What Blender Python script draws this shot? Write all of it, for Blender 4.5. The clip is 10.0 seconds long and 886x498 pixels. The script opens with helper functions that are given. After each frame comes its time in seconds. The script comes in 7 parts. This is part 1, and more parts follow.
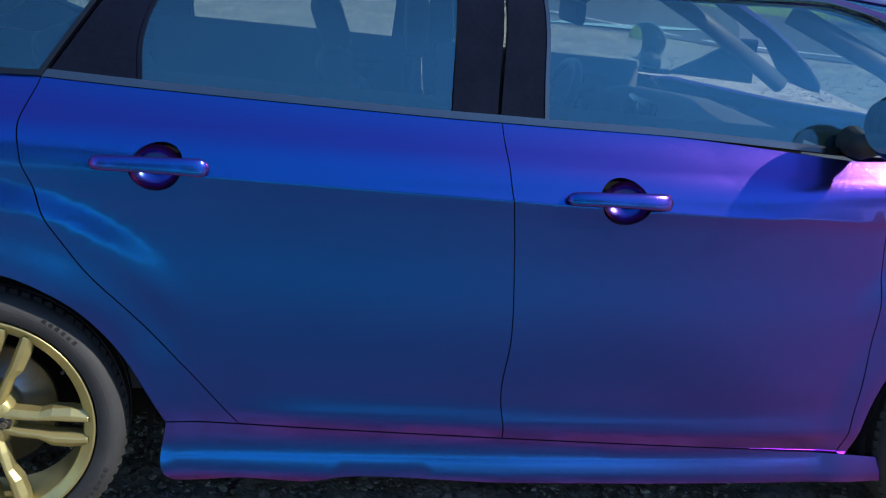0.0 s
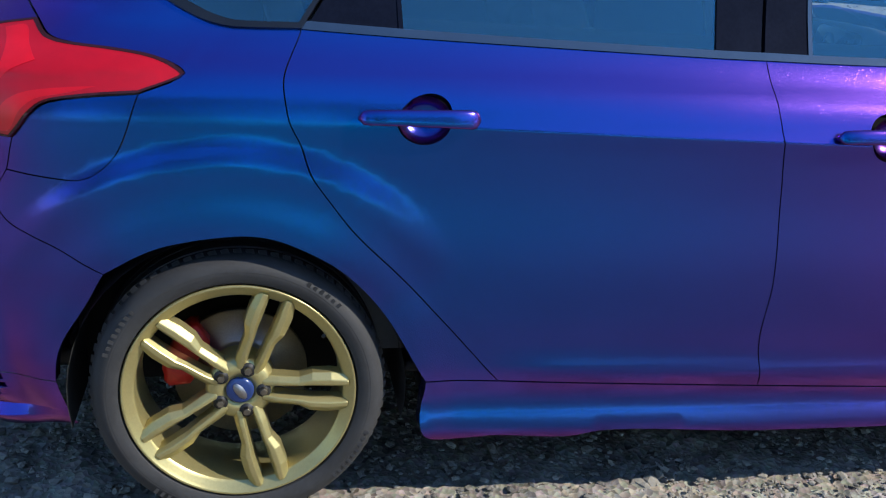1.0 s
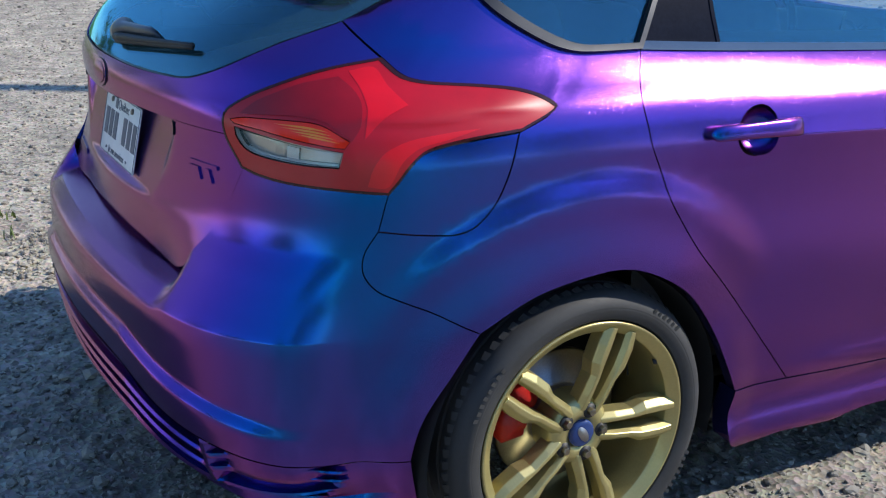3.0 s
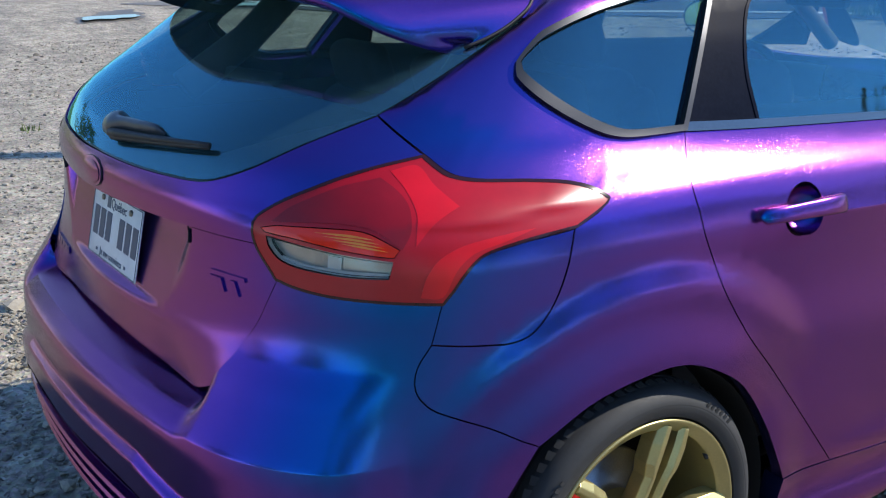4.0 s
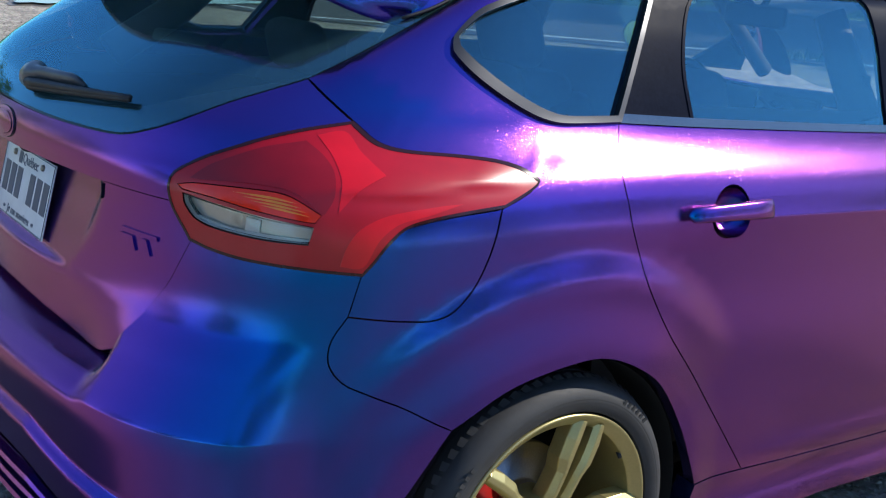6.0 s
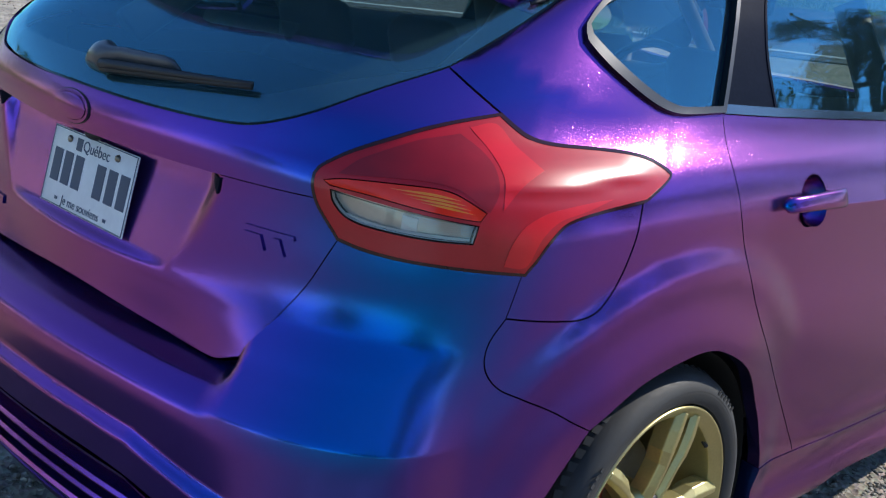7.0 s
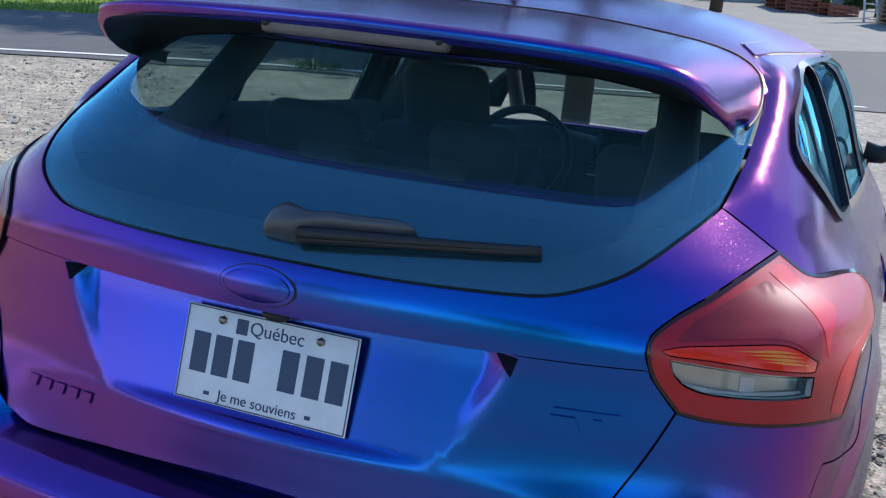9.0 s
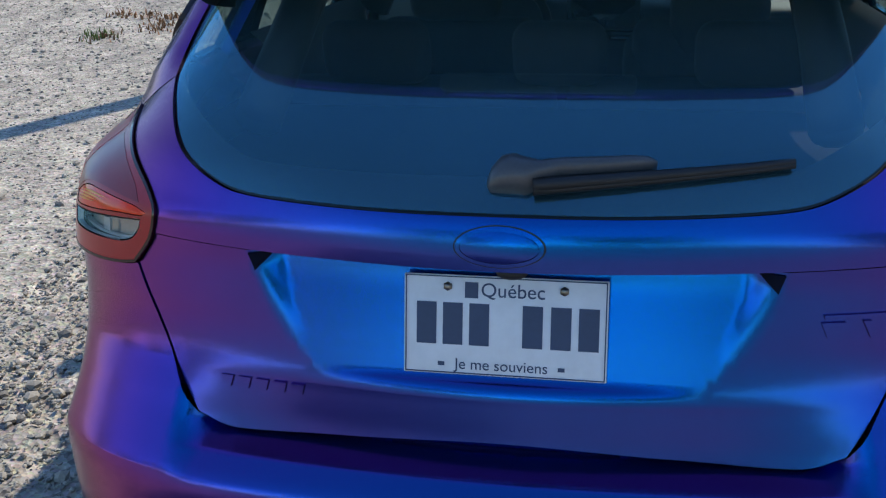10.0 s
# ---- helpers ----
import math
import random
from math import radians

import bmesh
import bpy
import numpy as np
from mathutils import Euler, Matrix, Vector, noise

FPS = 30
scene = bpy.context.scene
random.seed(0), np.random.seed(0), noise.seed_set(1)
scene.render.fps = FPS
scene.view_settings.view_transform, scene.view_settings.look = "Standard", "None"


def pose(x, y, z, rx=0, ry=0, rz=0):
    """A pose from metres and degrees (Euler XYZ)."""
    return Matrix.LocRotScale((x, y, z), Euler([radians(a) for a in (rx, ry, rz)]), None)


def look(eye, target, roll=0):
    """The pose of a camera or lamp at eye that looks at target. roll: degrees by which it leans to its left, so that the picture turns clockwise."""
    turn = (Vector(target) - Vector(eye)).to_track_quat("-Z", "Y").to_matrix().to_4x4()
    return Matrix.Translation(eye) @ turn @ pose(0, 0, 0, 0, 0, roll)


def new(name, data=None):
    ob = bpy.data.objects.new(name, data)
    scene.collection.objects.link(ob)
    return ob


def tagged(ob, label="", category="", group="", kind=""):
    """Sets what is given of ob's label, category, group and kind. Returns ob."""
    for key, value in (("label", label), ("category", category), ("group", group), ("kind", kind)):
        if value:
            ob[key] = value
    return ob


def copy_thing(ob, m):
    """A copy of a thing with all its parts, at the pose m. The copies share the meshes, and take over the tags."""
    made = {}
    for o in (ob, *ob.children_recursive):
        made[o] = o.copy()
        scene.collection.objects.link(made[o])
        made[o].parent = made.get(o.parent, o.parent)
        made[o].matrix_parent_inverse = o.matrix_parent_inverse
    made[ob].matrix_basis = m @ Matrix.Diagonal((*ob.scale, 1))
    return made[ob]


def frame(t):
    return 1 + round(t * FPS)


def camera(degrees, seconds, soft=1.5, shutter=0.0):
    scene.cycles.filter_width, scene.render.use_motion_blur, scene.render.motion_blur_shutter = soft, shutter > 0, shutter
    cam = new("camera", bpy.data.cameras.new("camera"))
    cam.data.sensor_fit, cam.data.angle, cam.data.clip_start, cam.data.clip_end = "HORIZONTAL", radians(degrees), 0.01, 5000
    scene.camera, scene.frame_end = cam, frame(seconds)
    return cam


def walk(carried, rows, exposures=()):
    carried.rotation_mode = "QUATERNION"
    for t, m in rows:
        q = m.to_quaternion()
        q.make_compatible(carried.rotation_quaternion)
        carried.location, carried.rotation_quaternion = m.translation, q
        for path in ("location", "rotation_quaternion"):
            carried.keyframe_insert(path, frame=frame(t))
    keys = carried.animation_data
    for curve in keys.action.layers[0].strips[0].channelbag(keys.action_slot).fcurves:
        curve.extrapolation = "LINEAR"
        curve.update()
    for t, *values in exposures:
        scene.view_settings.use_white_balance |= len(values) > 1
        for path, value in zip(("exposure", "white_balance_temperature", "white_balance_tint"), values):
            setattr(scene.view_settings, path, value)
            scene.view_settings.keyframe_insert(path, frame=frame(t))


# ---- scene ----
from mathutils import geometry

cam = camera(44.1, 10.0, soft=1.2)
PATH = [
    (0, (0.662, -3.353, 1.518), (0.973, -1.456, 0.965), 4.9),
    (0.5, (0.305, -3.268, 1.535), (0.655, -1.403, 0.905), 4.9),
    (1, (0.056, -3.173, 1.482), (0.379, -1.313, 0.821), 3.0),
    (1.5, (-0.506, -3.076, 1.459), (0.041, -1.271, 0.795), 4.2),
    (2, (-0.9, -2.989, 1.455), (-0.187, -1.241, 0.796), 4.6),
    (2.5, (-1.164, -2.778, 1.421), (-0.31, -1.089, 0.774), 3.6),
    (2.7, (-1.252, -2.693, 1.433), (-0.356, -1.026, 0.786), 2.9),
    (3.8, (-1.456, -2.282, 1.497), (-0.379, -0.699, 0.921), 0.5),
    (4, (-1.458, -2.262, 1.515), (-0.365, -0.686, 0.95), 0.7),
    (4.5, (-1.417, -2.251, 1.482), (-0.324, -0.655, 0.976), 1.1),
    (5, (-1.37, -2.263, 1.449), (-0.264, -0.671, 0.957), 2.0),
    (5.2, (-1.375, -2.302, 1.435), (-0.26, -0.714, 0.949), 2.4),
    (6.3, (-1.52, -2.159, 1.424), (-0.254, -0.709, 0.879), 7.0),
    (6.5, (-1.636, -2.075, 1.428), (-0.304, -0.689, 0.874), 7.0),
    (7, (-1.768, -1.833, 1.39), (-0.339, -0.543, 0.849), 7.4),
    (7.5, (-1.85, -1.604, 1.347), (-0.345, -0.389, 0.839), 5.3),
    (8, (-1.959, -1.37, 1.358), (-0.356, -0.306, 0.811), 5.1),
    (8.5, (-2.058, -1.129, 1.376), (-0.353, -0.233, 0.837), 5.5),
    (9, (-2.165, -0.808, 1.445), (-0.338, -0.119, 1.021), 5.9),
    (9.3, (-2.282, -0.503, 1.466), (-0.382, -0.010, 1.103), 5.4),
    (9.5, (-2.306, -0.346, 1.478), (-0.39, 0.066, 1.085), 4.8),
    (9.8, (-2.27, -0.235, 1.53), (-0.39, 0.134, 0.938), 1.6),
    (10.0, (-2.225, -0.215, 1.54), (-0.383, 0.164, 0.865), -1.6),
]
walk(cam, [(t, look(eye, target, roll)) for t, eye, target, roll in PATH], exposures=[(0.0, 0.62), (2.5, 0.62), (5.0, 0.56), (7.5, 0.58), (8.5, 0.66), (9.0, 0.80), (9.5, 0.84), (10.0, 0.66)])


# ---- light ----
SUN_AZ, SUN_EL = radians(-25), radians(38.5)
world = bpy.data.worlds.new("world")
scene.world = world
world.use_nodes = True
wn = world.node_tree
sky = wn.nodes.new("ShaderNodeTexSky")
sky.air_density, sky.dust_density, sky.ozone_density = 1.0, 0.0, 8.0
sky.sky_type, sky.sun_disc, sky.sun_elevation, sky.sun_rotation = "NISHITA", False, SUN_EL, radians(90) - SUN_AZ
wn.links.new(sky.outputs[0], wn.nodes["Background"].inputs[0])
wn.nodes["Background"].inputs[1].default_value = 0.16
sun = new("sun", bpy.data.lights.new("sun", "SUN"))
sun.data.energy, sun.data.angle, sun.data.color = 3.6, radians(0.55), (1.0, 0.95, 0.87)
sun_way = Vector((math.cos(SUN_EL) * math.cos(SUN_AZ), math.cos(SUN_EL) * math.sin(SUN_AZ), math.sin(SUN_EL)))
sun.matrix_world = look(sun_way * 30, (0, 0, 0))


# ---- materials ----
def material(name, color=(0.5, 0.5, 0.5), rough=0.5, metal=0.0, **more):
    """A principled material; more sets further inputs by name."""
    m = bpy.data.materials.new(name)
    m.use_nodes = True
    p = m.node_tree.nodes["Principled BSDF"]
    p.inputs["Base Color"].default_value = (*color, 1)
    p.inputs["Roughness"].default_value = rough
    p.inputs["Metallic"].default_value = metal
    for key, value in more.items():
        p.inputs[key.replace("_", " ")].default_value = value
    return m


def node(m, kind, **values):
    n = m.node_tree.nodes.new("ShaderNode" + kind)
    for key, value in values.items():
        n.inputs[key.replace("_", " ")].default_value = value
    return n


def wire(m, a, b):
    m.node_tree.links.new(a, b)


def ramp(m, fac, *stops):
    r = node(m, "ValToRGB")
    while len(r.color_ramp.elements) < len(stops):
        r.color_ramp.elements.new(0.5)
    for e, (at, c) in zip(r.color_ramp.elements, stops):
        e.position, e.color = at, (*c, 1) if len(c) == 3 else c
    wire(m, fac, r.inputs[0])
    return r


def grain(m, scale, detail=4.0, rough=0.6):
    """Noise in metres of the object's own space."""
    co = node(m, "TexCoord")
    n = node(m, "TexNoise", Scale=scale, Detail=detail, Roughness=rough)
    wire(m, co.outputs["Object"], n.inputs["Vector"])
    return n


def bump(m, height, strength, distance):
    b = node(m, "Bump", Strength=strength, Distance=distance)
    wire(m, height, b.inputs["Height"])
    wire(m, b.outputs[0], m.node_tree.nodes["Principled BSDF"].inputs["Normal"])
    return b


def worn(name, color, rough, metal=0.0, scale=60.0, spread=0.25, relief=0.0, **more):
    """A principled material whose colour and roughness vary at two scales."""
    m = material(name, color, rough, metal, **more)
    p = m.node_tree.nodes["Principled BSDF"]
    fine, wide = grain(m, scale), grain(m, scale / 14, 3)
    mix = node(m, "Math")
    mix.operation = "ADD"
    wire(m, fine.outputs[0], mix.inputs[0])
    wire(m, wide.outputs[0], mix.inputs[1])
    lo, hi = [tuple(c * k for c in color) for k in (1 - spread, 1 + spread)]
    r = ramp(m, mix.outputs[0], (0.0, lo), (1.0, hi))
    r.color_ramp.elements[0].position, r.color_ramp.elements[1].position = 0.35, 0.75
    sub = node(m, "MapRange")
    sub.inputs["From Max"].default_value = 2.0
    wire(m, mix.outputs[0], sub.inputs[0])
    wire(m, sub.outputs[0], r.inputs[0])
    wire(m, r.outputs[0], p.inputs["Base Color"])
    rr = node(m, "MapRange")
    rr.inputs["From Min"].default_value, rr.inputs["From Max"].default_value = 0.6, 1.4
    rr.inputs["To Min"].default_value, rr.inputs["To Max"].default_value = max(0, rough * (1 - spread * 0.6)), min(1, rough * (1 + spread * 0.6))
    wire(m, mix.outputs[0], rr.inputs[0])
    wire(m, rr.outputs[0], p.inputs["Roughness"])
    if relief:
        bump(m, fine.outputs[0], 0.5, relief)
    return m


def shift_paint():
    """Satin colour-shift film: an interference layer over a mirror-like base, blue seen square on, violet and bronze at a slant, with flakes."""
    m = material("colour_shift_film", (0.004, 0.008, 0.030), 0.25, 0.0, IOR=4.4, Specular_Tint=(0.69, 0.55, 1.0, 1.0), Thin_Film_Thickness=FILM[0], Thin_Film_IOR=FILM[1])
    p = m.node_tree.nodes["Principled BSDF"]
    co = node(m, "TexCoord")
    flake = node(m, "TexVoronoi", Scale=980.0)
    wire(m, co.outputs["Object"], flake.inputs["Vector"])
    # most flakes lie flat, a few stand at a slant of their own and sparkle
    half, size, sum_, unit = node(m, "VectorMath"), node(m, "VectorMath"), node(m, "VectorMath"), node(m, "VectorMath")
    half.operation, size.operation, sum_.operation, unit.operation = "SUBTRACT", "SCALE", "ADD", "NORMALIZE"
    half.inputs[1].default_value = (0.5, 0.5, 0.5)
    split, rare, slant = node(m, "SeparateColor"), node(m, "Math"), node(m, "Math")
    rare.operation, slant.operation = "POWER", "MULTIPLY_ADD"
    rare.inputs[1].default_value = 7.0
    slant.inputs[1].default_value, slant.inputs[2].default_value = 0.17, 0.035
    geo = node(m, "NewGeometry")
    wire(m, flake.outputs["Color"], split.inputs[0])
    wire(m, split.outputs[1], rare.inputs[0])
    wire(m, rare.outputs[0], slant.inputs[0])
    wire(m, slant.outputs[0], size.inputs["Scale"])
    wire(m, flake.outputs["Color"], half.inputs[0])
    wire(m, half.outputs[0], size.inputs[0])
    wire(m, size.outputs[0], sum_.inputs[0])
    wire(m, geo.outputs["Normal"], sum_.inputs[1])
    wire(m, sum_.outputs[0], unit.inputs[0])
    wire(m, unit.outputs[0], p.inputs["Normal"])
    wide = grain(m, 3.0, 3)
    add = node(m, "MapRange")
    add.inputs["To Min"].default_value, add.inputs["To Max"].default_value = 0.185, 0.215
    wire(m, wide.outputs[0], add.inputs[0])
    wire(m, add.outputs[0], p.inputs["Roughness"])
    return m


FILM = (295.0, 1.55)
PAINT = shift_paint()
BLACK_GLOSS = worn("black_gloss_plastic", (0.006, 0.007, 0.009), 0.05, scale=90)
PILLAR = worn("satin_black_pillar", (0.007, 0.010, 0.022), 0.4, scale=120, Specular_IOR_Level=0.02)
BLACK = worn("black_textured_plastic", (0.016, 0.016, 0.017), 0.55, scale=300, relief=0.0004)
RUBBER = worn("tyre_rubber", (0.036, 0.036, 0.037), 0.72, scale=120, spread=0.4, relief=0.0005)
GOLD = worn("satin_gold_paint", (0.50, 0.43, 0.19), 0.36, 0.7, scale=200, spread=0.1)
STEEL = worn("brushed_steel", (0.42, 0.42, 0.43), 0.35, 1.0, scale=200, spread=0.2)
CHROME = worn("satin_chrome", (0.055, 0.056, 0.06), 0.36, 1.0, scale=200, spread=0.06)
TRIM = worn("satin_dark_chrome_moulding", (0.19, 0.19, 0.195), 0.15, 1.0, scale=150, spread=0.08)
RED = worn("red_caliper_paint", (0.5, 0.015, 0.012), 0.4, scale=90)
FABRIC = worn("charcoal_seat_cloth", (0.045, 0.047, 0.052), 0.85, scale=500, spread=0.35, relief=0.0006)
SHELF_CLOTH = worn("dark_shelf_cloth", (0.03, 0.03, 0.032), 0.95, scale=300, spread=0.3, Specular_IOR_Level=0.0)
LINER = worn("black_wheel_liner_felt", (0.012, 0.012, 0.012), 0.95, scale=200, spread=0.3)


def window_glass(name, tint, gloss=1.6, sheen_share=0.03):
    """A thin pane: it lets tinted light straight through, mirrors by Fresnel and carries a thin film of specks,
    coloured blue for the sky's sheen.
    """
    m = bpy.data.materials.new(name)
    m.use_nodes = True
    t = m.node_tree
    t.nodes.remove(t.nodes["Principled BSDF"])
    clear, mirror = node(m, "BsdfTransparent", Color=(*tint, 1)), node(m, "BsdfAnisotropic", Color=(0.28, 0.76, 1, 1))
    mirror.inputs["Roughness"].default_value = 0.02
    # the same gloss from both sides of the thin pane
    f0 = ((gloss - 1) / (gloss + 1)) ** 2
    slant, power, fr, mix = node(m, "LayerWeight", Blend=0.5), node(m, "Math"), node(m, "Math"), node(m, "MixShader")
    power.operation, fr.operation = "POWER", "MULTIPLY_ADD"
    wire(m, slant.outputs["Facing"], power.inputs[0])
    power.inputs[1].default_value = 5.0
    wire(m, power.outputs[0], fr.inputs[0])
    fr.inputs[1].default_value, fr.inputs[2].default_value = 1 - f0, f0
    wire(m, fr.outputs[0], mix.inputs[0])
    wire(m, clear.outputs[0], mix.inputs[1])
    wire(m, mirror.outputs[0], mix.inputs[2])
    # Film colour is sky blue, so sheen shows even where little is mirrored.
    dust_sheen, veil = node(m, "BsdfDiffuse", Color=(0.20, 0.50, 0.60, 1)), node(m, "MixShader")
    haze = grain(m, 3.0, 5)
    amount = node(m, "MapRange")
    amount.inputs["From Min"].default_value, amount.inputs["From Max"].default_value = 0.3, 0.75
    amount.inputs["To Min"].default_value, amount.inputs["To Max"].default_value = sheen_share * 0.7, sheen_share * 1.3
    wire(m, haze.outputs[0], amount.inputs[0])
    wire(m, amount.outputs[0], veil.inputs[0])
    wire(m, mix.outputs[0], veil.inputs[1])
    wire(m, dust_sheen.outputs[0], veil.inputs[2])
    wire(m, veil.outputs[0], t.nodes["Material Output"].inputs[0])
    return m


GLASS = window_glass("window_glass", (0.60, 0.72, 0.70), 2.5, 0.025)
DARK_GLASS = window_glass("rear_window_glass", (0.62, 0.76, 0.74), 2.5, 0.062)


def part(name, bm, mat, parent=None, label="", smooth=True):
    """Links a bmesh as one mesh object under a thing or a part."""
    me = bpy.data.meshes.new(name)
    bm.to_mesh(me)
    bm.free()
    if smooth:
        me.shade_smooth()
    me.materials.append(mat)
    ob = new(name, me)
    ob.parent = parent
    if label:
        tagged(ob, label)
    return ob


def thing(name, label, category, group="", at=(0, 0, 0)):
    ob = new(name)
    ob.location = at
    ob.empty_display_size = 0.1
    return tagged(ob, label, category, group)


# ---- the car's skin: one smooth surface, wound round the car by u (metres from the tail's middle) and v (height) ----
XC, ZT, ROOF_RUN, ROOF_RISE = 1.0, 1.395, 0.55, 0.135


def table(*pairs, sigma=0.012):
    """A smooth function through (z, value) pairs."""
    zs = np.arange(0.0, 1.9, 0.002)
    raw = np.interp(zs, *zip(*pairs))
    k = np.exp(-0.5 * (np.arange(-30, 31) * 0.002 / sigma) ** 2)
    pad = np.pad(raw, 30, "edge")
    soft = np.convolve(pad, k / k.sum(), "valid")
    return lambda z: np.interp(z, zs, soft)


TAIL = table((0.18, -0.70), (0.24, -0.745), (0.32, -0.80), (0.45, -0.826), (0.61, -0.828), (0.70, -0.796), (0.80, -0.784), (0.95, -0.78),
             (1.02, -0.79), (1.06, -0.775), (1.10, -0.735), (1.16, -0.655), (1.22, -0.57), (1.30, -0.46), (1.38, -0.36), (1.42, -0.31))
NOSE = table((0.18, 3.35), (0.3, 3.5), (0.5, 3.54), (0.65, 3.5), (0.78, 3.35), (0.88, 3.15), (0.97, 3.08), (1.06, 3.02), (1.2, 2.92), (1.3, 2.80), (1.395, 2.62))
HALF = table((0.18, 0.845), (0.22, 0.868), (0.30, 0.880), (0.38, 0.892), (0.50, 0.897), (0.70, 0.899), (0.85, 0.900), (0.95, 0.901), (1.00, 0.889), (1.04, 0.871),
             (1.08, 0.836), (1.12, 0.811), (1.20, 0.779), (1.30, 0.736), (1.38, 0.694), (1.42, 0.660))
SQUARE = table((0.2, 5.6), (0.6, 6.0), (0.88, 6.0), (1.0, 5.5), (1.06, 5.0), (1.14, 4.5), (1.30, 4.4), (1.40, 4.3))
SQUARE_FRONT = table((0.2, 3.2), (0.9, 3.2), (1.05, 4.5), (1.40, 5.0))

# arc length round a plan curve at door height, against the angle from the tail
_phi = np.linspace(0, math.pi, 4001)
_ref_a = np.where(np.cos(_phi) > 0, 1.79, 2.5)
_ref_r = ((np.abs(np.cos(_phi)) / _ref_a) ** 4.3 + (np.sin(_phi) / 0.90) ** 4.3) ** (-1 / 4.3)
_ref_x, _ref_y = XC - _ref_r * np.cos(_phi), _ref_r * np.sin(_phi)
_arc = np.concatenate([[0], np.cumsum(np.hypot(np.diff(_ref_x), np.diff(_ref_y)))])
U_END = float(_arc[-1])


def smooth_step(a, b, x):
    t = np.clip((x - a) / (b - a), 0, 1)
    return t * t * (3 - 2 * t)


def to_u(x, y):
    """u of a place seen from above; y to the right counts as positive u."""
    phi = np.arctan2(np.abs(y), XC - np.asarray(x, float))
    return float(np.interp(phi, _phi, _arc)) * (-1 if y > 0 else 1)


def side(x):
    """u of a point of the right side at x."""
    q = min(abs(XC - x) / (1.79 if x < XC else 2.5), 0.9999)
    return to_u(x, -0.90 * (1 - q ** 4.3) ** (1 / 4.3))


def skin(u, v):
    """Places on the car's skin."""
    u, v = np.broadcast_arrays(np.asarray(u, float), np.asarray(v, float))
    phi = np.interp(np.abs(u), _arc, _phi)
    c, s = np.cos(phi), np.sin(phi)
    x0 = np.interp(np.abs(u), _arc, _ref_x)
    z = np.minimum(v, ZT)
    zeta = np.minimum(z + 0.03 * np.clip(x0 - 0.2, -0.3, 1.6) * smooth_step(1.35, 1.15, z), ZT)
    tail = c > 0
    a = np.where(tail, XC - TAIL(z), NOSE(z) - XC)
    n = np.where(tail, SQUARE(z), SQUARE_FRONT(z))
    on_side = smooth_step(-0.05, 0.3, x0) * smooth_step(2.6, 2.2, x0)
    b = HALF(zeta) * (1 - 0.014 * smooth_step(1.3, 0.0, x0))
    b = b + 0.009 * np.exp(-np.abs(zeta - 0.958) / 0.03) * smooth_step(0.18, 0.6, x0) * smooth_step(2.9, 2.3, x0)
    b = b - 0.006 * np.exp(-((zeta - 0.80) / 0.10) ** 2) * on_side
    b = b + 0.009 * np.exp(-((zeta - 0.375) / 0.035) ** 2) * smooth_step(0.5, 0.8, x0) * smooth_step(2.3, 2.1, x0)
    rho = ((np.abs(c) / a) ** n + (s / b) ** n) ** (-1 / n)
    # swollen wheel arches
    for wx in (0.0, 2.648):
        dx, dz = x0 - wx, z - 0.3225
        r = np.hypot(dx, dz)
        up = np.arctan2(np.abs(dx), dz)
        swell = smooth_step(0.605, 0.530, r) * smooth_step(1.05, 0.45, up) + 0.45 * smooth_step(0.50, 0.40, r)
        rho = rho + np.where(s > 0.2, 0.028 * swell, 0)
    t = np.clip((v - ZT) / ROOF_RUN, 0, 1)
    rho = rho * (1 - t)
    z = z + ROOF_RISE * (1 - (1 - t) ** 3.4)
    # the tail is swept in plan, ahead of its corners
    x, y = XC - rho * c, rho * s
    x = x + (0.080 - 0.042 * smooth_step(0.86, 0.68, z)) * smooth_step(0.0, 0.75, y) * smooth_step(-0.36, -0.74, x) * smooth_step(1.16, 1.04, z)
    return np.stack([x, -np.sign(u + 1e-12) * y, z], -1)


def skin_normal(u, v):
    e = 0.0015
    du = skin(u + e, v) - skin(u - e, v)
    dv = skin(u, v + e) - skin(u, v - e)
    n = np.cross(du, dv)
    n /= np.linalg.norm(n, axis=-1, keepdims=True) + 1e-12
    return n
# ---- end of skin ----


def spline(points, step=0.012):
    """A smooth open line through the points, as an even string of points."""
    p = np.array(points, float)
    if len(p) == 2:
        k = max(2, int(np.linalg.norm(p[1] - p[0]) / step) + 1)
        return [tuple(q) for q in np.linspace(p[0], p[1], k)]
    q = np.vstack([2 * p[0] - p[1], p, 2 * p[-1] - p[-2]])
    line = []
    for i in range(1, len(q) - 2):
        k = max(1, int(np.linalg.norm(q[i + 1] - q[i]) / step))
        d1, d2 = (q[i + 1] - q[i - 1]) / 2, (q[i + 2] - q[i]) / 2
        span = np.linalg.norm(q[i + 1] - q[i])
        d1 *= min(1, span / (np.linalg.norm(d1) + 1e-9))
        d2 *= min(1, span / (np.linalg.norm(d2) + 1e-9))
        for s in np.arange(k) / k:
            h = (2 * s ** 3 - 3 * s ** 2 + 1, s ** 3 - 2 * s ** 2 + s, -2 * s ** 3 + 3 * s ** 2, s ** 3 - s ** 2)
            line.append(tuple(h[0] * q[i] + h[1] * d1 + h[2] * q[i + 1] + h[3] * d2))
    line.append(tuple(p[-1]))
    return line


def outline(*runs, step=0.012):
    """A closed outline of smooth runs that meet in corners."""
    pts = []
    for i, run in enumerate(runs):
        closed = list(run) + [runs[(i + 1) % len(runs)][0]]
        pts += spline(closed, step)[:-1]
    return pts


def back(run):
    return list(run)[::-1]


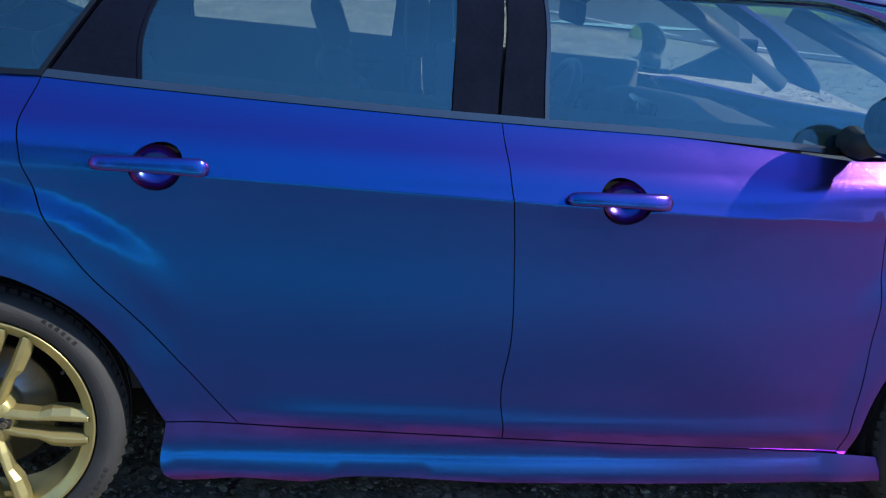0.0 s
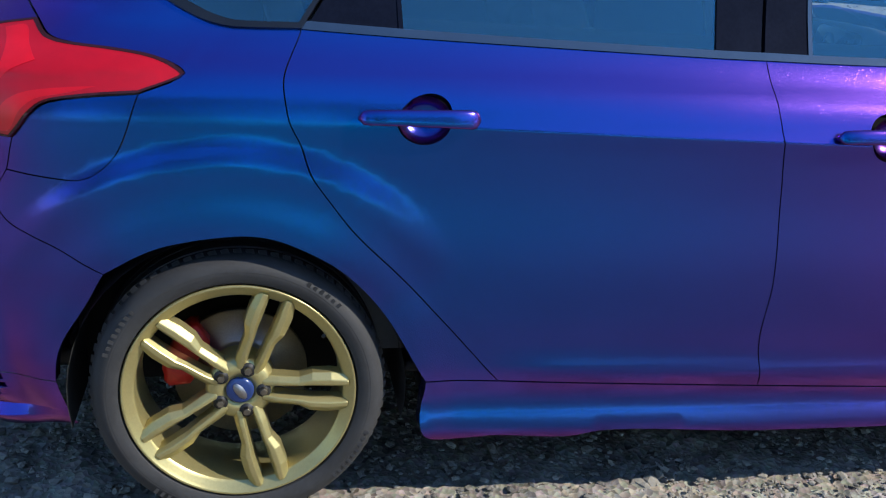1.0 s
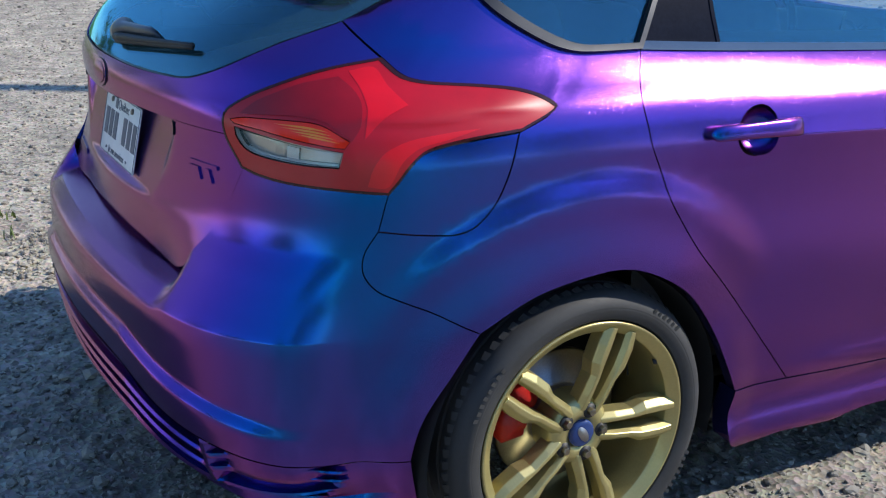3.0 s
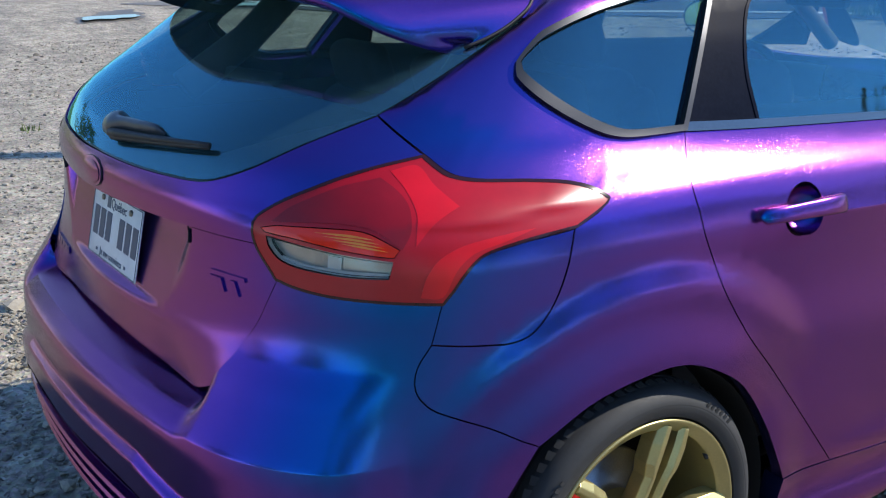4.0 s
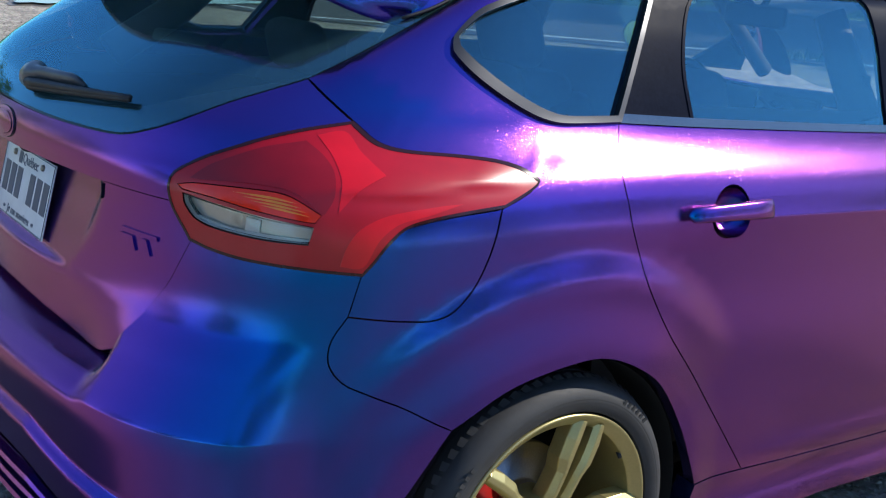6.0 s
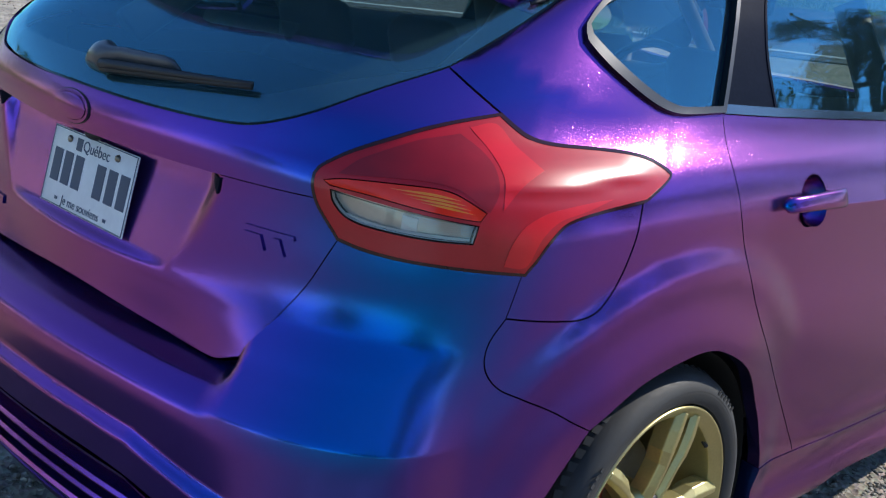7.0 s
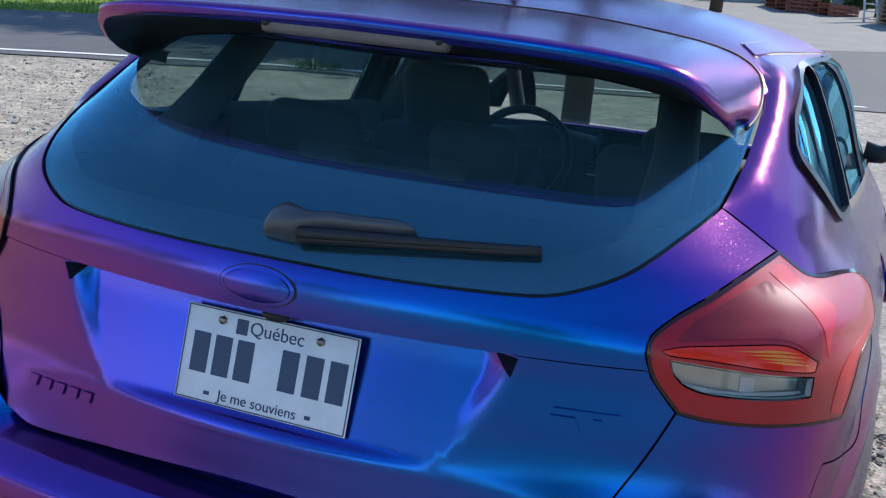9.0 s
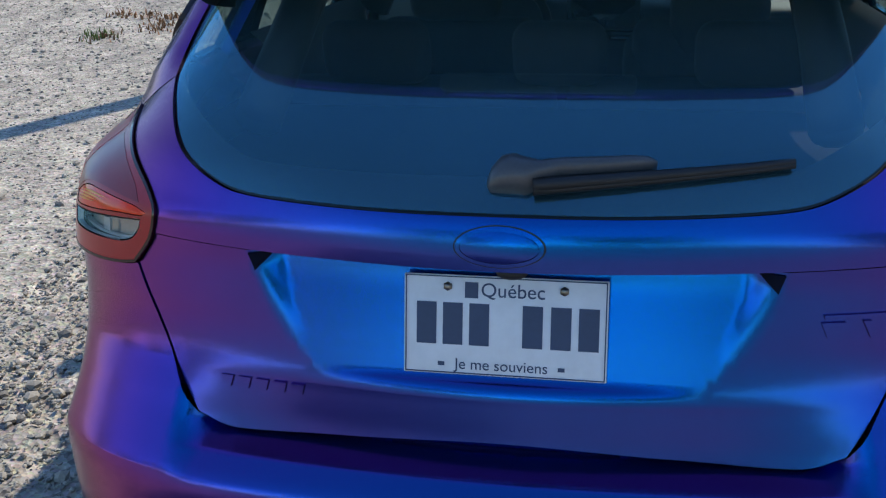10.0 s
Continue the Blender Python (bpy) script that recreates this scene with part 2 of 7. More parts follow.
def inside(p, loop):
    """Which points of p lie in the loop (even and odd crossings)."""
    x, y = p[:, 0], p[:, 1]
    hit = np.zeros(len(p), bool)
    q = np.array(loop)
    for (x1, y1), (x2, y2) in zip(q, np.roll(q, -1, 0)):
        if y1 != y2:
            cross = (y1 > y) != (y2 > y)
            hit ^= cross & (x < (x2 - x1) * (y - y1) / (y2 - y1) + x1)
    return hit


def area(loop):
    q = np.array(loop)
    return 0.5 * np.sum(q[:, 0] * np.roll(q[:, 1], -1) - np.roll(q[:, 0], -1) * q[:, 1])


def shrink(loop, gap):
    """The loop moved inwards by the gap."""
    q = np.array(loop)
    if area(loop) < 0:
        q = q[::-1]
    keep = np.linalg.norm(q - np.roll(q, 1, 0), axis=1) > 1e-5
    q = q[keep]
    a, b = q - np.roll(q, 1, 0), np.roll(q, -1, 0) - q
    na = np.stack([-a[:, 1], a[:, 0]], 1) / (np.linalg.norm(a, axis=1, keepdims=True) + 1e-12)
    nb = np.stack([-b[:, 1], b[:, 0]], 1) / (np.linalg.norm(b, axis=1, keepdims=True) + 1e-12)
    n = na + nb
    n /= np.maximum(np.linalg.norm(n, axis=1, keepdims=True), 0.6)
    return q + n * gap


def flat_mesh(loop, holes, step, extra=()):
    """Triangles that fill a flat outline with holes, with even points inside."""
    rings = [np.array(loop)] + [np.array(h) for h in holes]
    pts = np.vstack(rings)
    edges, at = [], 0
    for r in rings:
        edges += [(at + i, at + (i + 1) % len(r)) for i in range(len(r))]
        at += len(r)
    lo, hi = rings[0].min(0), rings[0].max(0)
    gx, gy = np.meshgrid(np.arange(lo[0], hi[0], step), np.arange(lo[1], hi[1], step))
    g = np.stack([gx.ravel() + 0.25 * step * (np.arange(gx.size) // gx.shape[1] % 2), gy.ravel()], 1)
    ok = inside(g, rings[0])
    for r in rings[1:]:
        ok &= ~inside(g, r)
    g = g[ok]
    near = np.array([np.min(np.hypot(*(pts - p).T)) > 0.55 * step for p in g]) if len(g) else np.zeros(0, bool)
    allp = np.vstack([pts, g[near]]) if len(g) else pts
    if len(extra):
        x = np.array(extra)
        ok = inside(x, rings[0])
        for r in rings[1:]:
            ok &= ~inside(x, r)
        x = x[ok]
        x = x[np.array([np.min(np.hypot(*(pts - p).T)) > 0.003 for p in x], bool)]
        clear = np.array([np.min(np.hypot(*(x - p).T)) > 0.007 for p in allp[len(pts):]], bool)
        allp = np.vstack([pts, allp[len(pts):][clear], x])
    got = geometry.delaunay_2d_cdt([Vector(p) for p in allp], edges, [], 0, 1e-7)
    vs = np.array([tuple(p) for p in got[0]])
    tri = np.array(got[2])
    mid = vs[tri].mean(1)
    ok = inside(mid, rings[0])
    for r in rings[1:]:
        ok &= ~inside(mid, r)
    return vs, tri[ok], rings


def panel(name, loop, mat, parent=None, label="", holes=(), offset=0.0, gap=0.0014, depth=0.018, step=0.03, mirror=False, shape=None, rim_mat=None, creases=()):
    """A sheet of the car's skin inside an outline of (u, v), with turned-in edges. shape(u, v): metres to raise the sheet by."""
    loop = shrink(loop, gap)
    holes = [shrink(h, -gap) for h in holes]
    extra = []
    for run in creases:
        for d in (-0.012, -0.004, 0.0, 0.004, 0.012):
            extra += [(u, v + d) for u, v in spline(run, 0.014)]
    vs, tri, rings = flat_mesh(loop, holes, step, extra)
    if area(vs[tri[0]]) < 0:
        tri = tri[:, ::-1]

    def place(p, extra=0.0):
        u, v = p[:, 0], p[:, 1]
        h = offset + extra + (shape(u, v) if shape else 0.0)
        return skin(u, v) + skin_normal(u, v) * np.reshape(h, (-1, 1)) if not np.isscalar(h) else skin(u, v) + skin_normal(u, v) * h

    def normals(p):
        if not shape:
            return skin_normal(p[:, 0], p[:, 1])
        e = 0.002
        du = place(p + [e, 0]) - place(p - [e, 0])
        dv = place(p + [0, e]) - place(p - [0, e])
        n = np.cross(du, dv)
        return n / (np.linalg.norm(n, axis=1, keepdims=True) + 1e-12)

    co, no = place(vs), normals(vs)
    verts, faces, fn = [tuple(c) for c in co], [], []
    for t in tri:
        faces.append(tuple(t))
        fn.append([no[i] for i in t])
    for k, ring in enumerate(rings):
        top, nn = place(ring), normals(ring)
        low = top - nn * depth
        m = len(ring)
        s = len(verts)
        verts += [tuple(c) for c in top] + [tuple(c) for c in low]
        ccw = area(ring) > 0
        solid_out = ccw if k == 0 else not ccw
        for i in range(m):
            j = (i + 1) % m
            f = (s + i, s + m + i, s + m + j, s + j) if solid_out else (s + i, s + j, s + m + j, s + m + i)
            n = np.cross(np.array(verts[f[1]]) - verts[f[0]], np.array(verts[f[2]]) - verts[f[0]])
            n = n / (np.linalg.norm(n) + 1e-12)
            faces.append(f)
            fn.append([n] * 4)
    me = bpy.data.meshes.new(name)
    if mirror:
        verts = [(x, -y, z) for x, y, z in verts]
        faces = [f[::-1] for f in faces]
        fn = [[(n[0], -n[1], n[2]) for n in f[::-1]] for f in fn]
    me.from_pydata(verts, [], faces)
    me.shade_smooth()
    me.normals_split_custom_set([tuple(n) for f in fn for n in f])
    me.materials.append(mat)
    if rim_mat:
        me.materials.append(rim_mat)
        for i in range(len(tri), len(faces)):
            me.polygons[i].material_index = 1
    ob = new(name, me)
    ob.parent = parent
    if label:
        tagged(ob, label)
    return ob


def lathe(profile, turns=96, bm=None):
    """A body turned about the y axis from (radius, y) pairs."""
    bm = bm or bmesh.new()
    rings = []
    for r, y in profile:
        rings.append([bm.verts.new((r * math.cos(2 * math.pi * i / turns), y, r * math.sin(2 * math.pi * i / turns))) for i in range(turns)])
    for a, b in zip(rings, rings[1:]):
        for i in range(turns):
            j = (i + 1) % turns
            bm.faces.new((a[i], a[j], b[j], b[i]))
    return bm


def block(bm, size, at=(0, 0, 0), turn=None, bevel=0.0, segments=2):
    """A box with rounded edges, added to bm."""
    m = Matrix.Translation(at) @ (turn or Matrix()) @ Matrix.Diagonal((*size, 1))
    got = bmesh.ops.create_cube(bm, size=1, matrix=m)
    if bevel:
        edges = list({e for v in got["verts"] for e in v.link_edges})
        bmesh.ops.bevel(bm, geom=edges, offset=bevel, segments=segments, affect="EDGES", profile=0.5)
    return bm


def tube(points, radius, sides=10, bm=None, cap=True):
    """A round bar along points; radius may be one number or one for each point."""
    bm = bm or bmesh.new()
    pts = [Vector(p) for p in points]
    radii = radius if hasattr(radius, "__len__") else [radius] * len(pts)
    rings, up = [], Vector((0.13, 0.2, 0.97))
    for i, p in enumerate(pts):
        way = (pts[min(i + 1, len(pts) - 1)] - pts[max(i - 1, 0)]).normalized()
        a = way.cross(up).normalized()
        if a.length < 0.5:
            a = way.cross(Vector((1, 0, 0))).normalized()
        b = a.cross(way)
        rings.append([bm.verts.new(p + float(radii[i]) * (a * math.cos(k * 2 * math.pi / sides) + b * math.sin(k * 2 * math.pi / sides))) for k in range(sides)])
    for a, b in zip(rings, rings[1:]):
        for k in range(sides):
            bm.faces.new((a[k], b[k], b[(k + 1) % sides], a[(k + 1) % sides]))
    if cap:
        bm.faces.new(rings[0])
        bm.faces.new(rings[-1][::-1])
    bmesh.ops.recalc_face_normals(bm, faces=bm.faces)
    return bm


def rounded(ob, width=0.004, segments=2):
    """Rounded edges and even shading for a made part."""
    m = ob.modifiers.new("bevel", "BEVEL")
    m.width, m.segments, m.limit_method, m.angle_limit = width, segments, "ANGLE", radians(35)
    ob.modifiers.new("even", "WEIGHTED_NORMAL").keep_sharp = True
    return ob


# ---- the lines that part the car's panels ----
LAMP_TOP = [(0.852, 1.133), (0.915, 1.105), (0.971, 1.094), (1.079, 1.086), (1.161, 1.077), (1.224, 1.064), (1.267, 1.046), (1.253, 1.029), (1.203, 1.004)]
LAMP_LOW = [(1.203, 1.004), (1.104, 0.993), (1.035, 0.978), (1.003, 0.951), (0.982, 0.925), (0.960, 0.902)]
LAMP_BASE = [(0.960, 0.902), (0.832, 0.907), (0.724, 0.910), (0.660, 0.916), (0.620, 0.924)]
LAMP_INNER = [(0.620, 0.924), (0.580, 0.972), (0.567, 1.008), (0.572, 1.031), (0.616, 1.062), (0.707, 1.098), (0.777, 1.118), (0.852, 1.133)]
FLAP_BACK = [(0.960, 0.902), (0.940, 0.831)]
FLAP_BASE = [(0.940, 0.831), (1.085, 0.817), (1.131, 0.826), (1.159, 0.851), (1.182, 0.891), (1.200, 0.950), (1.203, 1.004)]
BUMPER_SEAM = [(0.940, 0.831), (0.915, 0.791), (0.918, 0.751), (0.952, 0.715), (1.006, 0.693), (1.082, 0.659), (1.166, 0.614)]
ARCH_BACK = [(1.166, 0.614), (1.111, 0.529), (1.053, 0.434), (1.02, 0.339), (1.015, 0.216)]
ARCH_TOP = [(1.166, 0.614), (1.283, 0.679), (1.435, 0.707), (1.527, 0.693), (1.64, 0.629), (1.738, 0.504), (1.796, 0.4), (1.827, 0.339)]
REAR_SEAM = [(1.437, 1.136), (1.452, 1.079), (1.493, 0.998), (1.517, 0.943), (1.574, 0.839), (1.653, 0.730), (1.746, 0.626), (1.836, 0.523), (2.001, 0.335)]
MID_SEAM = [(2.625, 1.096), (2.624, 1.035), (2.626, 0.946), (2.648, 0.796), (2.66, 0.58), (2.649, 0.444), (2.667, 0.309)]
FRONT_SEAM = [(3.63, 1.052), (3.66, 0.95), (3.66, 0.7), (3.64, 0.45), (3.631, 0.267)]
BELT_REAR = [(1.437, 1.136), (1.669, 1.126), (2.042, 1.113), (2.488, 1.099), (2.625, 1.096)]
BELT_FRONT = [(2.625, 1.096), (2.798, 1.092), (3.121, 1.086), (3.599, 1.055)]
DOOR_BASE_REAR = [(2.001, 0.335), (2.341, 0.322), (2.667, 0.309)]
DOOR_BASE_FRONT = [(2.667, 0.309), (3.15, 0.289), (3.63, 0.267)]
GLASS_EDGE = [(0.728, 1.193), (0.862, 1.296), (0.937, 1.352)]
GATE_SIDE = [(0.620, 0.924), (0.584, 0.850), (0.546, 0.783), (0.518, 0.735), (0.497, 0.704)]
GATE_SHOULDER = [(0.852, 1.133), (0.728, 1.193)]
DITCH = [(0.937, 1.352), (1.0, 1.44), (1.25, 1.462), (1.8, 1.466), (2.8, 1.47), (4.05, 1.472)]
WINDOW_TOP = [(1.50, 1.408), (1.9, 1.418), (2.4, 1.424), (2.9, 1.430), (3.5, 1.436), (3.93, 1.440), (4.02, 1.392), (4.07, 1.347), (4.14, 1.292), (4.22, 1.235), (4.26, 1.09)]
CREASE = [(side(x), 0.958 - 0.03 * (x - 0.2)) for x in (0.2, 0.6, 1.0, 1.4, 1.8, 2.25)]


def flip(run):
    """The same run on the other side."""
    return [(-u, v) for u, v in run]


car = thing("hatchback_car", "hatchback in blue to violet colour-shift film with gold wheels", "car")

quarter = outline(REAR_SEAM[:-1], [REAR_SEAM[-1]], back(ARCH_TOP)[:-1], back(BUMPER_SEAM)[:-1], FLAP_BASE[:-1], back(LAMP_TOP)[:-1], GATE_SHOULDER[:-1], GLASS_EDGE[:-1],
                  [GLASS_EDGE[-1]] + DITCH[1:-1], [DITCH[-1], (4.20, 1.36), (4.38, 1.21), (4.45, 1.06)], [WINDOW_TOP[-1]] + back(WINDOW_TOP)[1:-1], [(1.50, 1.408)])
QUARTER_GLASS = outline([(0.965, 1.265), (0.971, 1.277), (1.0, 1.305), (1.119, 1.352), (1.30, 1.392), (1.48, 1.404)], [(1.48, 1.404), (1.425, 1.148)][:1],
                        [(1.425, 1.148), (1.284, 1.148), (1.221, 1.159), (1.132, 1.186), (1.041, 1.220), (0.978, 1.250)], step=0.01)
rear_door_loop = outline(back(REAR_SEAM)[:-1], BELT_REAR[:-1], MID_SEAM[:-1], back(DOOR_BASE_REAR)[:-1])
front_door_loop = outline(back(MID_SEAM)[:-1], BELT_FRONT[:-1], FRONT_SEAM[:-1], back(DOOR_BASE_FRONT)[:-1])
sill_loop = outline([ARCH_TOP[-1]], [REAR_SEAM[-1]] + DOOR_BASE_REAR[1:-1], DOOR_BASE_FRONT, [(3.9, 0.245)],
                    [(3.9, 0.19), (2.7, 0.195), (2.4, 0.207), (2.27, 0.207), (2.17, 0.195), (2.0, 0.203), (1.816, 0.205)])
lamp_loop = outline(LAMP_TOP[:-1], LAMP_LOW[:-1], LAMP_BASE[:-1], LAMP_INNER[:-1], step=0.008)
flap_loop = outline(FLAP_BASE[:-1], LAMP_LOW[:-1], FLAP_BACK[:-1], step=0.008)
GATE_BASE = [(0.497, 0.704), (0.436, 0.686), (0.245, 0.693), (0.0, 0.703), (-0.245, 0.693), (-0.436, 0.686), (-0.497, 0.704)]
GLASS_BASE = [(0.728, 1.193), (0.644, 1.155), (0.541, 1.104), (0.445, 1.071), (0.374, 1.063), (0.199, 1.059), (0, 1.06), (-0.199, 1.059), (-0.374, 1.063), (-0.445, 1.071), (-0.541, 1.104), (-0.644, 1.155), (-0.728, 1.193)]
glass_loop = outline(back(GLASS_BASE)[:-1], GLASS_EDGE[:-1], [GLASS_EDGE[-1], (0.5, 1.375), (0, 1.378), (-0.5, 1.375)], flip(back(GLASS_EDGE))[:-1])
BUMPER_FOOT = [ARCH_BACK[-1], (0.75, 0.20), (0.3, 0.20), (0, 0.20), (-0.3, 0.20), (-0.75, 0.20), (-ARCH_BACK[-1][0], ARCH_BACK[-1][1])]


LENS_RED = worn("red_lamp_lens", (0.48, 0.0002, 0.009), 0.35, scale=14, spread=0.18, Specular_IOR_Level=0.05, Coat_Weight=1.0, Coat_Roughness=0.29, Coat_IOR=1.5)
LENS_WARM = worn("orange_red_lamp_lens", (0.95, 0.030, 0.008), 0.35, scale=30, spread=0.15, Specular_IOR_Level=0.1, Coat_Weight=0.8, Coat_Roughness=0.05)
LENS_DIM = worn("dim_zone_lens_red", (0.30, 0.001, 0.008), 0.35, scale=14, spread=0.2, Specular_IOR_Level=0.05, Coat_Weight=1.0, Coat_Roughness=0.29, Coat_IOR=1.5)
LENS_SUNLIT = worn("sunlit_zone_lens_red", (0.70, 0.001, 0.010), 0.35, scale=14, spread=0.15, Specular_IOR_Level=0.05, Coat_Weight=1.0, Coat_Roughness=0.29, Coat_IOR=1.5)
LENS_GLINT = worn("amber_painted_glint", (0.95, 0.30, 0.02), 0.3, scale=60, spread=0.1)
LENS_CLEAR = window_glass("clear_lamp_lens", (0.86, 0.84, 0.82))
REFLECT = worn("lamp_reflector", (0.72, 0.70, 0.68), 0.38, 0.55, scale=80, spread=0.12)
SMOKE = worn("dark_lamp_bezel", (0.035, 0.006, 0.006), 0.12, scale=60)
SILVER = worn("silver_lamp_chamber", (0.66, 0.56, 0.47), 0.3, 0.6, scale=90, spread=0.15)
BOLT = worn("wheel_nut_steel", (0.30, 0.27, 0.22), 0.3, 1.0, scale=300)
BLUE_CAP = worn("blue_cap_enamel", (0.02, 0.045, 0.16), 0.25, scale=200, spread=0.1)
PLATE_WHITE = worn("plate_white", (0.78, 0.80, 0.82), 0.35, scale=25, spread=0.12)
PLATE_BLUE = worn("plate_blue_print", (0.02, 0.05, 0.12), 0.4, scale=120, spread=0.15)
PLASTIC = worn("dark_grey_cabin_plastic", (0.06, 0.063, 0.068), 0.55, scale=260, spread=0.25, relief=0.0004)
PALE_PLASTIC = worn("grey_cabin_trim", (0.22, 0.23, 0.235), 0.6, scale=160, spread=0.15)


def frame_at(u, v, lift=0.0):
    """A frame on the skin: x along it towards the car's front on the right side, y up it, z out of it."""
    p = Vector(skin(u, v))
    n = Vector(skin_normal(np.array([u]), np.array([v]))[0])
    up = (Vector((0, 0, 1)) - n * n.z).normalized()
    m = Matrix((up.cross(n), up, n)).transposed().to_4x4()
    m.translation = p + n * float(lift)
    return m


def strip(name, run, width, mat, parent, lift=0.004, depth=0.01, mirror=False, label=""):
    """A moulding of even width that lies along a run of (u, v)."""
    line = np.array(spline(run, 0.02))
    d = np.gradient(line, axis=0)
    n = np.stack([-d[:, 1], d[:, 0]], 1) / np.linalg.norm(d, axis=1, keepdims=True)
    loop = [tuple(p) for p in line - n * width / 2] + [tuple(p) for p in (line + n * width / 2)[::-1]]
    return panel(name, loop, mat, parent, label, offset=lift, gap=0.0, depth=depth, mirror=mirror, step=0.02,)


def gate_shape(u, v):
    """Below the lip: a hollow that leans up behind the plate, and an upright foot, flatter in plan than the rest of the skin."""
    w = np.abs(u)
    p, n = skin(u, v), skin_normal(u, v)
    k = smooth_step(0.80, 0.76, v) * smooth_step(0.56, 0.28, w)
    face = p[..., 0] * (1 - k) + skin(u, np.full_like(v, 0.785))[..., 0] * k
    hollow = -0.716 - 0.044 * np.clip((0.955 - v) / 0.155, -0.1, 1.0)
    half = 0.335 + 0.055 * np.clip((v - 0.80) / 0.155, 0, 1)
    m = smooth_step(half + 0.010, half - 0.040, w) * smooth_step(0.782, 0.806, v)
    x = face * (1 - m) + np.maximum(face, hollow) * m + 0.003
    return (p[..., 0] - x) * np.clip(np.abs(n[..., 0]), 0.5, 1.0)


VALANCE = [(ARCH_BACK[3][0], ARCH_BACK[3][1]), (0.87, 0.352), (0.78, 0.372), (0.6, 0.412), (0.35, 0.463), (0, 0.466), (-0.35, 0.463), (-0.6, 0.412), (-0.78, 0.372), (-0.87, 0.352), (-ARCH_BACK[3][0], ARCH_BACK[3][1])]
VAL = np.array(sorted(VALANCE))


def bumper_shape(u, v):
    """A ledge under the gate, a shoulder that slopes up to the lamps, an upright belly, and a small step above the valance."""
    w = np.abs(u)
    t = np.clip((0.785 - v) / 0.165, 0, 1)
    h = 0.044 * (t ** 1.25) * smooth_step(0.93, 0.765, w)
    inner = gate_shape(u, np.full_like(v, 0.70)) - 0.028
    ledge = inner + (0.020 - inner) * np.clip((0.694 - v) / 0.040, 0, 1) + 0.024 * np.clip((0.654 - v) / 0.040, 0, 1)
    m = smooth_step(0.525, 0.470, w)
    h = h * (1 - m) + ledge * m
    step_at = np.interp(u, VAL[:, 0], VAL[:, 1]) + 0.070
    h = h + 0.016 * smooth_step(step_at + 0.013, step_at - 0.013, v) * smooth_step(0.84, 0.70, w)
    return h * smooth_step(0.20, 0.34, v)


REAR_LIGHT = outline([(1.668, 1.141), (2.055, 1.129), (2.49, 1.116)], [(2.49, 1.116), (2.515, 1.412)][:1], [(2.515, 1.412), (2.1, 1.415), (1.70, 1.410)], [(1.70, 1.410), (1.63, 1.36), (1.625, 1.25)][:3])
FRONT_LIGHT = outline([(2.745, 1.110), (3.12, 1.100), (3.60, 1.080), (3.76, 1.078)], [(3.76, 1.078), (3.88, 1.13), (4.10, 1.215)], [(4.10, 1.215), (4.12, 1.285), (4.06, 1.342), (4.01, 1.386), (3.92, 1.430)], [(3.92, 1.430), (3.5, 1.428), (2.795, 1.415)])
SAIL = outline([(1.447, 1.152), (1.668, 1.141)], [(1.668, 1.141), (1.625, 1.25), (1.63, 1.36), (1.70, 1.412)], [(1.70, 1.412), (1.505, 1.405)], [(1.505, 1.405), (1.447, 1.152)][:1])
POST_REAR = outline([(2.49, 1.116), (2.615, 1.113)], [(2.615, 1.113), (2.668, 1.416)][:1], [(2.668, 1.416), (2.515, 1.414)], [(2.515, 1.414), (2.49, 1.116)][:1])
POST_FRONT = outline([(2.623, 1.113), (2.745, 1.110)], [(2.745, 1.110), (2.795, 1.404)][:1], [(2.795, 1.404), (2.676, 1.416)], [(2.676, 1.416), (2.623, 1.113)][:1])
MIRROR_SAIL = outline([(3.72, 1.074), (4.1, 1.06)], [(4.1, 1.06), (4.20, 1.225)], [(4.20, 1.225), (4.10, 1.22), (3.88, 1.135)])
FRAME_OUT = outline([(0.955, 1.265), (0.963, 1.283), (0.99, 1.315), (1.112, 1.364), (1.30, 1.404), (1.50, 1.416)], [(1.50, 1.416), (1.437, 1.136)][:1],
                    [(1.437, 1.136), (1.282, 1.135), (1.213, 1.145), (1.124, 1.172), (1.032, 1.207), (0.968, 1.241)], step=0.01)


def handle_bowl(name, u, v, mat, parent):
    """A round grip hollow sunk into the door."""
    bm = bmesh.new()
    m = frame_at(u, v, 0.0005)
    rings, turns = [], 40
    for r, d in ((1.0, 0.0), (0.96, -0.008), (0.86, -0.022), (0.6, -0.034), (0.25, -0.039), (0.02, -0.04)):
        ring = []
        for i in range(turns):
            a = 2 * math.pi * i / turns
            x, y = 0.058 * r * math.cos(a), 0.052 * r * math.sin(a)
            p = m @ Vector((x, y, d))
            ring.append(bm.verts.new(p))
        rings.append(ring)
    for a, b in zip(rings, rings[1:]):
        for i in range(turns):
            bm.faces.new((a[i], a[(i + 1) % turns], b[(i + 1) % turns], b[i]))
    bm.faces.new(rings[-1])
    return part(name, bm, mat, parent)


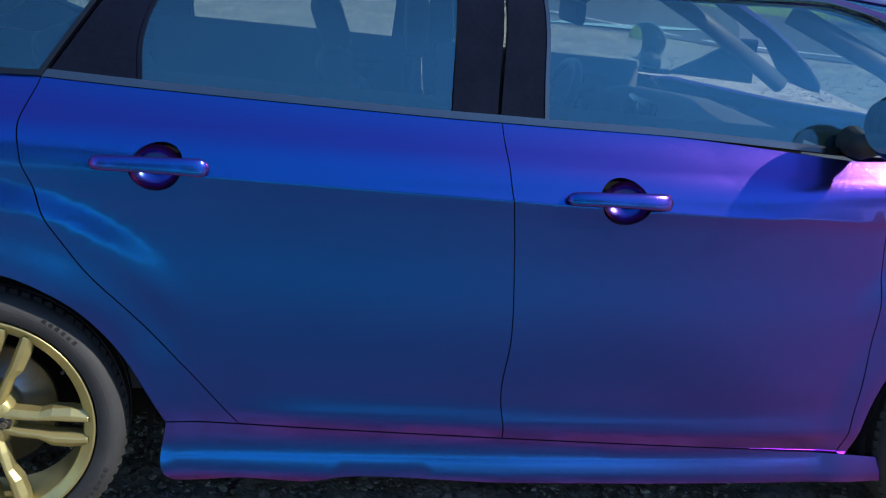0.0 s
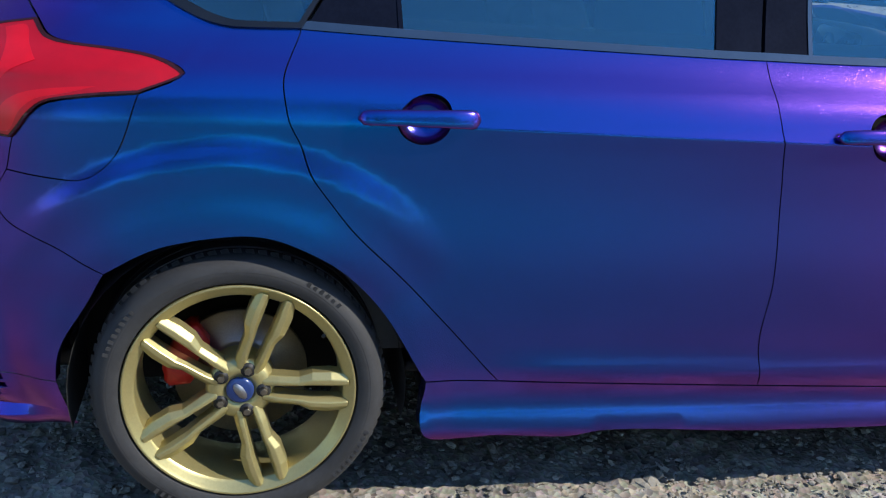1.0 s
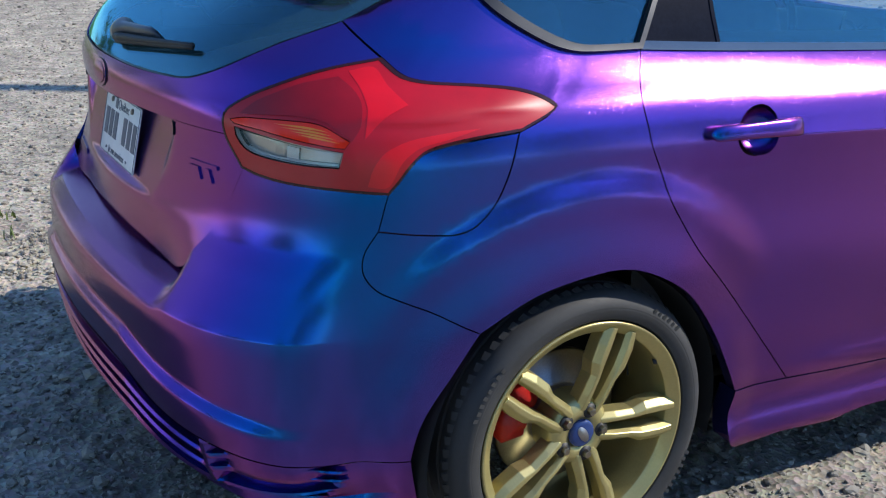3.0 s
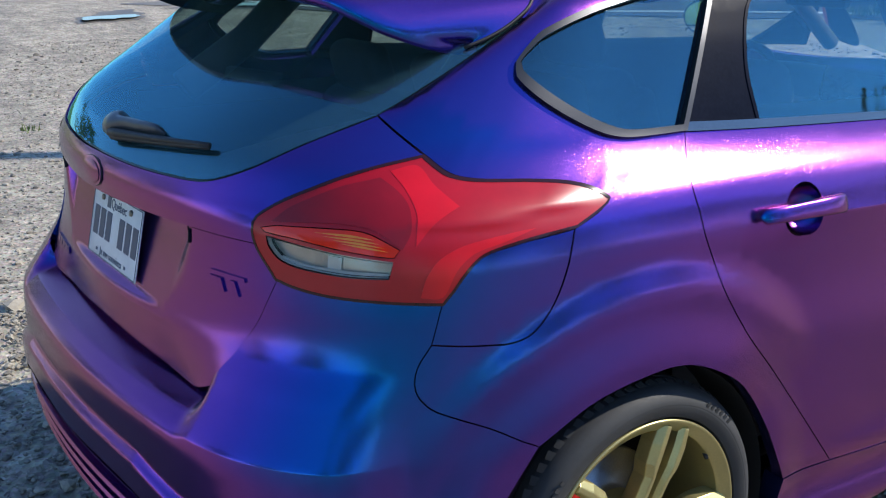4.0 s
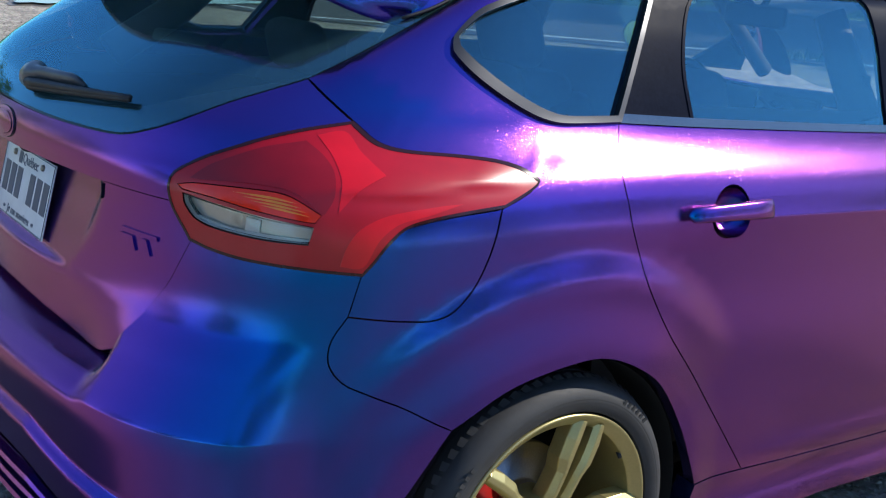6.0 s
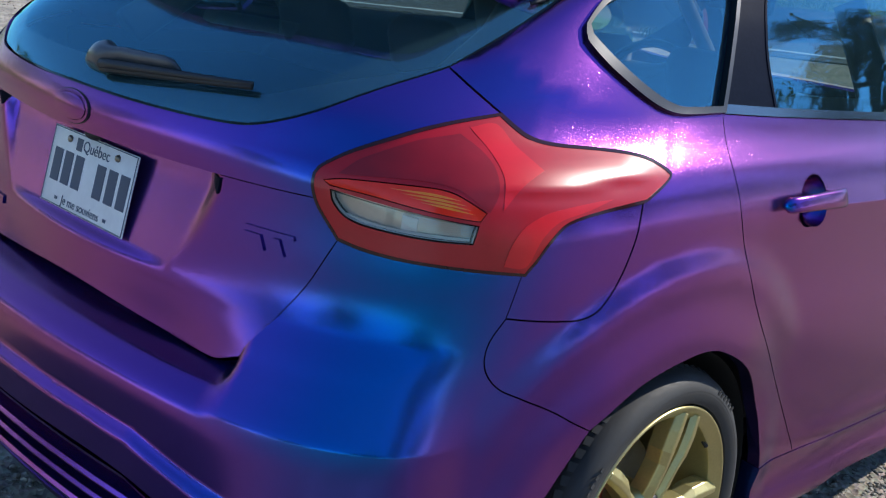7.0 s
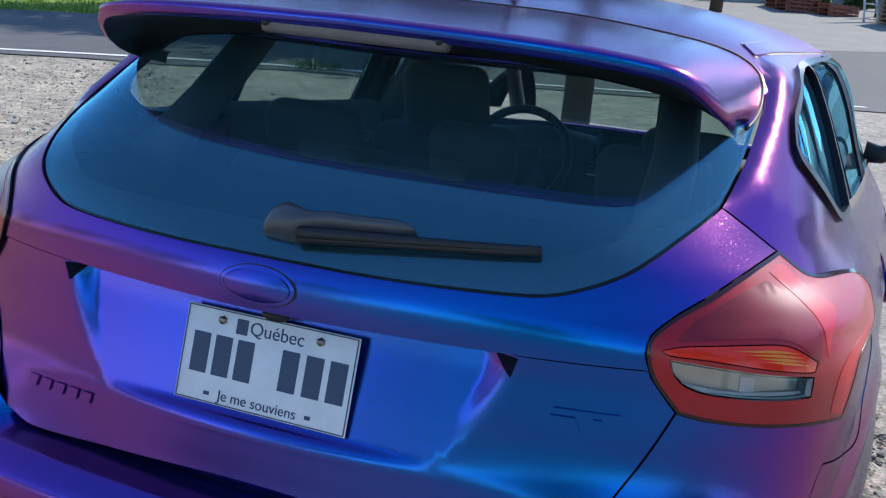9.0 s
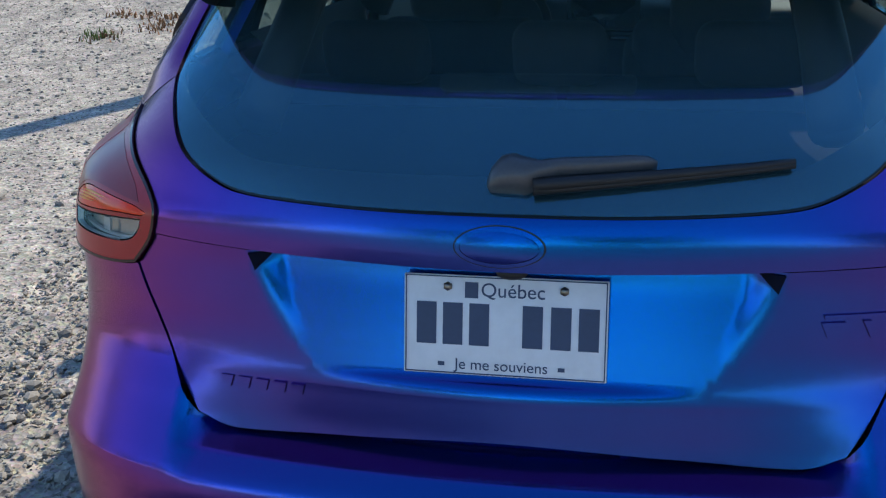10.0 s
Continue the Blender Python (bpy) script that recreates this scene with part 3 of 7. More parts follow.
def handle_bar(u, v, length, parent):
    """A bowed pull handle with rounded ends and a fine split line."""
    m = frame_at(u, v, 0.0)
    bm = bmesh.new()
    n, sides = 28, 18
    rings = []
    for i in range(n):
        s = -1 + 2 * i / (n - 1)
        end = math.sqrt(max(0.0, 1 - max(0.0, (abs(s) - 0.86) / 0.14) ** 2))
        w = (0.0185 + 0.0025 * s) * (0.25 + 0.75 * end)
        t = 0.0085 * (0.35 + 0.65 * end)
        out = 0.012 + 0.016 * (1 - s ** 4)
        ring = []
        for k in range(sides):
            a = 2 * math.pi * k / sides
            c, q = math.cos(a), math.sin(a)
            y = w * math.copysign(abs(c) ** 0.7, c)
            z = t * math.copysign(abs(q) ** 0.8, q)
            ring.append(bm.verts.new(m @ Vector((s * length / 2, y, out + z))))
        rings.append(ring)
    for a, b in zip(rings, rings[1:]):
        for k in range(sides):
            bm.faces.new((a[k], b[k], b[(k + 1) % sides], a[(k + 1) % sides]))
    bm.faces.new(rings[0][::-1])
    bm.faces.new(rings[-1])
    bmesh.ops.recalc_face_normals(bm, faces=bm.faces)
    return part("door_handle", bm, PAINT, parent)


def ellipse(u, v, a, b, n=40):
    return [(u + a * math.cos(2 * math.pi * i / n), v + b * math.sin(2 * math.pi * i / n)) for i in range(n)]


LAMP_CLEAR = outline([(0.601, 1.001), (0.661, 0.994), (0.761, 0.983), (0.851, 0.976)], [(0.851, 0.976), (0.845, 0.950)], [(0.845, 0.950), (0.751, 0.950), (0.661, 0.956), (0.626, 0.966), (0.605, 0.987)], step=0.008)
LAMP_GLOW = outline([(0.588, 1.013), (0.622, 1.019), (0.722, 1.021), (0.792, 1.017), (0.862, 0.995)], [(0.862, 0.995), (0.853, 0.984), (0.760, 0.991), (0.660, 1.003), (0.598, 1.008)], step=0.008)
LAMP_DIM = outline([(0.607, 1.025), (0.722, 1.029), (0.801, 1.022), (0.868, 0.996)], [(0.868, 0.996), (0.880, 1.020), (0.865, 1.054), (0.831, 1.080), (0.791, 1.100)], [(0.791, 1.100), (0.716, 1.084), (0.635, 1.051)], step=0.008)
LAMP_BAND = outline([(0.912, 0.918), (0.922, 0.950), (0.945, 0.978), (0.992, 0.998), (1.076, 1.010), (1.120, 1.013)], [(1.120, 1.013), (1.068, 0.998), (1.016, 0.985), (0.984, 0.960), (0.958, 0.918)], step=0.008)
LAMP_ARC = outline([(0.806, 1.109), (0.848, 1.080), (0.885, 1.042), (0.895, 1.000)], [(0.895, 1.000), (0.926, 1.031), (0.965, 1.053)], [(0.965, 1.053), (0.902, 1.085), (0.850, 1.116)], step=0.008)


def lamp_shape(u, v):
    """The lens stands proud along a ridge towards its tip; above the ridge it slopes back to the body, inwards it is scooped."""
    w = np.abs(u)
    ridge = np.interp(w, [0.58, 0.75, 0.90, 1.0, 1.1, 1.25], [1.020, 1.030, 1.030, 1.032, 1.036, 1.044])
    rise = 0.011 * smooth_step(0.56, 0.82, w) * smooth_step(1.275, 1.12, w)
    above = np.clip((v - ridge) / 0.065, 0, 1)
    below = np.clip((ridge - v) / 0.012, 0, 1)
    return rise * (1 - above) - 0.004 * below * smooth_step(0.80, 0.92, w) * smooth_step(1.24, 1.12, w)


def quarter_shape(u, v):
    """The rear pillar is flat and rolls over only at the rear window's edge."""
    d = np.clip((np.abs(u) - 0.726) * 0.607 - (v - 1.191) * 0.795, 0, None)
    seam = np.array(sorted(GATE_SHOULDER + LAMP_TOP[:-1]))
    e = v - np.interp(np.abs(u), seam[:, 0], seam[:, 1])
    rise = 0.017 * np.clip(e / 0.062, 0, 1) + 0.007 * np.clip((e - 0.062) / 0.16, 0, 1)
    return rise * smooth_step(1.44, 1.36, v) * smooth_step(1.30, 0.98, np.abs(u)) * (1 - np.exp(-d / 0.015))


def car_side(m):
    panel("quarter_panel", quarter, PAINT, car, holes=[QUARTER_OPEN], mirror=m, depth=0.03, step=0.02, shape=quarter_shape)
    panel("fuel_flap" if not m else "quarter_corner_panel", flap_loop, PAINT, car, mirror=m, offset=-0.001)
    bowl_r, bowl_f = ellipse(1.800, 0.964, 0.059, 0.053), ellipse(2.906, 0.936, 0.062, 0.054)
    door = panel("rear_door", rear_door_loop, PAINT, car, mirror=m, holes=[bowl_r], depth=0.03, step=0.024, creases=[CREASE])
    door2 = panel("front_door", front_door_loop, PAINT, car, mirror=m, holes=[bowl_f], depth=0.03, step=0.024, creases=[CREASE])
    panel("side_sill", sill_loop, PAINT, car, mirror=m, offset=0.002, depth=0.05, shape=lambda u, v: 0.030 * smooth_step(0.29, 0.20, v))
    for d, bu, bv, hu in ((door, 1.800, 0.964, 1.787), (door2, 2.906, 0.936, 2.888)):
        b = handle_bowl("handle_recess", bu, bv, PAINT, d)
        h = handle_bar(hu, bv + 0.001, 0.262, d)
        if m:
            for o in (b, h):
                o.data.transform(Matrix.Diagonal((1, -1, 1, 1)))
                o.data.flip_normals()
    strip("belt_moulding", [(u, v + 0.008) for u, v in BELT_REAR], 0.017, TRIM, door, mirror=m)
    strip("belt_moulding", [(u, v + 0.008) for u, v in BELT_FRONT[:-1]] + [(3.60, 1.072), (3.72, 1.070)], 0.017, TRIM, door2, mirror=m)
    panel("window_glass", REAR_LIGHT, GLASS, door, mirror=m, offset=-0.007, depth=0.004)
    panel("window_glass", FRONT_LIGHT, GLASS, door2, mirror=m, offset=-0.007, depth=0.004)
    panel("window_pillar", SAIL, PILLAR, door, mirror=m, offset=-0.003)
    strip("window_seal", [(1.672, 1.141), (1.629, 1.25), (1.634, 1.36), (1.70, 1.410)], 0.010, PILLAR, door, lift=-0.001, mirror=m)
    panel("window_pillar", POST_REAR, PILLAR, door, mirror=m, offset=-0.002)
    panel("window_pillar", POST_FRONT, PILLAR, door2, mirror=m, offset=-0.002)
    strip("window_seal", [(2.751, 1.110), (2.80, 1.402)], 0.012, TRIM, door2, lift=0.0, mirror=m)
    strip("window_seal", [(1.505, 1.411), (1.9, 1.420), (2.4, 1.422), (2.66, 1.421)], 0.014, TRIM, door, lift=0.004, mirror=m)
    strip("window_seal", [(2.68, 1.427), (2.92, 1.430), (3.5, 1.436), (3.93, 1.438), (4.02, 1.390), (4.07, 1.345), (4.14, 1.290), (4.21, 1.238)], 0.016, TRIM, door2, lift=0.004, mirror=m)
    panel("quarter_window", QUARTER_GLASS, GLASS, car, mirror=m, offset=-0.006, depth=0.004, shape=quarter_shape)
    panel("quarter_window_frame", FRAME_OUT, CHROME, car, "satin chrome frame", holes=[QUARTER_GLASS], mirror=m, offset=0.0085, gap=0.0, step=0.012, depth=0.014, shape=quarter_shape)
    # tail lamp: a dark housing, bright chambers and a red outer lens
    lamp = panel("tail_lamp", lamp_loop, SMOKE, car, "red wrap-round tail lamp with a clear lower strip", mirror=m, offset=-0.028, depth=0.02, step=0.02)
    panel("clear_chamber", LAMP_CLEAR, SILVER, lamp, mirror=m, offset=-0.014, depth=0.008, step=0.008, shape=lambda u, v: 0.0035 * np.sin(u * 150) * smooth_step(0.68, 0.70, np.abs(u)) * smooth_step(0.74, 0.72, np.abs(u)))
    panel("bulb_holder", outline([(0.715, 0.981)], [(0.745, 0.978)], [(0.745, 0.953)], [(0.715, 0.954)], step=0.006), REFLECT, lamp, mirror=m, offset=-0.008, depth=0.006, step=0.008)
    panel("chamber_floor", outline([(0.625, 0.967), (0.70, 0.9575), (0.842, 0.9555)], [(0.842, 0.9555), (0.842, 0.9515), (0.75, 0.9515), (0.66, 0.9575)], step=0.008), REFLECT, lamp, mirror=m, offset=-0.004, depth=0.008, step=0.008, gap=0.0)
    panel("lens", lamp_loop, LENS_RED, lamp, "glossy red lens", mirror=m, offset=0.004, depth=0.026, step=0.012, holes=[LAMP_CLEAR, LAMP_GLOW], rim_mat=SMOKE, shape=lamp_shape)
    # Thin overlays paint the lens's dim and sunlit zones into its colour.
    panel("upper_lens", LAMP_DIM, LENS_DIM, lamp, mirror=m, offset=0.0046, depth=0.0004, step=0.012, gap=0.0, shape=lamp_shape)
    panel("bright_lens", LAMP_BAND, LENS_SUNLIT, lamp, mirror=m, offset=0.0046, depth=0.0004, step=0.012, gap=0.0, shape=lamp_shape)
    panel("bright_lens", LAMP_ARC, LENS_SUNLIT, lamp, mirror=m, offset=0.0046, depth=0.0004, step=0.012, gap=0.0, shape=lamp_shape)
    # Glints in the reflector, painted as four thin amber strips.
    for k in range(4):
        panel("reflector_line", outline([(0.690 + 0.018 * k, 1.0155 - 0.0045 * k), (0.76 + 0.01 * k, 1.0145 - 0.0050 * k), (0.812 + 0.010 * k, 1.0085 - 0.0055 * k)], [(0.812 + 0.010 * k, 1.0085 - 0.0055 * k), (0.76 + 0.01 * k, 1.0115 - 0.0050 * k)], step=0.008), LENS_GLINT, lamp, mirror=m, offset=0.0040, depth=0.001, step=0.01, gap=0.0, shape=lamp_shape)
    panel("warm_lens", LAMP_GLOW, LENS_WARM, lamp, mirror=m, offset=0.003, depth=0.008, step=0.008, gap=0.0, shape=lamp_shape)
    panel("clear_lens", LAMP_CLEAR, LENS_CLEAR, lamp, mirror=m, offset=0.003, depth=0.010, step=0.02, rim_mat=REFLECT, shape=lamp_shape)
    rim = shrink(lamp_loop, 0.007)
    panel("lens_border", lamp_loop, SMOKE, lamp, mirror=m, offset=0.0048, depth=0.006, step=0.008, gap=0.001, holes=[[tuple(p) for p in rim]], shape=lamp_shape)
    # roof moulding in the ditch
    ditch = [(1.00, 1.440), (1.25, 1.452), (1.8, 1.456), (2.8, 1.460), (3.2, 1.456)]
    moulding = strip("roof_ditch", ditch, 0.036, BLACK, car, lift=0.0005, depth=0.004, mirror=m)
    strip("roof_moulding", ditch, 0.027, PAINT, moulding, lift=0.0035, depth=0.004, mirror=m)


QUARTER_OPEN = shrink(FRAME_OUT, 0.006)
QUARTER_OPEN = [tuple(p) for p in QUARTER_OPEN]
for m in (False, True):
    car_side(m)

# ---- tailgate ----
LIP = 0.982
gate_up = outline([(0.576, LIP)] + LAMP_INNER[2:-1], GATE_SHOULDER[:-1], GLASS_BASE[:-1], flip(back(GATE_SHOULDER))[:-1], flip(back(LAMP_INNER[2:])), [(-0.576, LIP), (-0.3, LIP - 0.003), (0.3, LIP - 0.003)])
gate_low = outline(back(GATE_SIDE)[:-1], [GATE_SIDE[0], (0.58, 0.972)], [(0.576, LIP), (0.3, LIP - 0.003), (-0.3, LIP - 0.003)], [(-0.576, LIP), (-0.58, 0.972)], flip(GATE_SIDE)[:-1], back(GATE_BASE)[:-1])
gate = panel("tailgate", gate_up, PAINT, car, depth=0.02, step=0.02)
panel("gate_skin", gate_low, PAINT, gate, depth=0.02, step=0.012, shape=gate_shape)
rear_glass = panel("rear_window", glass_loop, DARK_GLASS, gate, "dark tinted rear window", offset=-0.003, depth=0.004, gap=0.004)
wide_in, thin_in = shrink(glass_loop, 0.05), shrink(glass_loop, 0.008)
band_in = [tuple(a + (b - a) * smooth_step(1.13, 1.26, a[1])) for a, b in zip(wide_in, thin_in)]
panel("window_border", glass_loop, BLACK_GLOSS, gate, holes=[band_in], offset=-0.009, depth=0.003, gap=0.001, step=0.03)
panel("gate_backing", outline(*[[p] for p in ((0.66, 0.95), (-0.66, 0.95), (-0.54, 0.715), (0.54, 0.715))], step=0.03), BLACK, gate, offset=-0.090, gap=0.0, depth=0.004, step=0.05)
bumper_loop = outline(back(BUMPER_SEAM)[:-1], back(FLAP_BACK)[:-1], LAMP_BASE[:-1], GATE_SIDE[:-1], GATE_BASE[:-1], flip(back(GATE_SIDE))[:-1], flip(back(LAMP_BASE))[:-1], flip(FLAP_BACK)[:-1],
                      flip(BUMPER_SEAM)[:-1], flip(ARCH_BACK[:4])[:-1], back(VALANCE)[:-1], back(ARCH_BACK[:4])[:-1])
bumper = panel("rear_bumper", bumper_loop, PAINT, car, depth=0.03, shape=bumper_shape, step=0.014, creases=[[(-0.95, 0.618), (0.95, 0.618)], [(-0.5, 0.654), (0.5, 0.654)], [(-0.5, 0.688), (0.5, 0.688)], [(u, v + 0.078) for u, v in VALANCE[1:-1]], [(u, v + 0.062) for u, v in VALANCE[1:-1]]])
# valance with three slats, lofted so that each slat keeps its edges
FOOT_END = ARCH_BACK[-1][0]
SLATS = [(0.0, 0.0), (0.025, -0.003)]
for k in range(4):
    q = 0.035 + 0.155 * k
    SLATS += [(q, -0.028), (q + 0.085, -0.030), (q + 0.093, -0.003), (q + 0.115, 0.002), (q + 0.145, -0.001)]
SLATS += [(0.655, -0.012), (0.68, -0.006), (0.79, 0.026), (0.82, 0.029), (0.95, 0.028), (1.0, 0.022)]
Q, C = np.meshgrid([q for q, h in SLATS], np.linspace(-1, 1, 241), indexing="ij")
H = np.repeat(np.array([[h] for q, h in SLATS]), 241, 1)
VU = C * (VAL[-1][0] * (1 - Q) + FOOT_END * Q)
W = np.abs(VU)
VV = (np.interp(VU, VAL[:, 0], VAL[:, 1]) - 0.0015) * (1 - Q) + (0.200 + 0.016 * smooth_step(0.75, 1.015, W)) * Q
# the corners' pockets: a sunk plain face behind an upright fin
pocket = smooth_step(0.635, 0.660, W) * smooth_step(0.875, 0.80, W) * ((Q > 0.02) & (Q < 0.34))
fin = smooth_step(0.612, 0.620, W) * smooth_step(0.640, 0.632, W) * ((Q > 0.02) & (Q < 0.64))
H = H * (1 - pocket) - 0.017 * pocket
H = H * (1 - fin) + 0.003 * fin
reach = 0.885 - 0.06 * np.clip((Q - 0.28) / 0.36, 0, 1)
keep = np.where(Q < 0.65, smooth_step(reach, reach - 0.035, W), smooth_step(1.0, 0.80, W))
at = skin(VU, VV) + skin_normal(VU, VV) * (bumper_shape(VU, VV) + H * keep)[..., None]
bm = bmesh.new()
grid = [[bm.verts.new(p) for p in row] for row in at]
for a, b in zip(grid, grid[1:]):
    for i in range(len(a) - 1):
        bm.faces.new((a[i], b[i], b[i + 1], a[i + 1]))
bmesh.ops.recalc_face_normals(bm, faces=bm.faces)
if sum(f.normal.x * (1 if abs(f.calc_center_median().y) < 0.4 else 0) for f in bm.faces) > 0:
    bmesh.ops.reverse_faces(bm, faces=bm.faces)
valance = part("rear_valance", bm, PAINT, bumper)
valance.data.set_sharp_from_angle(angle=radians(28))
panel("oval_badge", ellipse(0, 1.018, 0.060, 0.026), PAINT, gate, offset=0.004, depth=0.006, step=0.008, shape=lambda u, v: 0.002 * (1 - (u / 0.06) ** 2 - ((v - 1.018) / 0.026) ** 2), gap=0.004)
panel("badge_rim", ellipse(0, 1.018, 0.064, 0.029), PAINT, gate, offset=0.003, depth=0.006, step=0.008, holes=[ellipse(0, 1.018, 0.0575, 0.0235)], gap=0.0)
panel("badge_groove", ellipse(0, 1.018, 0.0665, 0.0310), BLACK, gate, offset=0.0012, depth=0.002, step=0.008, holes=[ellipse(0, 1.018, 0.0630, 0.0280)], gap=0.0)


def slant_bar(name, u, v, w, h, lean, parent, lift):
    loop = [(u - w / 2 - lean / 2, v - h / 2), (u + w / 2 - lean / 2, v - h / 2), (u + w / 2 + lean / 2, v + h / 2), (u - w / 2 + lean / 2, v + h / 2)]
    return panel(name, outline(*[[p] for p in loop], step=0.006), PAINT, parent, offset=lift, depth=0.007, step=0.01, gap=0.0, shape=gate_shape)


# plain raised bars where the gate carries emblems
for u, v, w, h, lean in ((0.502, 0.909, 0.092, 0.007, 0.002), (0.474, 0.889, 0.034, 0.024, 0.010), (0.522, 0.889, 0.012, 0.026, 0.012)):
    slant_bar("emblem_bar", u, v, w, h, -lean, gate, 0.004)
for k in range(5):
    slant_bar("emblem_bar", -0.449 + 0.0305 * k, 0.760, 0.022, 0.017, 0.005, gate, 0.004)

# roof with a seam ahead of the spoiler
roof_loop = outline(DITCH[:-1], [DITCH[-1], (4.5, 1.43), (5.484, 1.425)], [(5.484, 1.425), (5.484, 1.944)], [(5.484, 1.944), (0.0, 1.944)], [(0, 1.944), (0, 1.37)], [(0, 1.37), (0.5, 1.372), (0.937, 1.352)][:-1])
for m in (False, True):
    panel("roof_panel", roof_loop, PAINT, car, mirror=m, gap=0.0, step=0.05)
windscreen = outline([(4.45, 1.055), (4.7, 1.0), (5.484, 0.985)], [(5.484, 0.985), (5.484, 1.415)], [(5.484, 1.415), (4.5, 1.42), DITCH[-1]][:-1], [DITCH[-1], (4.21, 1.355), (4.39, 1.205)])
hood = outline([(3.78, 1.045), (4.0, 0.93), (4.30, 0.80)], [(4.30, 0.80), (4.8, 0.79), (5.484, 0.795)], [(5.484, 0.795), (5.484, 0.975)], [(5.484, 0.975), (4.3, 0.99)])
fender = outline(FRONT_SEAM[:-1], [FRONT_SEAM[-1], (3.66, 0.25)], [(3.66, 0.25), (3.70, 0.46), (3.80, 0.61), (3.95, 0.70), (4.08, 0.71), (4.25, 0.66), (4.38, 0.54), (4.42, 0.44)], [(4.42, 0.44), (4.47, 0.62)], [(4.55, 0.70), (4.30, 0.80), (4.0, 0.93), (3.78, 1.045)])
nose = outline([(4.42, 0.44), (4.50, 0.25)], [(4.50, 0.25), (4.6, 0.2), (5.484, 0.19)], [(5.484, 0.19), (5.484, 0.795)], [(5.484, 0.795), (4.8, 0.79), (4.30, 0.80)][:-1], [(4.30, 0.80), (4.55, 0.70)], [(4.55, 0.70), (4.47, 0.62)])
for m in (False, True):
    panel("windscreen", windscreen, GLASS, car, mirror=m, gap=0.0, step=0.05, offset=-0.004, depth=0.004)
    panel("bonnet", hood, PAINT, car, mirror=m, gap=0.001, step=0.05)
    panel("front_wing", fender, PAINT, car, mirror=m, step=0.04)
    panel("front_bumper", nose, PAINT, car, mirror=m, gap=0.001, step=0.05)


def loft(name, rows, mat, parent, label="", smooth=True):
    """A sheet over rows of points, each row as long as the next."""
    bm = bmesh.new()
    grid = [[bm.verts.new(p) for p in row] for row in rows]
    for a, b in zip(grid, grid[1:]):
        for i in range(len(a) - 1):
            bm.faces.new((a[i], a[i + 1], b[i + 1], b[i]))
    bmesh.ops.recalc_face_normals(bm, faces=bm.faces)
    return part(name, bm, mat, parent, label, smooth)


def roof_height(x, y):
    phi = math.atan2(abs(y), XC - x)
    edge = skin(np.interp(phi, _phi, _arc), ZT)
    k = math.hypot(XC - x, y) / math.hypot(XC - edge[0], edge[1])
    return ZT + ROOF_RISE * (1 - min(k, 1.0) ** 3.4)


def both_sides(half):
    """A run from the middle outwards, continued on the other side."""
    return [(x, y, z) for x, y, z in half[::-1]] + [(x, -y, z) for x, y, z in half[1:]]


TRAIL = both_sides(spline([(-0.575, 0, 1.420), (-0.570, 0.25, 1.416), (-0.548, 0.42, 1.408), (-0.505, 0.53, 1.392), (-0.442, 0.574, 1.356), (-0.350, 0.597, 1.324), (-0.228, 0.592, 1.302)], 0.03))
joint_half = [tuple(skin(u, v) + skin_normal(np.array([u]), np.array([v]))[0] * 0.004) for u, v in spline([(-0.0001, 1.499), (-0.32, 1.492), (-0.494, 1.480), (-0.674, 1.459), (-0.80, 1.442), (-0.885, 1.422), (-0.923, 1.401),
              (-0.936, 1.374), (-0.912, 1.344), (-0.876, 1.320), (-0.827, 1.300)], 0.012)]
joint_half = [(x, max(y, 0.0), z) for x, y, z in joint_half]
n_half = 60


def evenly(line, n):
    """n points at even steps along a line."""
    p = np.array(line)
    d = np.concatenate([[0], np.cumsum(np.linalg.norm(np.diff(p, axis=0), axis=1))])
    t = np.linspace(0, d[-1], n)
    return [tuple(float(np.interp(q, d, p[:, k])) for k in range(3)) for q in t]


JOINT = both_sides(evenly(joint_half, n_half))
TRAIL = both_sides(evenly(TRAIL[:(len(TRAIL) + 1) // 2][::-1], n_half))
UNDER = both_sides([tuple(np.array(spline([(-0.36, 0, 1.372), (-0.355, 0.25, 1.368), (-0.335, 0.42, 1.352), (-0.31, 0.52, 1.334), (-0.28, 0.560, 1.314), (-0.24, 0.583, 1.303), (-0.20, 0.588, 1.299)], 0.01))[i]) for i in
                    np.linspace(0, len(spline([(-0.36, 0, 1.372), (-0.355, 0.25, 1.368), (-0.335, 0.42, 1.352), (-0.31, 0.52, 1.334), (-0.28, 0.560, 1.314), (-0.24, 0.583, 1.303), (-0.20, 0.588, 1.299)], 0.01)) - 1, n_half).round().astype(int)])
rows = []
for s in np.linspace(0, 1, 13):
    rows.append([tuple(np.array(j) * (1 - s) + np.array(t) * s + np.array((0, 0, 0.008 * math.sin(math.pi * s) * max(0.0, 1 - (abs(j[1]) / 0.62) ** 4)))) for j, t in zip(JOINT, TRAIL)])
lip_rows = [TRAIL, [(x - 0.003, y, z - 0.006) for x, y, z in TRAIL], [(x + 0.001, y, z - 0.018) for x, y, z in TRAIL], [(x + 0.012, y * 0.995, z - 0.024) for x, y, z in TRAIL]]
spoiler = loft("roof_spoiler", rows + lip_rows[1:], PAINT, gate)
part("spoiler_seam", tube([(x, y, z - 0.0005) for x, y, z in JOINT], 0.0032, 8), BLACK, spoiler)
under_rows = []
for s in np.linspace(0, 1, 7):
    under_rows.append([tuple(np.array(t) * (1 - s) + np.array(u) * s + np.array((0, 0, 0.012 * math.sin(math.pi * s)))) for t, u in zip(lip_rows[-1], UNDER)])
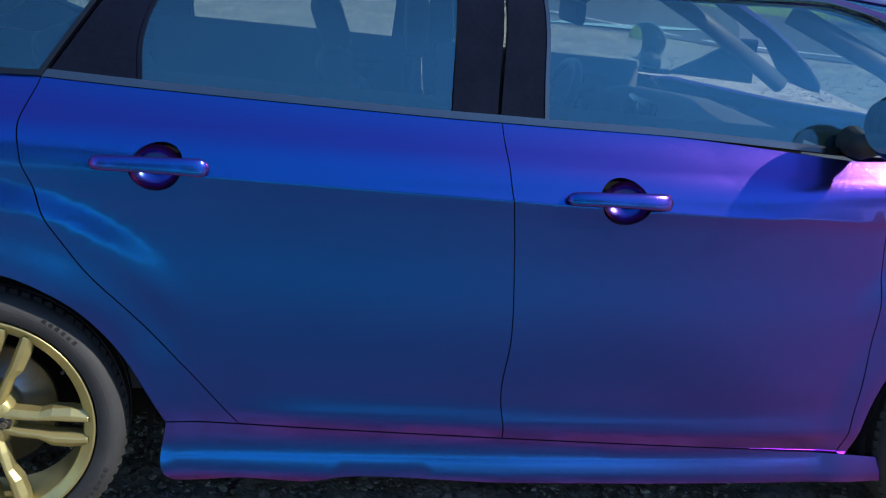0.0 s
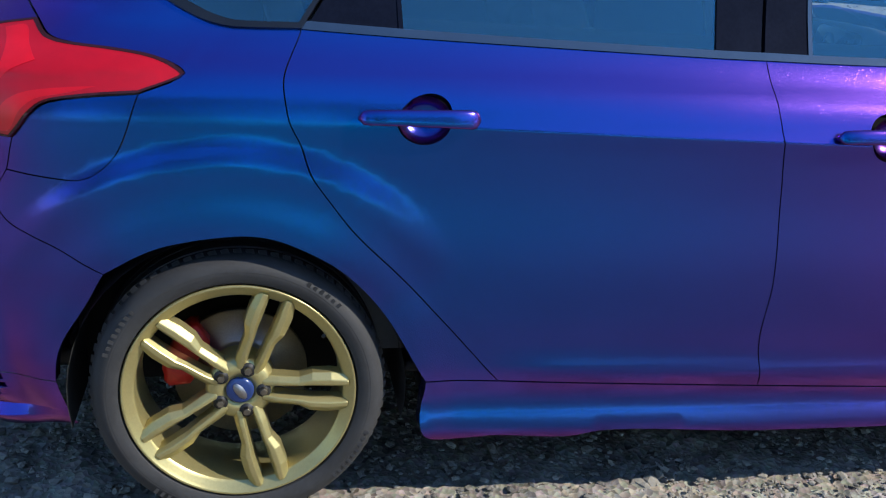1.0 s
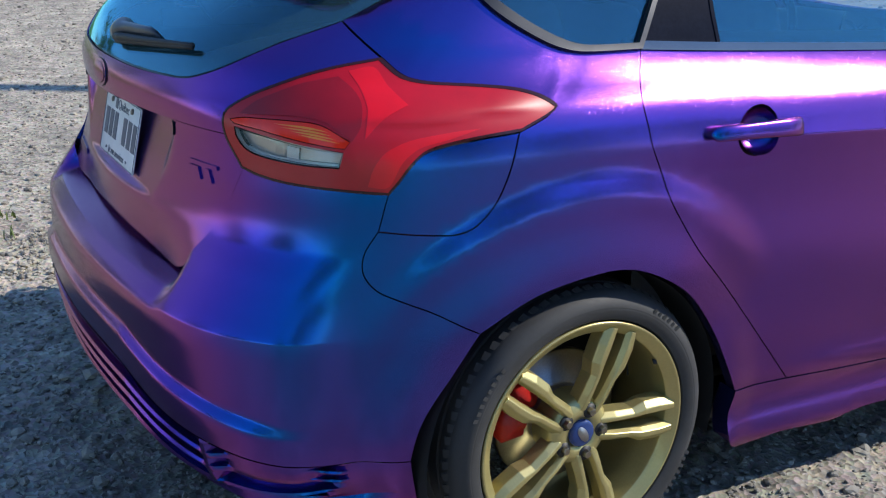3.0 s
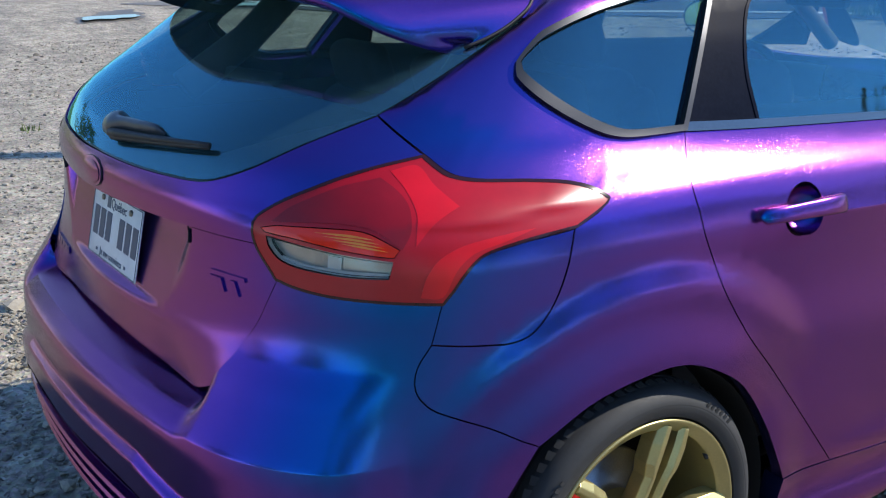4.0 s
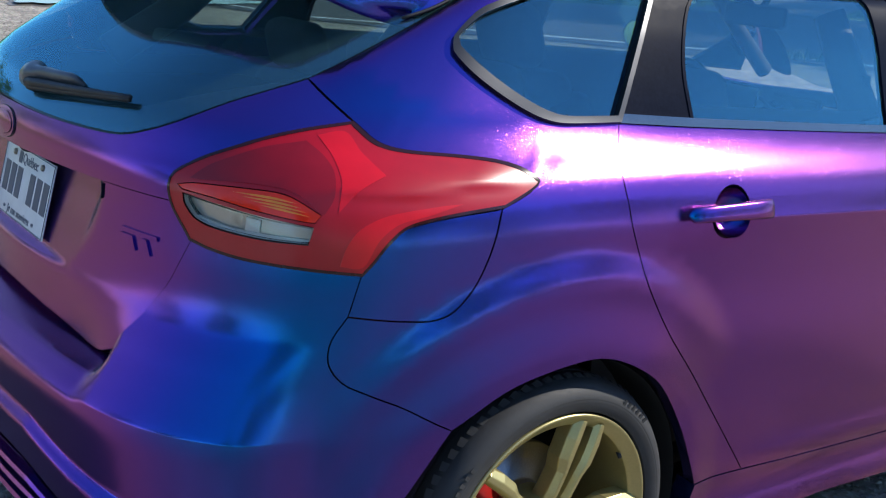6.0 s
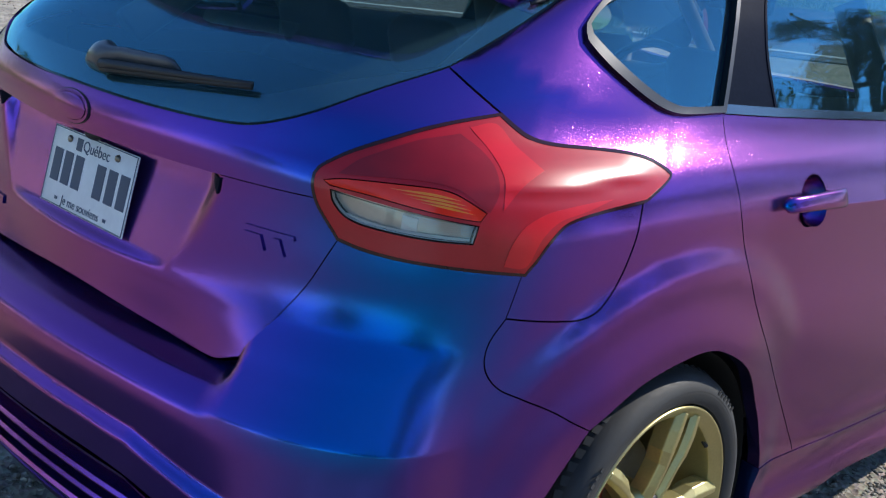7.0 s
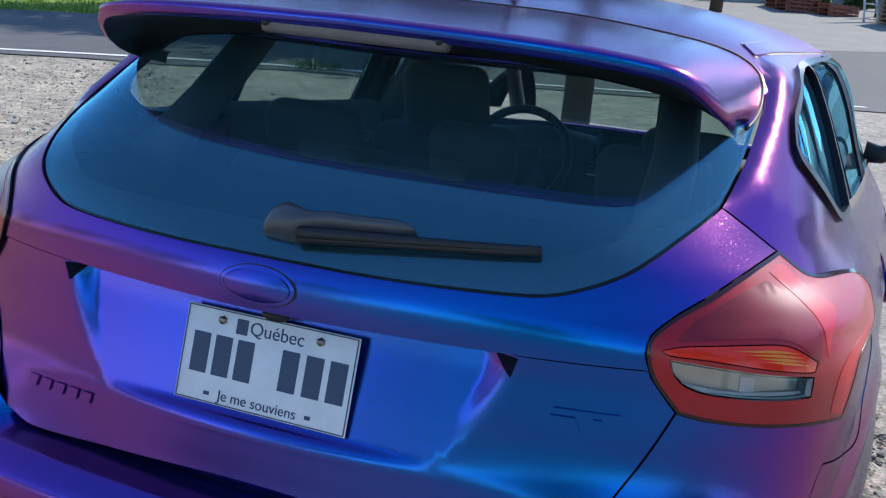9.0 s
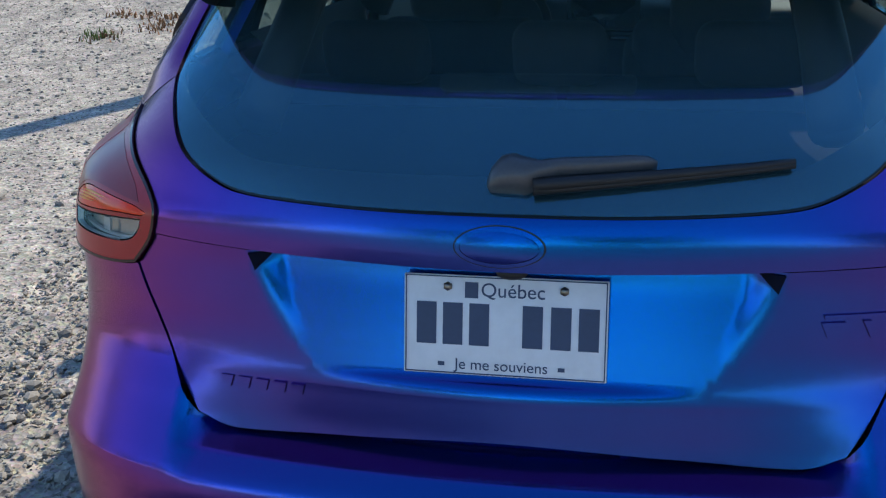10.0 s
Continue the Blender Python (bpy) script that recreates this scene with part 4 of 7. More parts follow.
loft("spoiler_underside", under_rows, BLACK, spoiler, "black textured underside")
# high brake light
bm = bmesh.new()
block(bm, (0.030, 0.335, 0.030), (-0.553, -0.01, 1.395), bevel=0.010, segments=3)
brake_light = part("brake_light", bm, worn("grey_brake_light_lens", (0.16, 0.13, 0.12), 0.3, scale=120, spread=0.2), spoiler, "grey high brake light lens")
for y in (-0.165, 0.145):
    bm = bmesh.new()
    bmesh.ops.create_cone(bm, segments=16, radius1=0.006, radius2=0.005, depth=0.006, cap_ends=True, matrix=Matrix.Translation((-0.569, y, 1.397)) @ Matrix.Rotation(radians(90), 4, "Y"))
    part("screw", bm, BLACK, brake_light)
# aerial
AX, AY = 0.20, -0.02
bm = bmesh.new()
base = roof_height(AX, AY)
got = bmesh.ops.create_cone(bm, cap_ends=True, segments=4, radius1=0.055, radius2=0.030, depth=0.04, matrix=Matrix.Translation((AX, AY, base + 0.018)) @ Matrix.Diagonal((1.25, 0.8, 1, 1)) @ Matrix.Rotation(radians(45), 4, "Z"))
bmesh.ops.bevel(bm, geom=list(bm.edges), offset=0.008, segments=3, affect="EDGES")
aerial = part("roof_aerial", bm, BLACK, car, "black stub aerial")
part("mast", tube([(AX + 0.01, AY, base + 0.03), (AX - 0.02, AY, base + 0.09), (AX - 0.09, AY, base + 0.27)], [0.009, 0.006, 0.004], 12), BLACK, aerial)

# ---- rear wiper ----
WIPER_GREY = worn("grey_wiper_plastic", (0.075, 0.078, 0.084), 0.3, scale=200, spread=0.15)
bm = bmesh.new()
rings = []
for u, v, wide, high in ((-0.024, 1.098, 0.010, 0.006), (-0.018, 1.101, 0.024, 0.020), (-0.004, 1.106, 0.034, 0.032), (0.014, 1.107, 0.036, 0.037), (0.034, 1.104, 0.032, 0.038), (0.052, 1.106, 0.022, 0.035),
                         (0.085, 1.111, 0.0185, 0.033), (0.14, 1.114, 0.0175, 0.030), (0.19, 1.118, 0.0155, 0.027), (0.212, 1.119, 0.012, 0.023), (0.224, 1.119, 0.005, 0.014)):
    m = frame_at(u, v, 0.001)
    ring = []
    for a in np.linspace(-0.15, math.pi + 0.15, 17):
        c, q = math.cos(a), math.sin(a)
        ring.append(bm.verts.new(m @ Vector((0, 0.80 * wide * c, 0.9 * high * math.copysign(abs(q) ** 0.75, q)))))
    rings.append(ring)
for a, b in zip(rings, rings[1:]):
    for i in range(16):
        bm.faces.new((a[i], b[i], b[i + 1], a[i + 1]))
bm.faces.new(rings[0])
bm.faces.new(rings[-1][::-1])
bmesh.ops.recalc_face_normals(bm, faces=bm.faces)
wiper = part("rear_wiper", bm, WIPER_GREY, gate, "grey rear wiper arm over a black blade")
blade, spine_ = [], []
for s in np.linspace(0, 1, 14):
    m = frame_at(0.045 + s * 0.375, 1.088 + 0.030 * s, 0.0)
    blade.append(tuple(m @ Vector((0, 0, 0.008))))
    spine_.append(tuple(m @ Vector((0, 0.004, 0.016 - 0.006 * s))))
part("wiper_blade", tube(blade, [0.008 - 0.003 * s for s in np.linspace(0, 1, 14)], 8), BLACK, wiper)
part("blade_carrier", tube(spine_, [0.010 - 0.005 * s for s in np.linspace(0, 1, 14)], 8), BLACK, wiper)

# ---- number plate: bars stand for the number ----
tilt = math.atan2(0.030, 0.148)
PLATE_AT = Matrix.Translation((-0.748, -0.001, 0.879)) @ Matrix.Rotation(tilt, 4, "Y") @ Matrix.Rotation(radians(-90), 4, "Z") @ Matrix.Rotation(radians(90), 4, "X")


def plate_block(name, x, y, w, h, lift, mat, parent, thick=0.0012, bevel=0.0):
    bm = bmesh.new()
    block(bm, (w, h, thick), (x, y, lift), bevel=bevel)
    bm.transform(PLATE_AT)
    return part(name, bm, mat, parent, smooth=bool(bevel))


plate = plate_block("licence_plate", 0, 0, 0.305, 0.152, 0.0, PLATE_WHITE, gate, 0.003, 0.0012)
tagged(plate, "white licence plate with dark blue print")
for x, y, w, h in ((0, 0.0735, 0.299, 0.0018), (0, -0.0735, 0.299, 0.0018), (-0.1495, 0, 0.0018, 0.148), (0.1495, 0, 0.0018, 0.148)):
    plate_block("plate_border", x, y, w, h, 0.0019, PLATE_BLUE, plate)
for x in (-0.118, -0.078, -0.038, 0.042, 0.084, 0.125):
    plate_block("plate_bar", x, 0.002, 0.030, 0.064, 0.0019, PLATE_BLUE, plate)
plate_block("plate_emblem", -0.050, 0.054, 0.020, 0.024, 0.0019, PLATE_BLUE, plate)
for x in (-0.095, 0.086):
    plate_block("plate_dot", x, -0.060, 0.010, 0.006, 0.0019, PLATE_BLUE, plate)
for x in (-0.086, 0.088):
    bm = bmesh.new()
    bmesh.ops.create_cone(bm, segments=6, radius1=0.0075, radius2=0.0065, depth=0.005, cap_ends=True, matrix=PLATE_AT @ Matrix.Translation((x, 0.0585, 0.0035)))
    part("plate_screw", bm, BOLT, plate)


def lettering(words, size, x, y, mat, parent, at, lift=0.0014):
    cu = bpy.data.curves.new("words", "FONT")
    cu.body, cu.size, cu.align_x, cu.align_y, cu.extrude = words, size, "CENTER", "CENTER", 0.0004
    ob = bpy.data.objects.new("words", cu)
    scene.collection.objects.link(ob)
    me = bpy.data.meshes.new_from_object(ob.evaluated_get(bpy.context.evaluated_depsgraph_get()))
    bpy.data.objects.remove(ob)
    me.transform(at @ Matrix.Translation((x, y, lift + 0.0006)))
    me.materials.clear()
    me.materials.append(mat)
    me.name = "lettering"
    o = new("lettering", me)
    o.parent = parent
    return o


lettering("Québec", 0.030, 0.012, 0.054, PLATE_BLUE, plate, PLATE_AT)
lettering("Je me souviens", 0.0235, -0.004, -0.060, PLATE_BLUE, plate, PLATE_AT)
bm = bmesh.new()
bmesh.ops.create_uvsphere(bm, u_segments=20, v_segments=10, radius=0.016, matrix=Matrix.Translation((-0.744, -0.012, 0.966)) @ Matrix.Diagonal((1.0, 1.5, 0.7, 1)))
part("gate_button", bm, BLACK, gate)
# dark triangular panels added on the hollow's top corners
for s in (-1, 1):
    panel("plate_lamp", outline([(0.362 * s, 0.974)], [(0.398 * s, 0.974)], [(0.390 * s, 0.946)], step=0.006), PILLAR, gate, offset=0.003, depth=0.006, gap=0.0, step=0.01, shape=gate_shape)

# exhaust in the bumper's middle
for s in (-1, 1):
    bm = bmesh.new()
    got = bmesh.ops.create_cone(bm, segments=6, radius1=0.055, radius2=0.05, depth=0.14, cap_ends=False, matrix=Matrix.Translation((-0.705, 0.055 * s, 0.262)) @ Matrix.Rotation(radians(90), 4, "Y") @ Matrix.Rotation(radians(30), 4, "Z"))
    pipe = part("exhaust_tip", bm, STEEL, car, "hexagonal steel exhaust tip", smooth=False)
    k = pipe.modifiers.new("wall", "SOLIDIFY")
    k.thickness = 0.004

# ---- door mirrors ----
for s in (-1, 1):
    bm = bmesh.new()
    bmesh.ops.create_uvsphere(bm, u_segments=28, v_segments=18, radius=1, matrix=Matrix.Translation((2.12, 0.965 * s, 1.165)) @ Matrix.Rotation(radians(12 * s), 4, "Z") @ Matrix.Diagonal((0.075, 0.110, 0.080, 1)))
    for v in bm.verts:
        v.co.x = max(v.co.x, 2.082)
    mirror = part("door_mirror", bm, BLACK_GLOSS, car, "glossy black door mirror")
    part("mirror_foot", tube([(2.11, 0.90 * s, 1.115), (2.10, 0.85 * s, 1.095), (2.10, 0.79 * s, 1.10)], [0.03, 0.032, 0.04], 14), BLACK, mirror)
    bm = bmesh.new()
    bmesh.ops.create_circle(bm, cap_ends=True, segments=32, radius=1, matrix=Matrix.Translation((2.0805, 0.965 * s, 1.165)) @ Matrix.Rotation(radians(-90), 4, "Y") @ Matrix.Diagonal((0.062, 0.092, 1, 1)))
    part("mirror_glass", bm, material("mirror_glass", (0.9, 0.92, 0.95), 0.02, 1.0), mirror)
    panel("mirror_sail", MIRROR_SAIL, BLACK_GLOSS, mirror, mirror=s > 0, offset=-0.001, gap=0.0)


# ---- wheels ----
def spoke_mesh(side_sign):
    """One limb of a double spoke: it runs out from the hub, kinks, and flares to the rim, with a chamfered crest."""
    bm = bmesh.new()
    line = [(0.048, 0.020, -0.088), (0.085, 0.0225, -0.096), (0.130, 0.024, -0.101), (0.158, 0.031, -0.104), (0.200, 0.032, -0.105), (0.240, 0.029, -0.103)]
    wide = [0.014, 0.0125, 0.0115, 0.0165, 0.0175, 0.0145]
    rings = []
    for (r, t, y), w in zip(line, wide):
        t *= side_sign
        rings.append([bm.verts.new(p) for p in ((r, y + 0.040, t - w), (r, y + 0.006, t - w), (r, y - 0.006, t - w * 0.35 * (1.6 if side_sign > 0 else 0.4)), (r, y - 0.006, t + w * 0.35 * (0.4 if side_sign > 0 else 1.6)), (r, y + 0.006, t + w), (r, y + 0.040, t + w))])
    for a, b in zip(rings, rings[1:]):
        for i in range(6):
            bm.faces.new((a[i], a[(i + 1) % 6], b[(i + 1) % 6], b[i]))
    bm.faces.new(rings[0][::-1])
    bm.faces.new(rings[-1])
    bmesh.ops.recalc_face_normals(bm, faces=bm.faces)
    me = bpy.data.meshes.new("spoke")
    bm.to_mesh(me)
    bm.free()
    me.materials.append(GOLD)
    return me


SPOKES = {s: spoke_mesh(s) for s in (-1, 1)}


def wheel_set():
    w = new("wheel")
    w.parent = car
    prof = [(0.259, -0.098), (0.262, -0.112), (0.272, -0.117), (0.284, -0.1195), (0.288, -0.1185), (0.2895, -0.1195), (0.300, -0.117), (0.310, -0.109), (0.318, -0.098), (0.3225, -0.082), (0.3235, -0.055),
            (0.3235, -0.054), (0.317, -0.053), (0.317, -0.044), (0.3235, -0.043), (0.324, -0.006), (0.317, -0.005), (0.317, 0.005), (0.324, 0.006), (0.3235, 0.043), (0.317, 0.044), (0.317, 0.053), (0.3235, 0.054),
            (0.3225, 0.082), (0.316, 0.10), (0.30, 0.115), (0.27, 0.115), (0.259, 0.098)]
    bm = lathe(prof, 144)
    bmesh.ops.recalc_face_normals(bm, faces=bm.faces)
    tyre = part("tyre", bm, RUBBER, w, "black low-profile tyre")
    rounded(tyre, 0.0015, 1)
    # tread blocks on the shoulder
    bm = bmesh.new()
    for i in range(76):
        a = 2 * math.pi * i / 76
        block(bm, (0.003, 0.030, 0.017), turn=Matrix.Rotation(a, 4, "Y") @ Matrix.Translation((0.3195, -0.086, 0)) @ Matrix.Rotation(radians(-28), 4, "Z") @ Matrix.Rotation(radians(14), 4, "X"))
    tagged(part("tyre_tread", bm, RUBBER, tyre, smooth=False), kind="stuff")
    # raised bars where the sidewall is lettered
    bm = bmesh.new()
    for c, n in ((20, 9), (110, 7), (200, 8), (300, 6)):
        for i in range(n):
            a = radians(c + i * 3.1)
            block(bm, (0.016 - 0.004 * (i % 3 == 1), 0.0012, 0.008), turn=Matrix.Rotation(a, 4, "Y") @ Matrix.Translation((0.298, -0.1185, 0)) @ Matrix.Rotation(radians(-8), 4, "Z"))
    tagged(part("sidewall_relief", bm, RUBBER, tyre, smooth=False), kind="stuff")
    prof = [(0.2565, -0.100), (0.2578, -0.1085), (0.2555, -0.1125), (0.251, -0.1120), (0.2455, -0.1065), (0.2350, -0.1000), (0.2285, -0.094), (0.2255, -0.080), (0.2225, -0.045), (0.2215, 0.0), (0.226, 0.06), (0.245, 0.105), (0.2565, 0.105)]
    bm = lathe(prof, 128)
    bmesh.ops.recalc_face_normals(bm, faces=bm.faces)
    rim = part("rim", bm, GOLD, w, "satin gold alloy rim with five double spokes")
    rounded(rim, 0.001, 1)
    for k in range(5):
        for s in (-1, 1):
            sp = new("spoke", SPOKES[s])
            sp.parent = rim
            sp.rotation_euler = (0, radians(2 + 72 * k), 0)
            rounded(sp, 0.0022, 2)
    hub = lathe([(0.0005, -0.088), (0.034, -0.089), (0.036, -0.093), (0.050, -0.094), (0.068, -0.089), (0.077, -0.076), (0.077, -0.02)], 64)
    bmesh.ops.recalc_face_normals(hub, faces=hub.faces)
    part("hub", hub, GOLD, rim)
    cap = lathe([(0.0005, -0.1005), (0.024, -0.100), (0.0290, -0.098), (0.0310, -0.094), (0.0310, -0.082)], 48)
    bmesh.ops.recalc_face_normals(cap, faces=cap.faces)
    capo = part("centre_cap", cap, BLUE_CAP, rim, "blue centre cap")
    bm = bmesh.new()
    bmesh.ops.create_cone(bm, segments=32, radius1=1, radius2=0.96, depth=0.0012, cap_ends=True, matrix=Matrix.Rotation(radians(55), 4, "Y") @ Matrix.Translation((0, -0.1008, 0)) @ Matrix.Diagonal((0.022, 1, 0.0105, 1)) @ Matrix.Rotation(radians(90), 4, "X"))
    part("cap_oval", bm, STEEL, capo)
    for k in range(5):
        a = radians(2 + 72 * k)
        m = Matrix.Rotation(a, 4, "Y") @ Matrix.Translation((0.052, -0.0925, 0)) @ Matrix.Rotation(radians(90), 4, "X")
        bm = bmesh.new()
        bmesh.ops.create_cone(bm, segments=24, radius1=0.0165, radius2=0.0165, depth=0.004, cap_ends=True, matrix=m)
        part("nut_well", bm, BLACK, rim)
        bm = bmesh.new()
        bmesh.ops.create_cone(bm, segments=6, radius1=0.011, radius2=0.0085, depth=0.018, cap_ends=True, matrix=m @ Matrix.Translation((0, 0, 0.004)))
        rounded(part("wheel_nut", bm, BOLT, rim, smooth=False), 0.0012, 2)
    disc = lathe([(0.0005, -0.030), (0.070, -0.030), (0.078, -0.016), (0.080, 0.0), (0.152, 0.0), (0.152, 0.022), (0.08, 0.022)], 96)
    bmesh.ops.recalc_face_normals(disc, faces=disc.faces)
    part("brake_disc", disc, STEEL, w)
    bm = bmesh.new()
    rings = []
    for k, a in enumerate(np.linspace(radians(126), radians(186), 13)):
        swell = 0.006 * (1 if k in (3, 4, 8, 9) else 0) - 0.010 * (k in (0, 12))
        section = [(0.104 - swell, 0.03), (0.104 - swell, -0.030), (0.112, -0.040 - swell), (0.160, -0.040 - swell), (0.170 + swell, -0.030), (0.170 + swell, 0.03)]
        rings.append([bm.verts.new((r * math.cos(a), y, r * math.sin(a))) for r, y in section])
    for a, b in zip(rings, rings[1:]):
        for i in range(6):
            bm.faces.new((a[i], a[(i + 1) % 6], b[(i + 1) % 6], b[i]))
    bm.faces.new(rings[0][::-1])
    bm.faces.new(rings[-1])
    bmesh.ops.recalc_face_normals(bm, faces=bm.faces)
    part("brake_caliper", bm, RED, w, "red brake caliper")
    part("tyre_valve", tube([(0.236 * math.cos(radians(35)), -0.075, 0.236 * math.sin(radians(35))), (0.222 * math.cos(radians(35)), -0.098, 0.222 * math.sin(radians(35)))], 0.0045, 8), BLACK, rim)
    return w


first = wheel_set()
first.matrix_basis = Matrix.Translation((0.0, -0.768, 0.319)) @ Matrix.Scale(1.035, 4)
for x, y, turn in ((2.648, -0.768, 0), (0.0, 0.768, math.pi), (2.648, 0.768, math.pi)):
    copy_thing(first, Matrix.Translation((x, y, 0.319)) @ Matrix.Rotation(turn, 4, "Z") @ Matrix.Scale(1.035, 4))

# ---- wheel housings and floor ----
for wx in (0.0, 2.648):
    for s in (-1, 1):
        bm = bmesh.new()
        n, rows = 28, []
        for y in (0.862, 0.80, 0.56):
            rows.append([(wx + 0.385 * math.cos(a), y * s, 0.31 + 0.385 * math.sin(a)) for a in np.linspace(radians(-12), radians(192), n)])
        loft("wheel_housing", rows, LINER, car)
        bm = bmesh.new()
        block(bm, (0.80, 0.012, 0.5), (wx, 0.555 * s, 0.46))
        part("housing_wall", bm, LINER, car)
bm = bmesh.new()
block(bm, (1.75, 1.55, 0.06), (1.32, 0, 0.225), bevel=0.02)
block(bm, (0.26, 1.10, 0.06), (-0.50, 0, 0.265), bevel=0.02)
block(bm, (0.86, 1.10, 0.06), (0.0, 0, 0.30), bevel=0.02)
block(bm, (1.0, 1.08, 0.06), (2.9, 0, 0.24), bevel=0.02)
part("underfloor", bm, BLACK, car)


# ---- cabin ----
def cushion(bm, size, at, turn=None, bevel=0.05):
    return block(bm, size, at, turn, bevel=bevel, segments=4)


def seat(x, y, parent, drop=0.0):
    lean = Matrix.Rotation(radians(-20), 4, "Y")
    bm = bmesh.new()
    cushion(bm, (0.50, 0.50, 0.16), (x, y, 0.50), Matrix.Rotation(radians(-8), 4, "Y"))
    base = part("front_seat", bm, FABRIC, parent, "charcoal cloth front seat")
    bm = bmesh.new()
    cushion(bm, (0.13, 0.46, 0.60), (x - 0.30, y, 0.82), lean, 0.05)
    for s in (-1, 1):
        cushion(bm, (0.16, 0.09, 0.50), (x - 0.27, y + 0.21 * s, 0.80), lean, 0.035)
    part("backrest", bm, FABRIC, base)
    bm = bmesh.new()
    cushion(bm, (0.10, 0.26, 0.20), (x - 0.42, y, 1.20 - drop), lean, 0.045)
    part("headrest", bm, FABRIC, base)
    for s in (-1, 1):
        part("headrest_post", tube([(x - 0.375, y + 0.06 * s, 1.05), (x - 0.41, y + 0.06 * s, 1.15)], 0.006, 8), STEEL, base)


for s in (-1, 1):
    seat(1.25, 0.36 * s, car, 0.10 if s < 0 else 0.0)
bm = bmesh.new()
cushion(bm, (0.50, 1.28, 0.16), (0.55, 0, 0.50))
bench = part("rear_bench", bm, FABRIC, car, "charcoal cloth rear bench")
bm = bmesh.new()
for s in (-1, 1):
    cushion(bm, (0.14, 0.62, 0.58), (0.24, 0.32 * s, 0.80), Matrix.Rotation(radians(-22), 4, "Y"), 0.05)
part("backrest", bm, FABRIC, bench)
for y in (-0.40, 0.0, 0.40):
    bm = bmesh.new()
    cushion(bm, (0.09, 0.24 if y else 0.20, 0.14), (0.105, y, 1.14), Matrix.Rotation(radians(-18), 4, "Y"), 0.04)
    part("headrest", bm, FABRIC, bench)
bm = bmesh.new()
block(bm, (0.60, 1.22, 0.025), (-0.24, 0, 1.02), bevel=0.01)
part("parcel_shelf", bm, SHELF_CLOTH, car, "dark parcel shelf")
bm = bmesh.new()
block(bm, (0.62, 1.24, 0.03), (-0.22, 0, 0.60), bevel=0.01)
part("boot_floor", bm, FABRIC, car)
bm = bmesh.new()
block(bm, (1.9, 1.45, 0.03), (1.35, 0, 0.30), bevel=0.01)
part("cabin_floor", bm, FABRIC, car)
# dashboard with a binnacle and vents
rows = []
for y in np.linspace(-0.72, 0.72, 19):
    hood = 0.05 * math.exp(-((y - 0.36) / 0.16) ** 2)
    rows.append([(2.32, y, 0.985), (2.05, y, 1.015 + hood * 0.5), (1.86, y, 1.010 + hood), (1.80, y, 0.975 + hood), (1.82, y, 0.90), (1.90, y, 0.70), (1.95, y, 0.45)])
dash = loft("dashboard", rows, PLASTIC, car, "dark grey soft dashboard")
for y in (-0.62, -0.08, 0.10, 0.62):
    bm = bmesh.new()
    block(bm, (0.02, 0.12, 0.07), (1.80, y, 0.93), bevel=0.012)
    vent = part("air_vent", bm, BLACK, dash)
    for k in range(4):
        bm = bmesh.new()
        block(bm, (0.012, 0.10, 0.006), (1.787, y, 0.908 + 0.015 * k), bevel=0.002)
        part("slat", bm, STEEL if k == 0 else PLASTIC, vent)
bm = bmesh.new()
block(bm, (0.03, 0.26, 0.14), (1.80, 0.0, 1.0), Matrix.Rotation(radians(12), 4, "Y"), bevel=0.02)
part("centre_screen", bm, BLACK_GLOSS, dash)
# steering wheel
bm = bmesh.new()
turn = Matrix.Translation((1.60, 0.36, 0.96)) @ Matrix.Rotation(radians(-66), 4, "Y")
ring = [turn @ Vector((0.182 * math.cos(a), 0.182 * math.sin(a), 0)) for a in np.linspace(0, 2 * math.pi, 61)]
steer = part("steering_wheel", tube(ring, 0.016, 12, cap=False), worn("black_steering_leather", (0.02, 0.02, 0.022), 0.42, scale=300, relief=0.0004), car, "black leather steering wheel with grey spokes")
bm = bmesh.new()
block(bm, (0.10, 0.15, 0.05), turn=turn @ Matrix.Translation((0.0, 0, -0.015)), bevel=0.02, segments=3)
part("wheel_boss", bm, PLASTIC, steer)
for a in (0, 90, 270):
    bm = bmesh.new()
    block(bm, (0.12, 0.035, 0.014), turn=turn @ Matrix.Rotation(radians(a + 180), 4, "Z") @ Matrix.Translation((0.115, 0, -0.008)), bevel=0.005)
    part("wheel_spoke", bm, CHROME, steer)
part("steering_column", tube([(1.62, 0.36, 0.95), (1.85, 0.36, 0.85)], 0.045, 16), PLASTIC, steer)
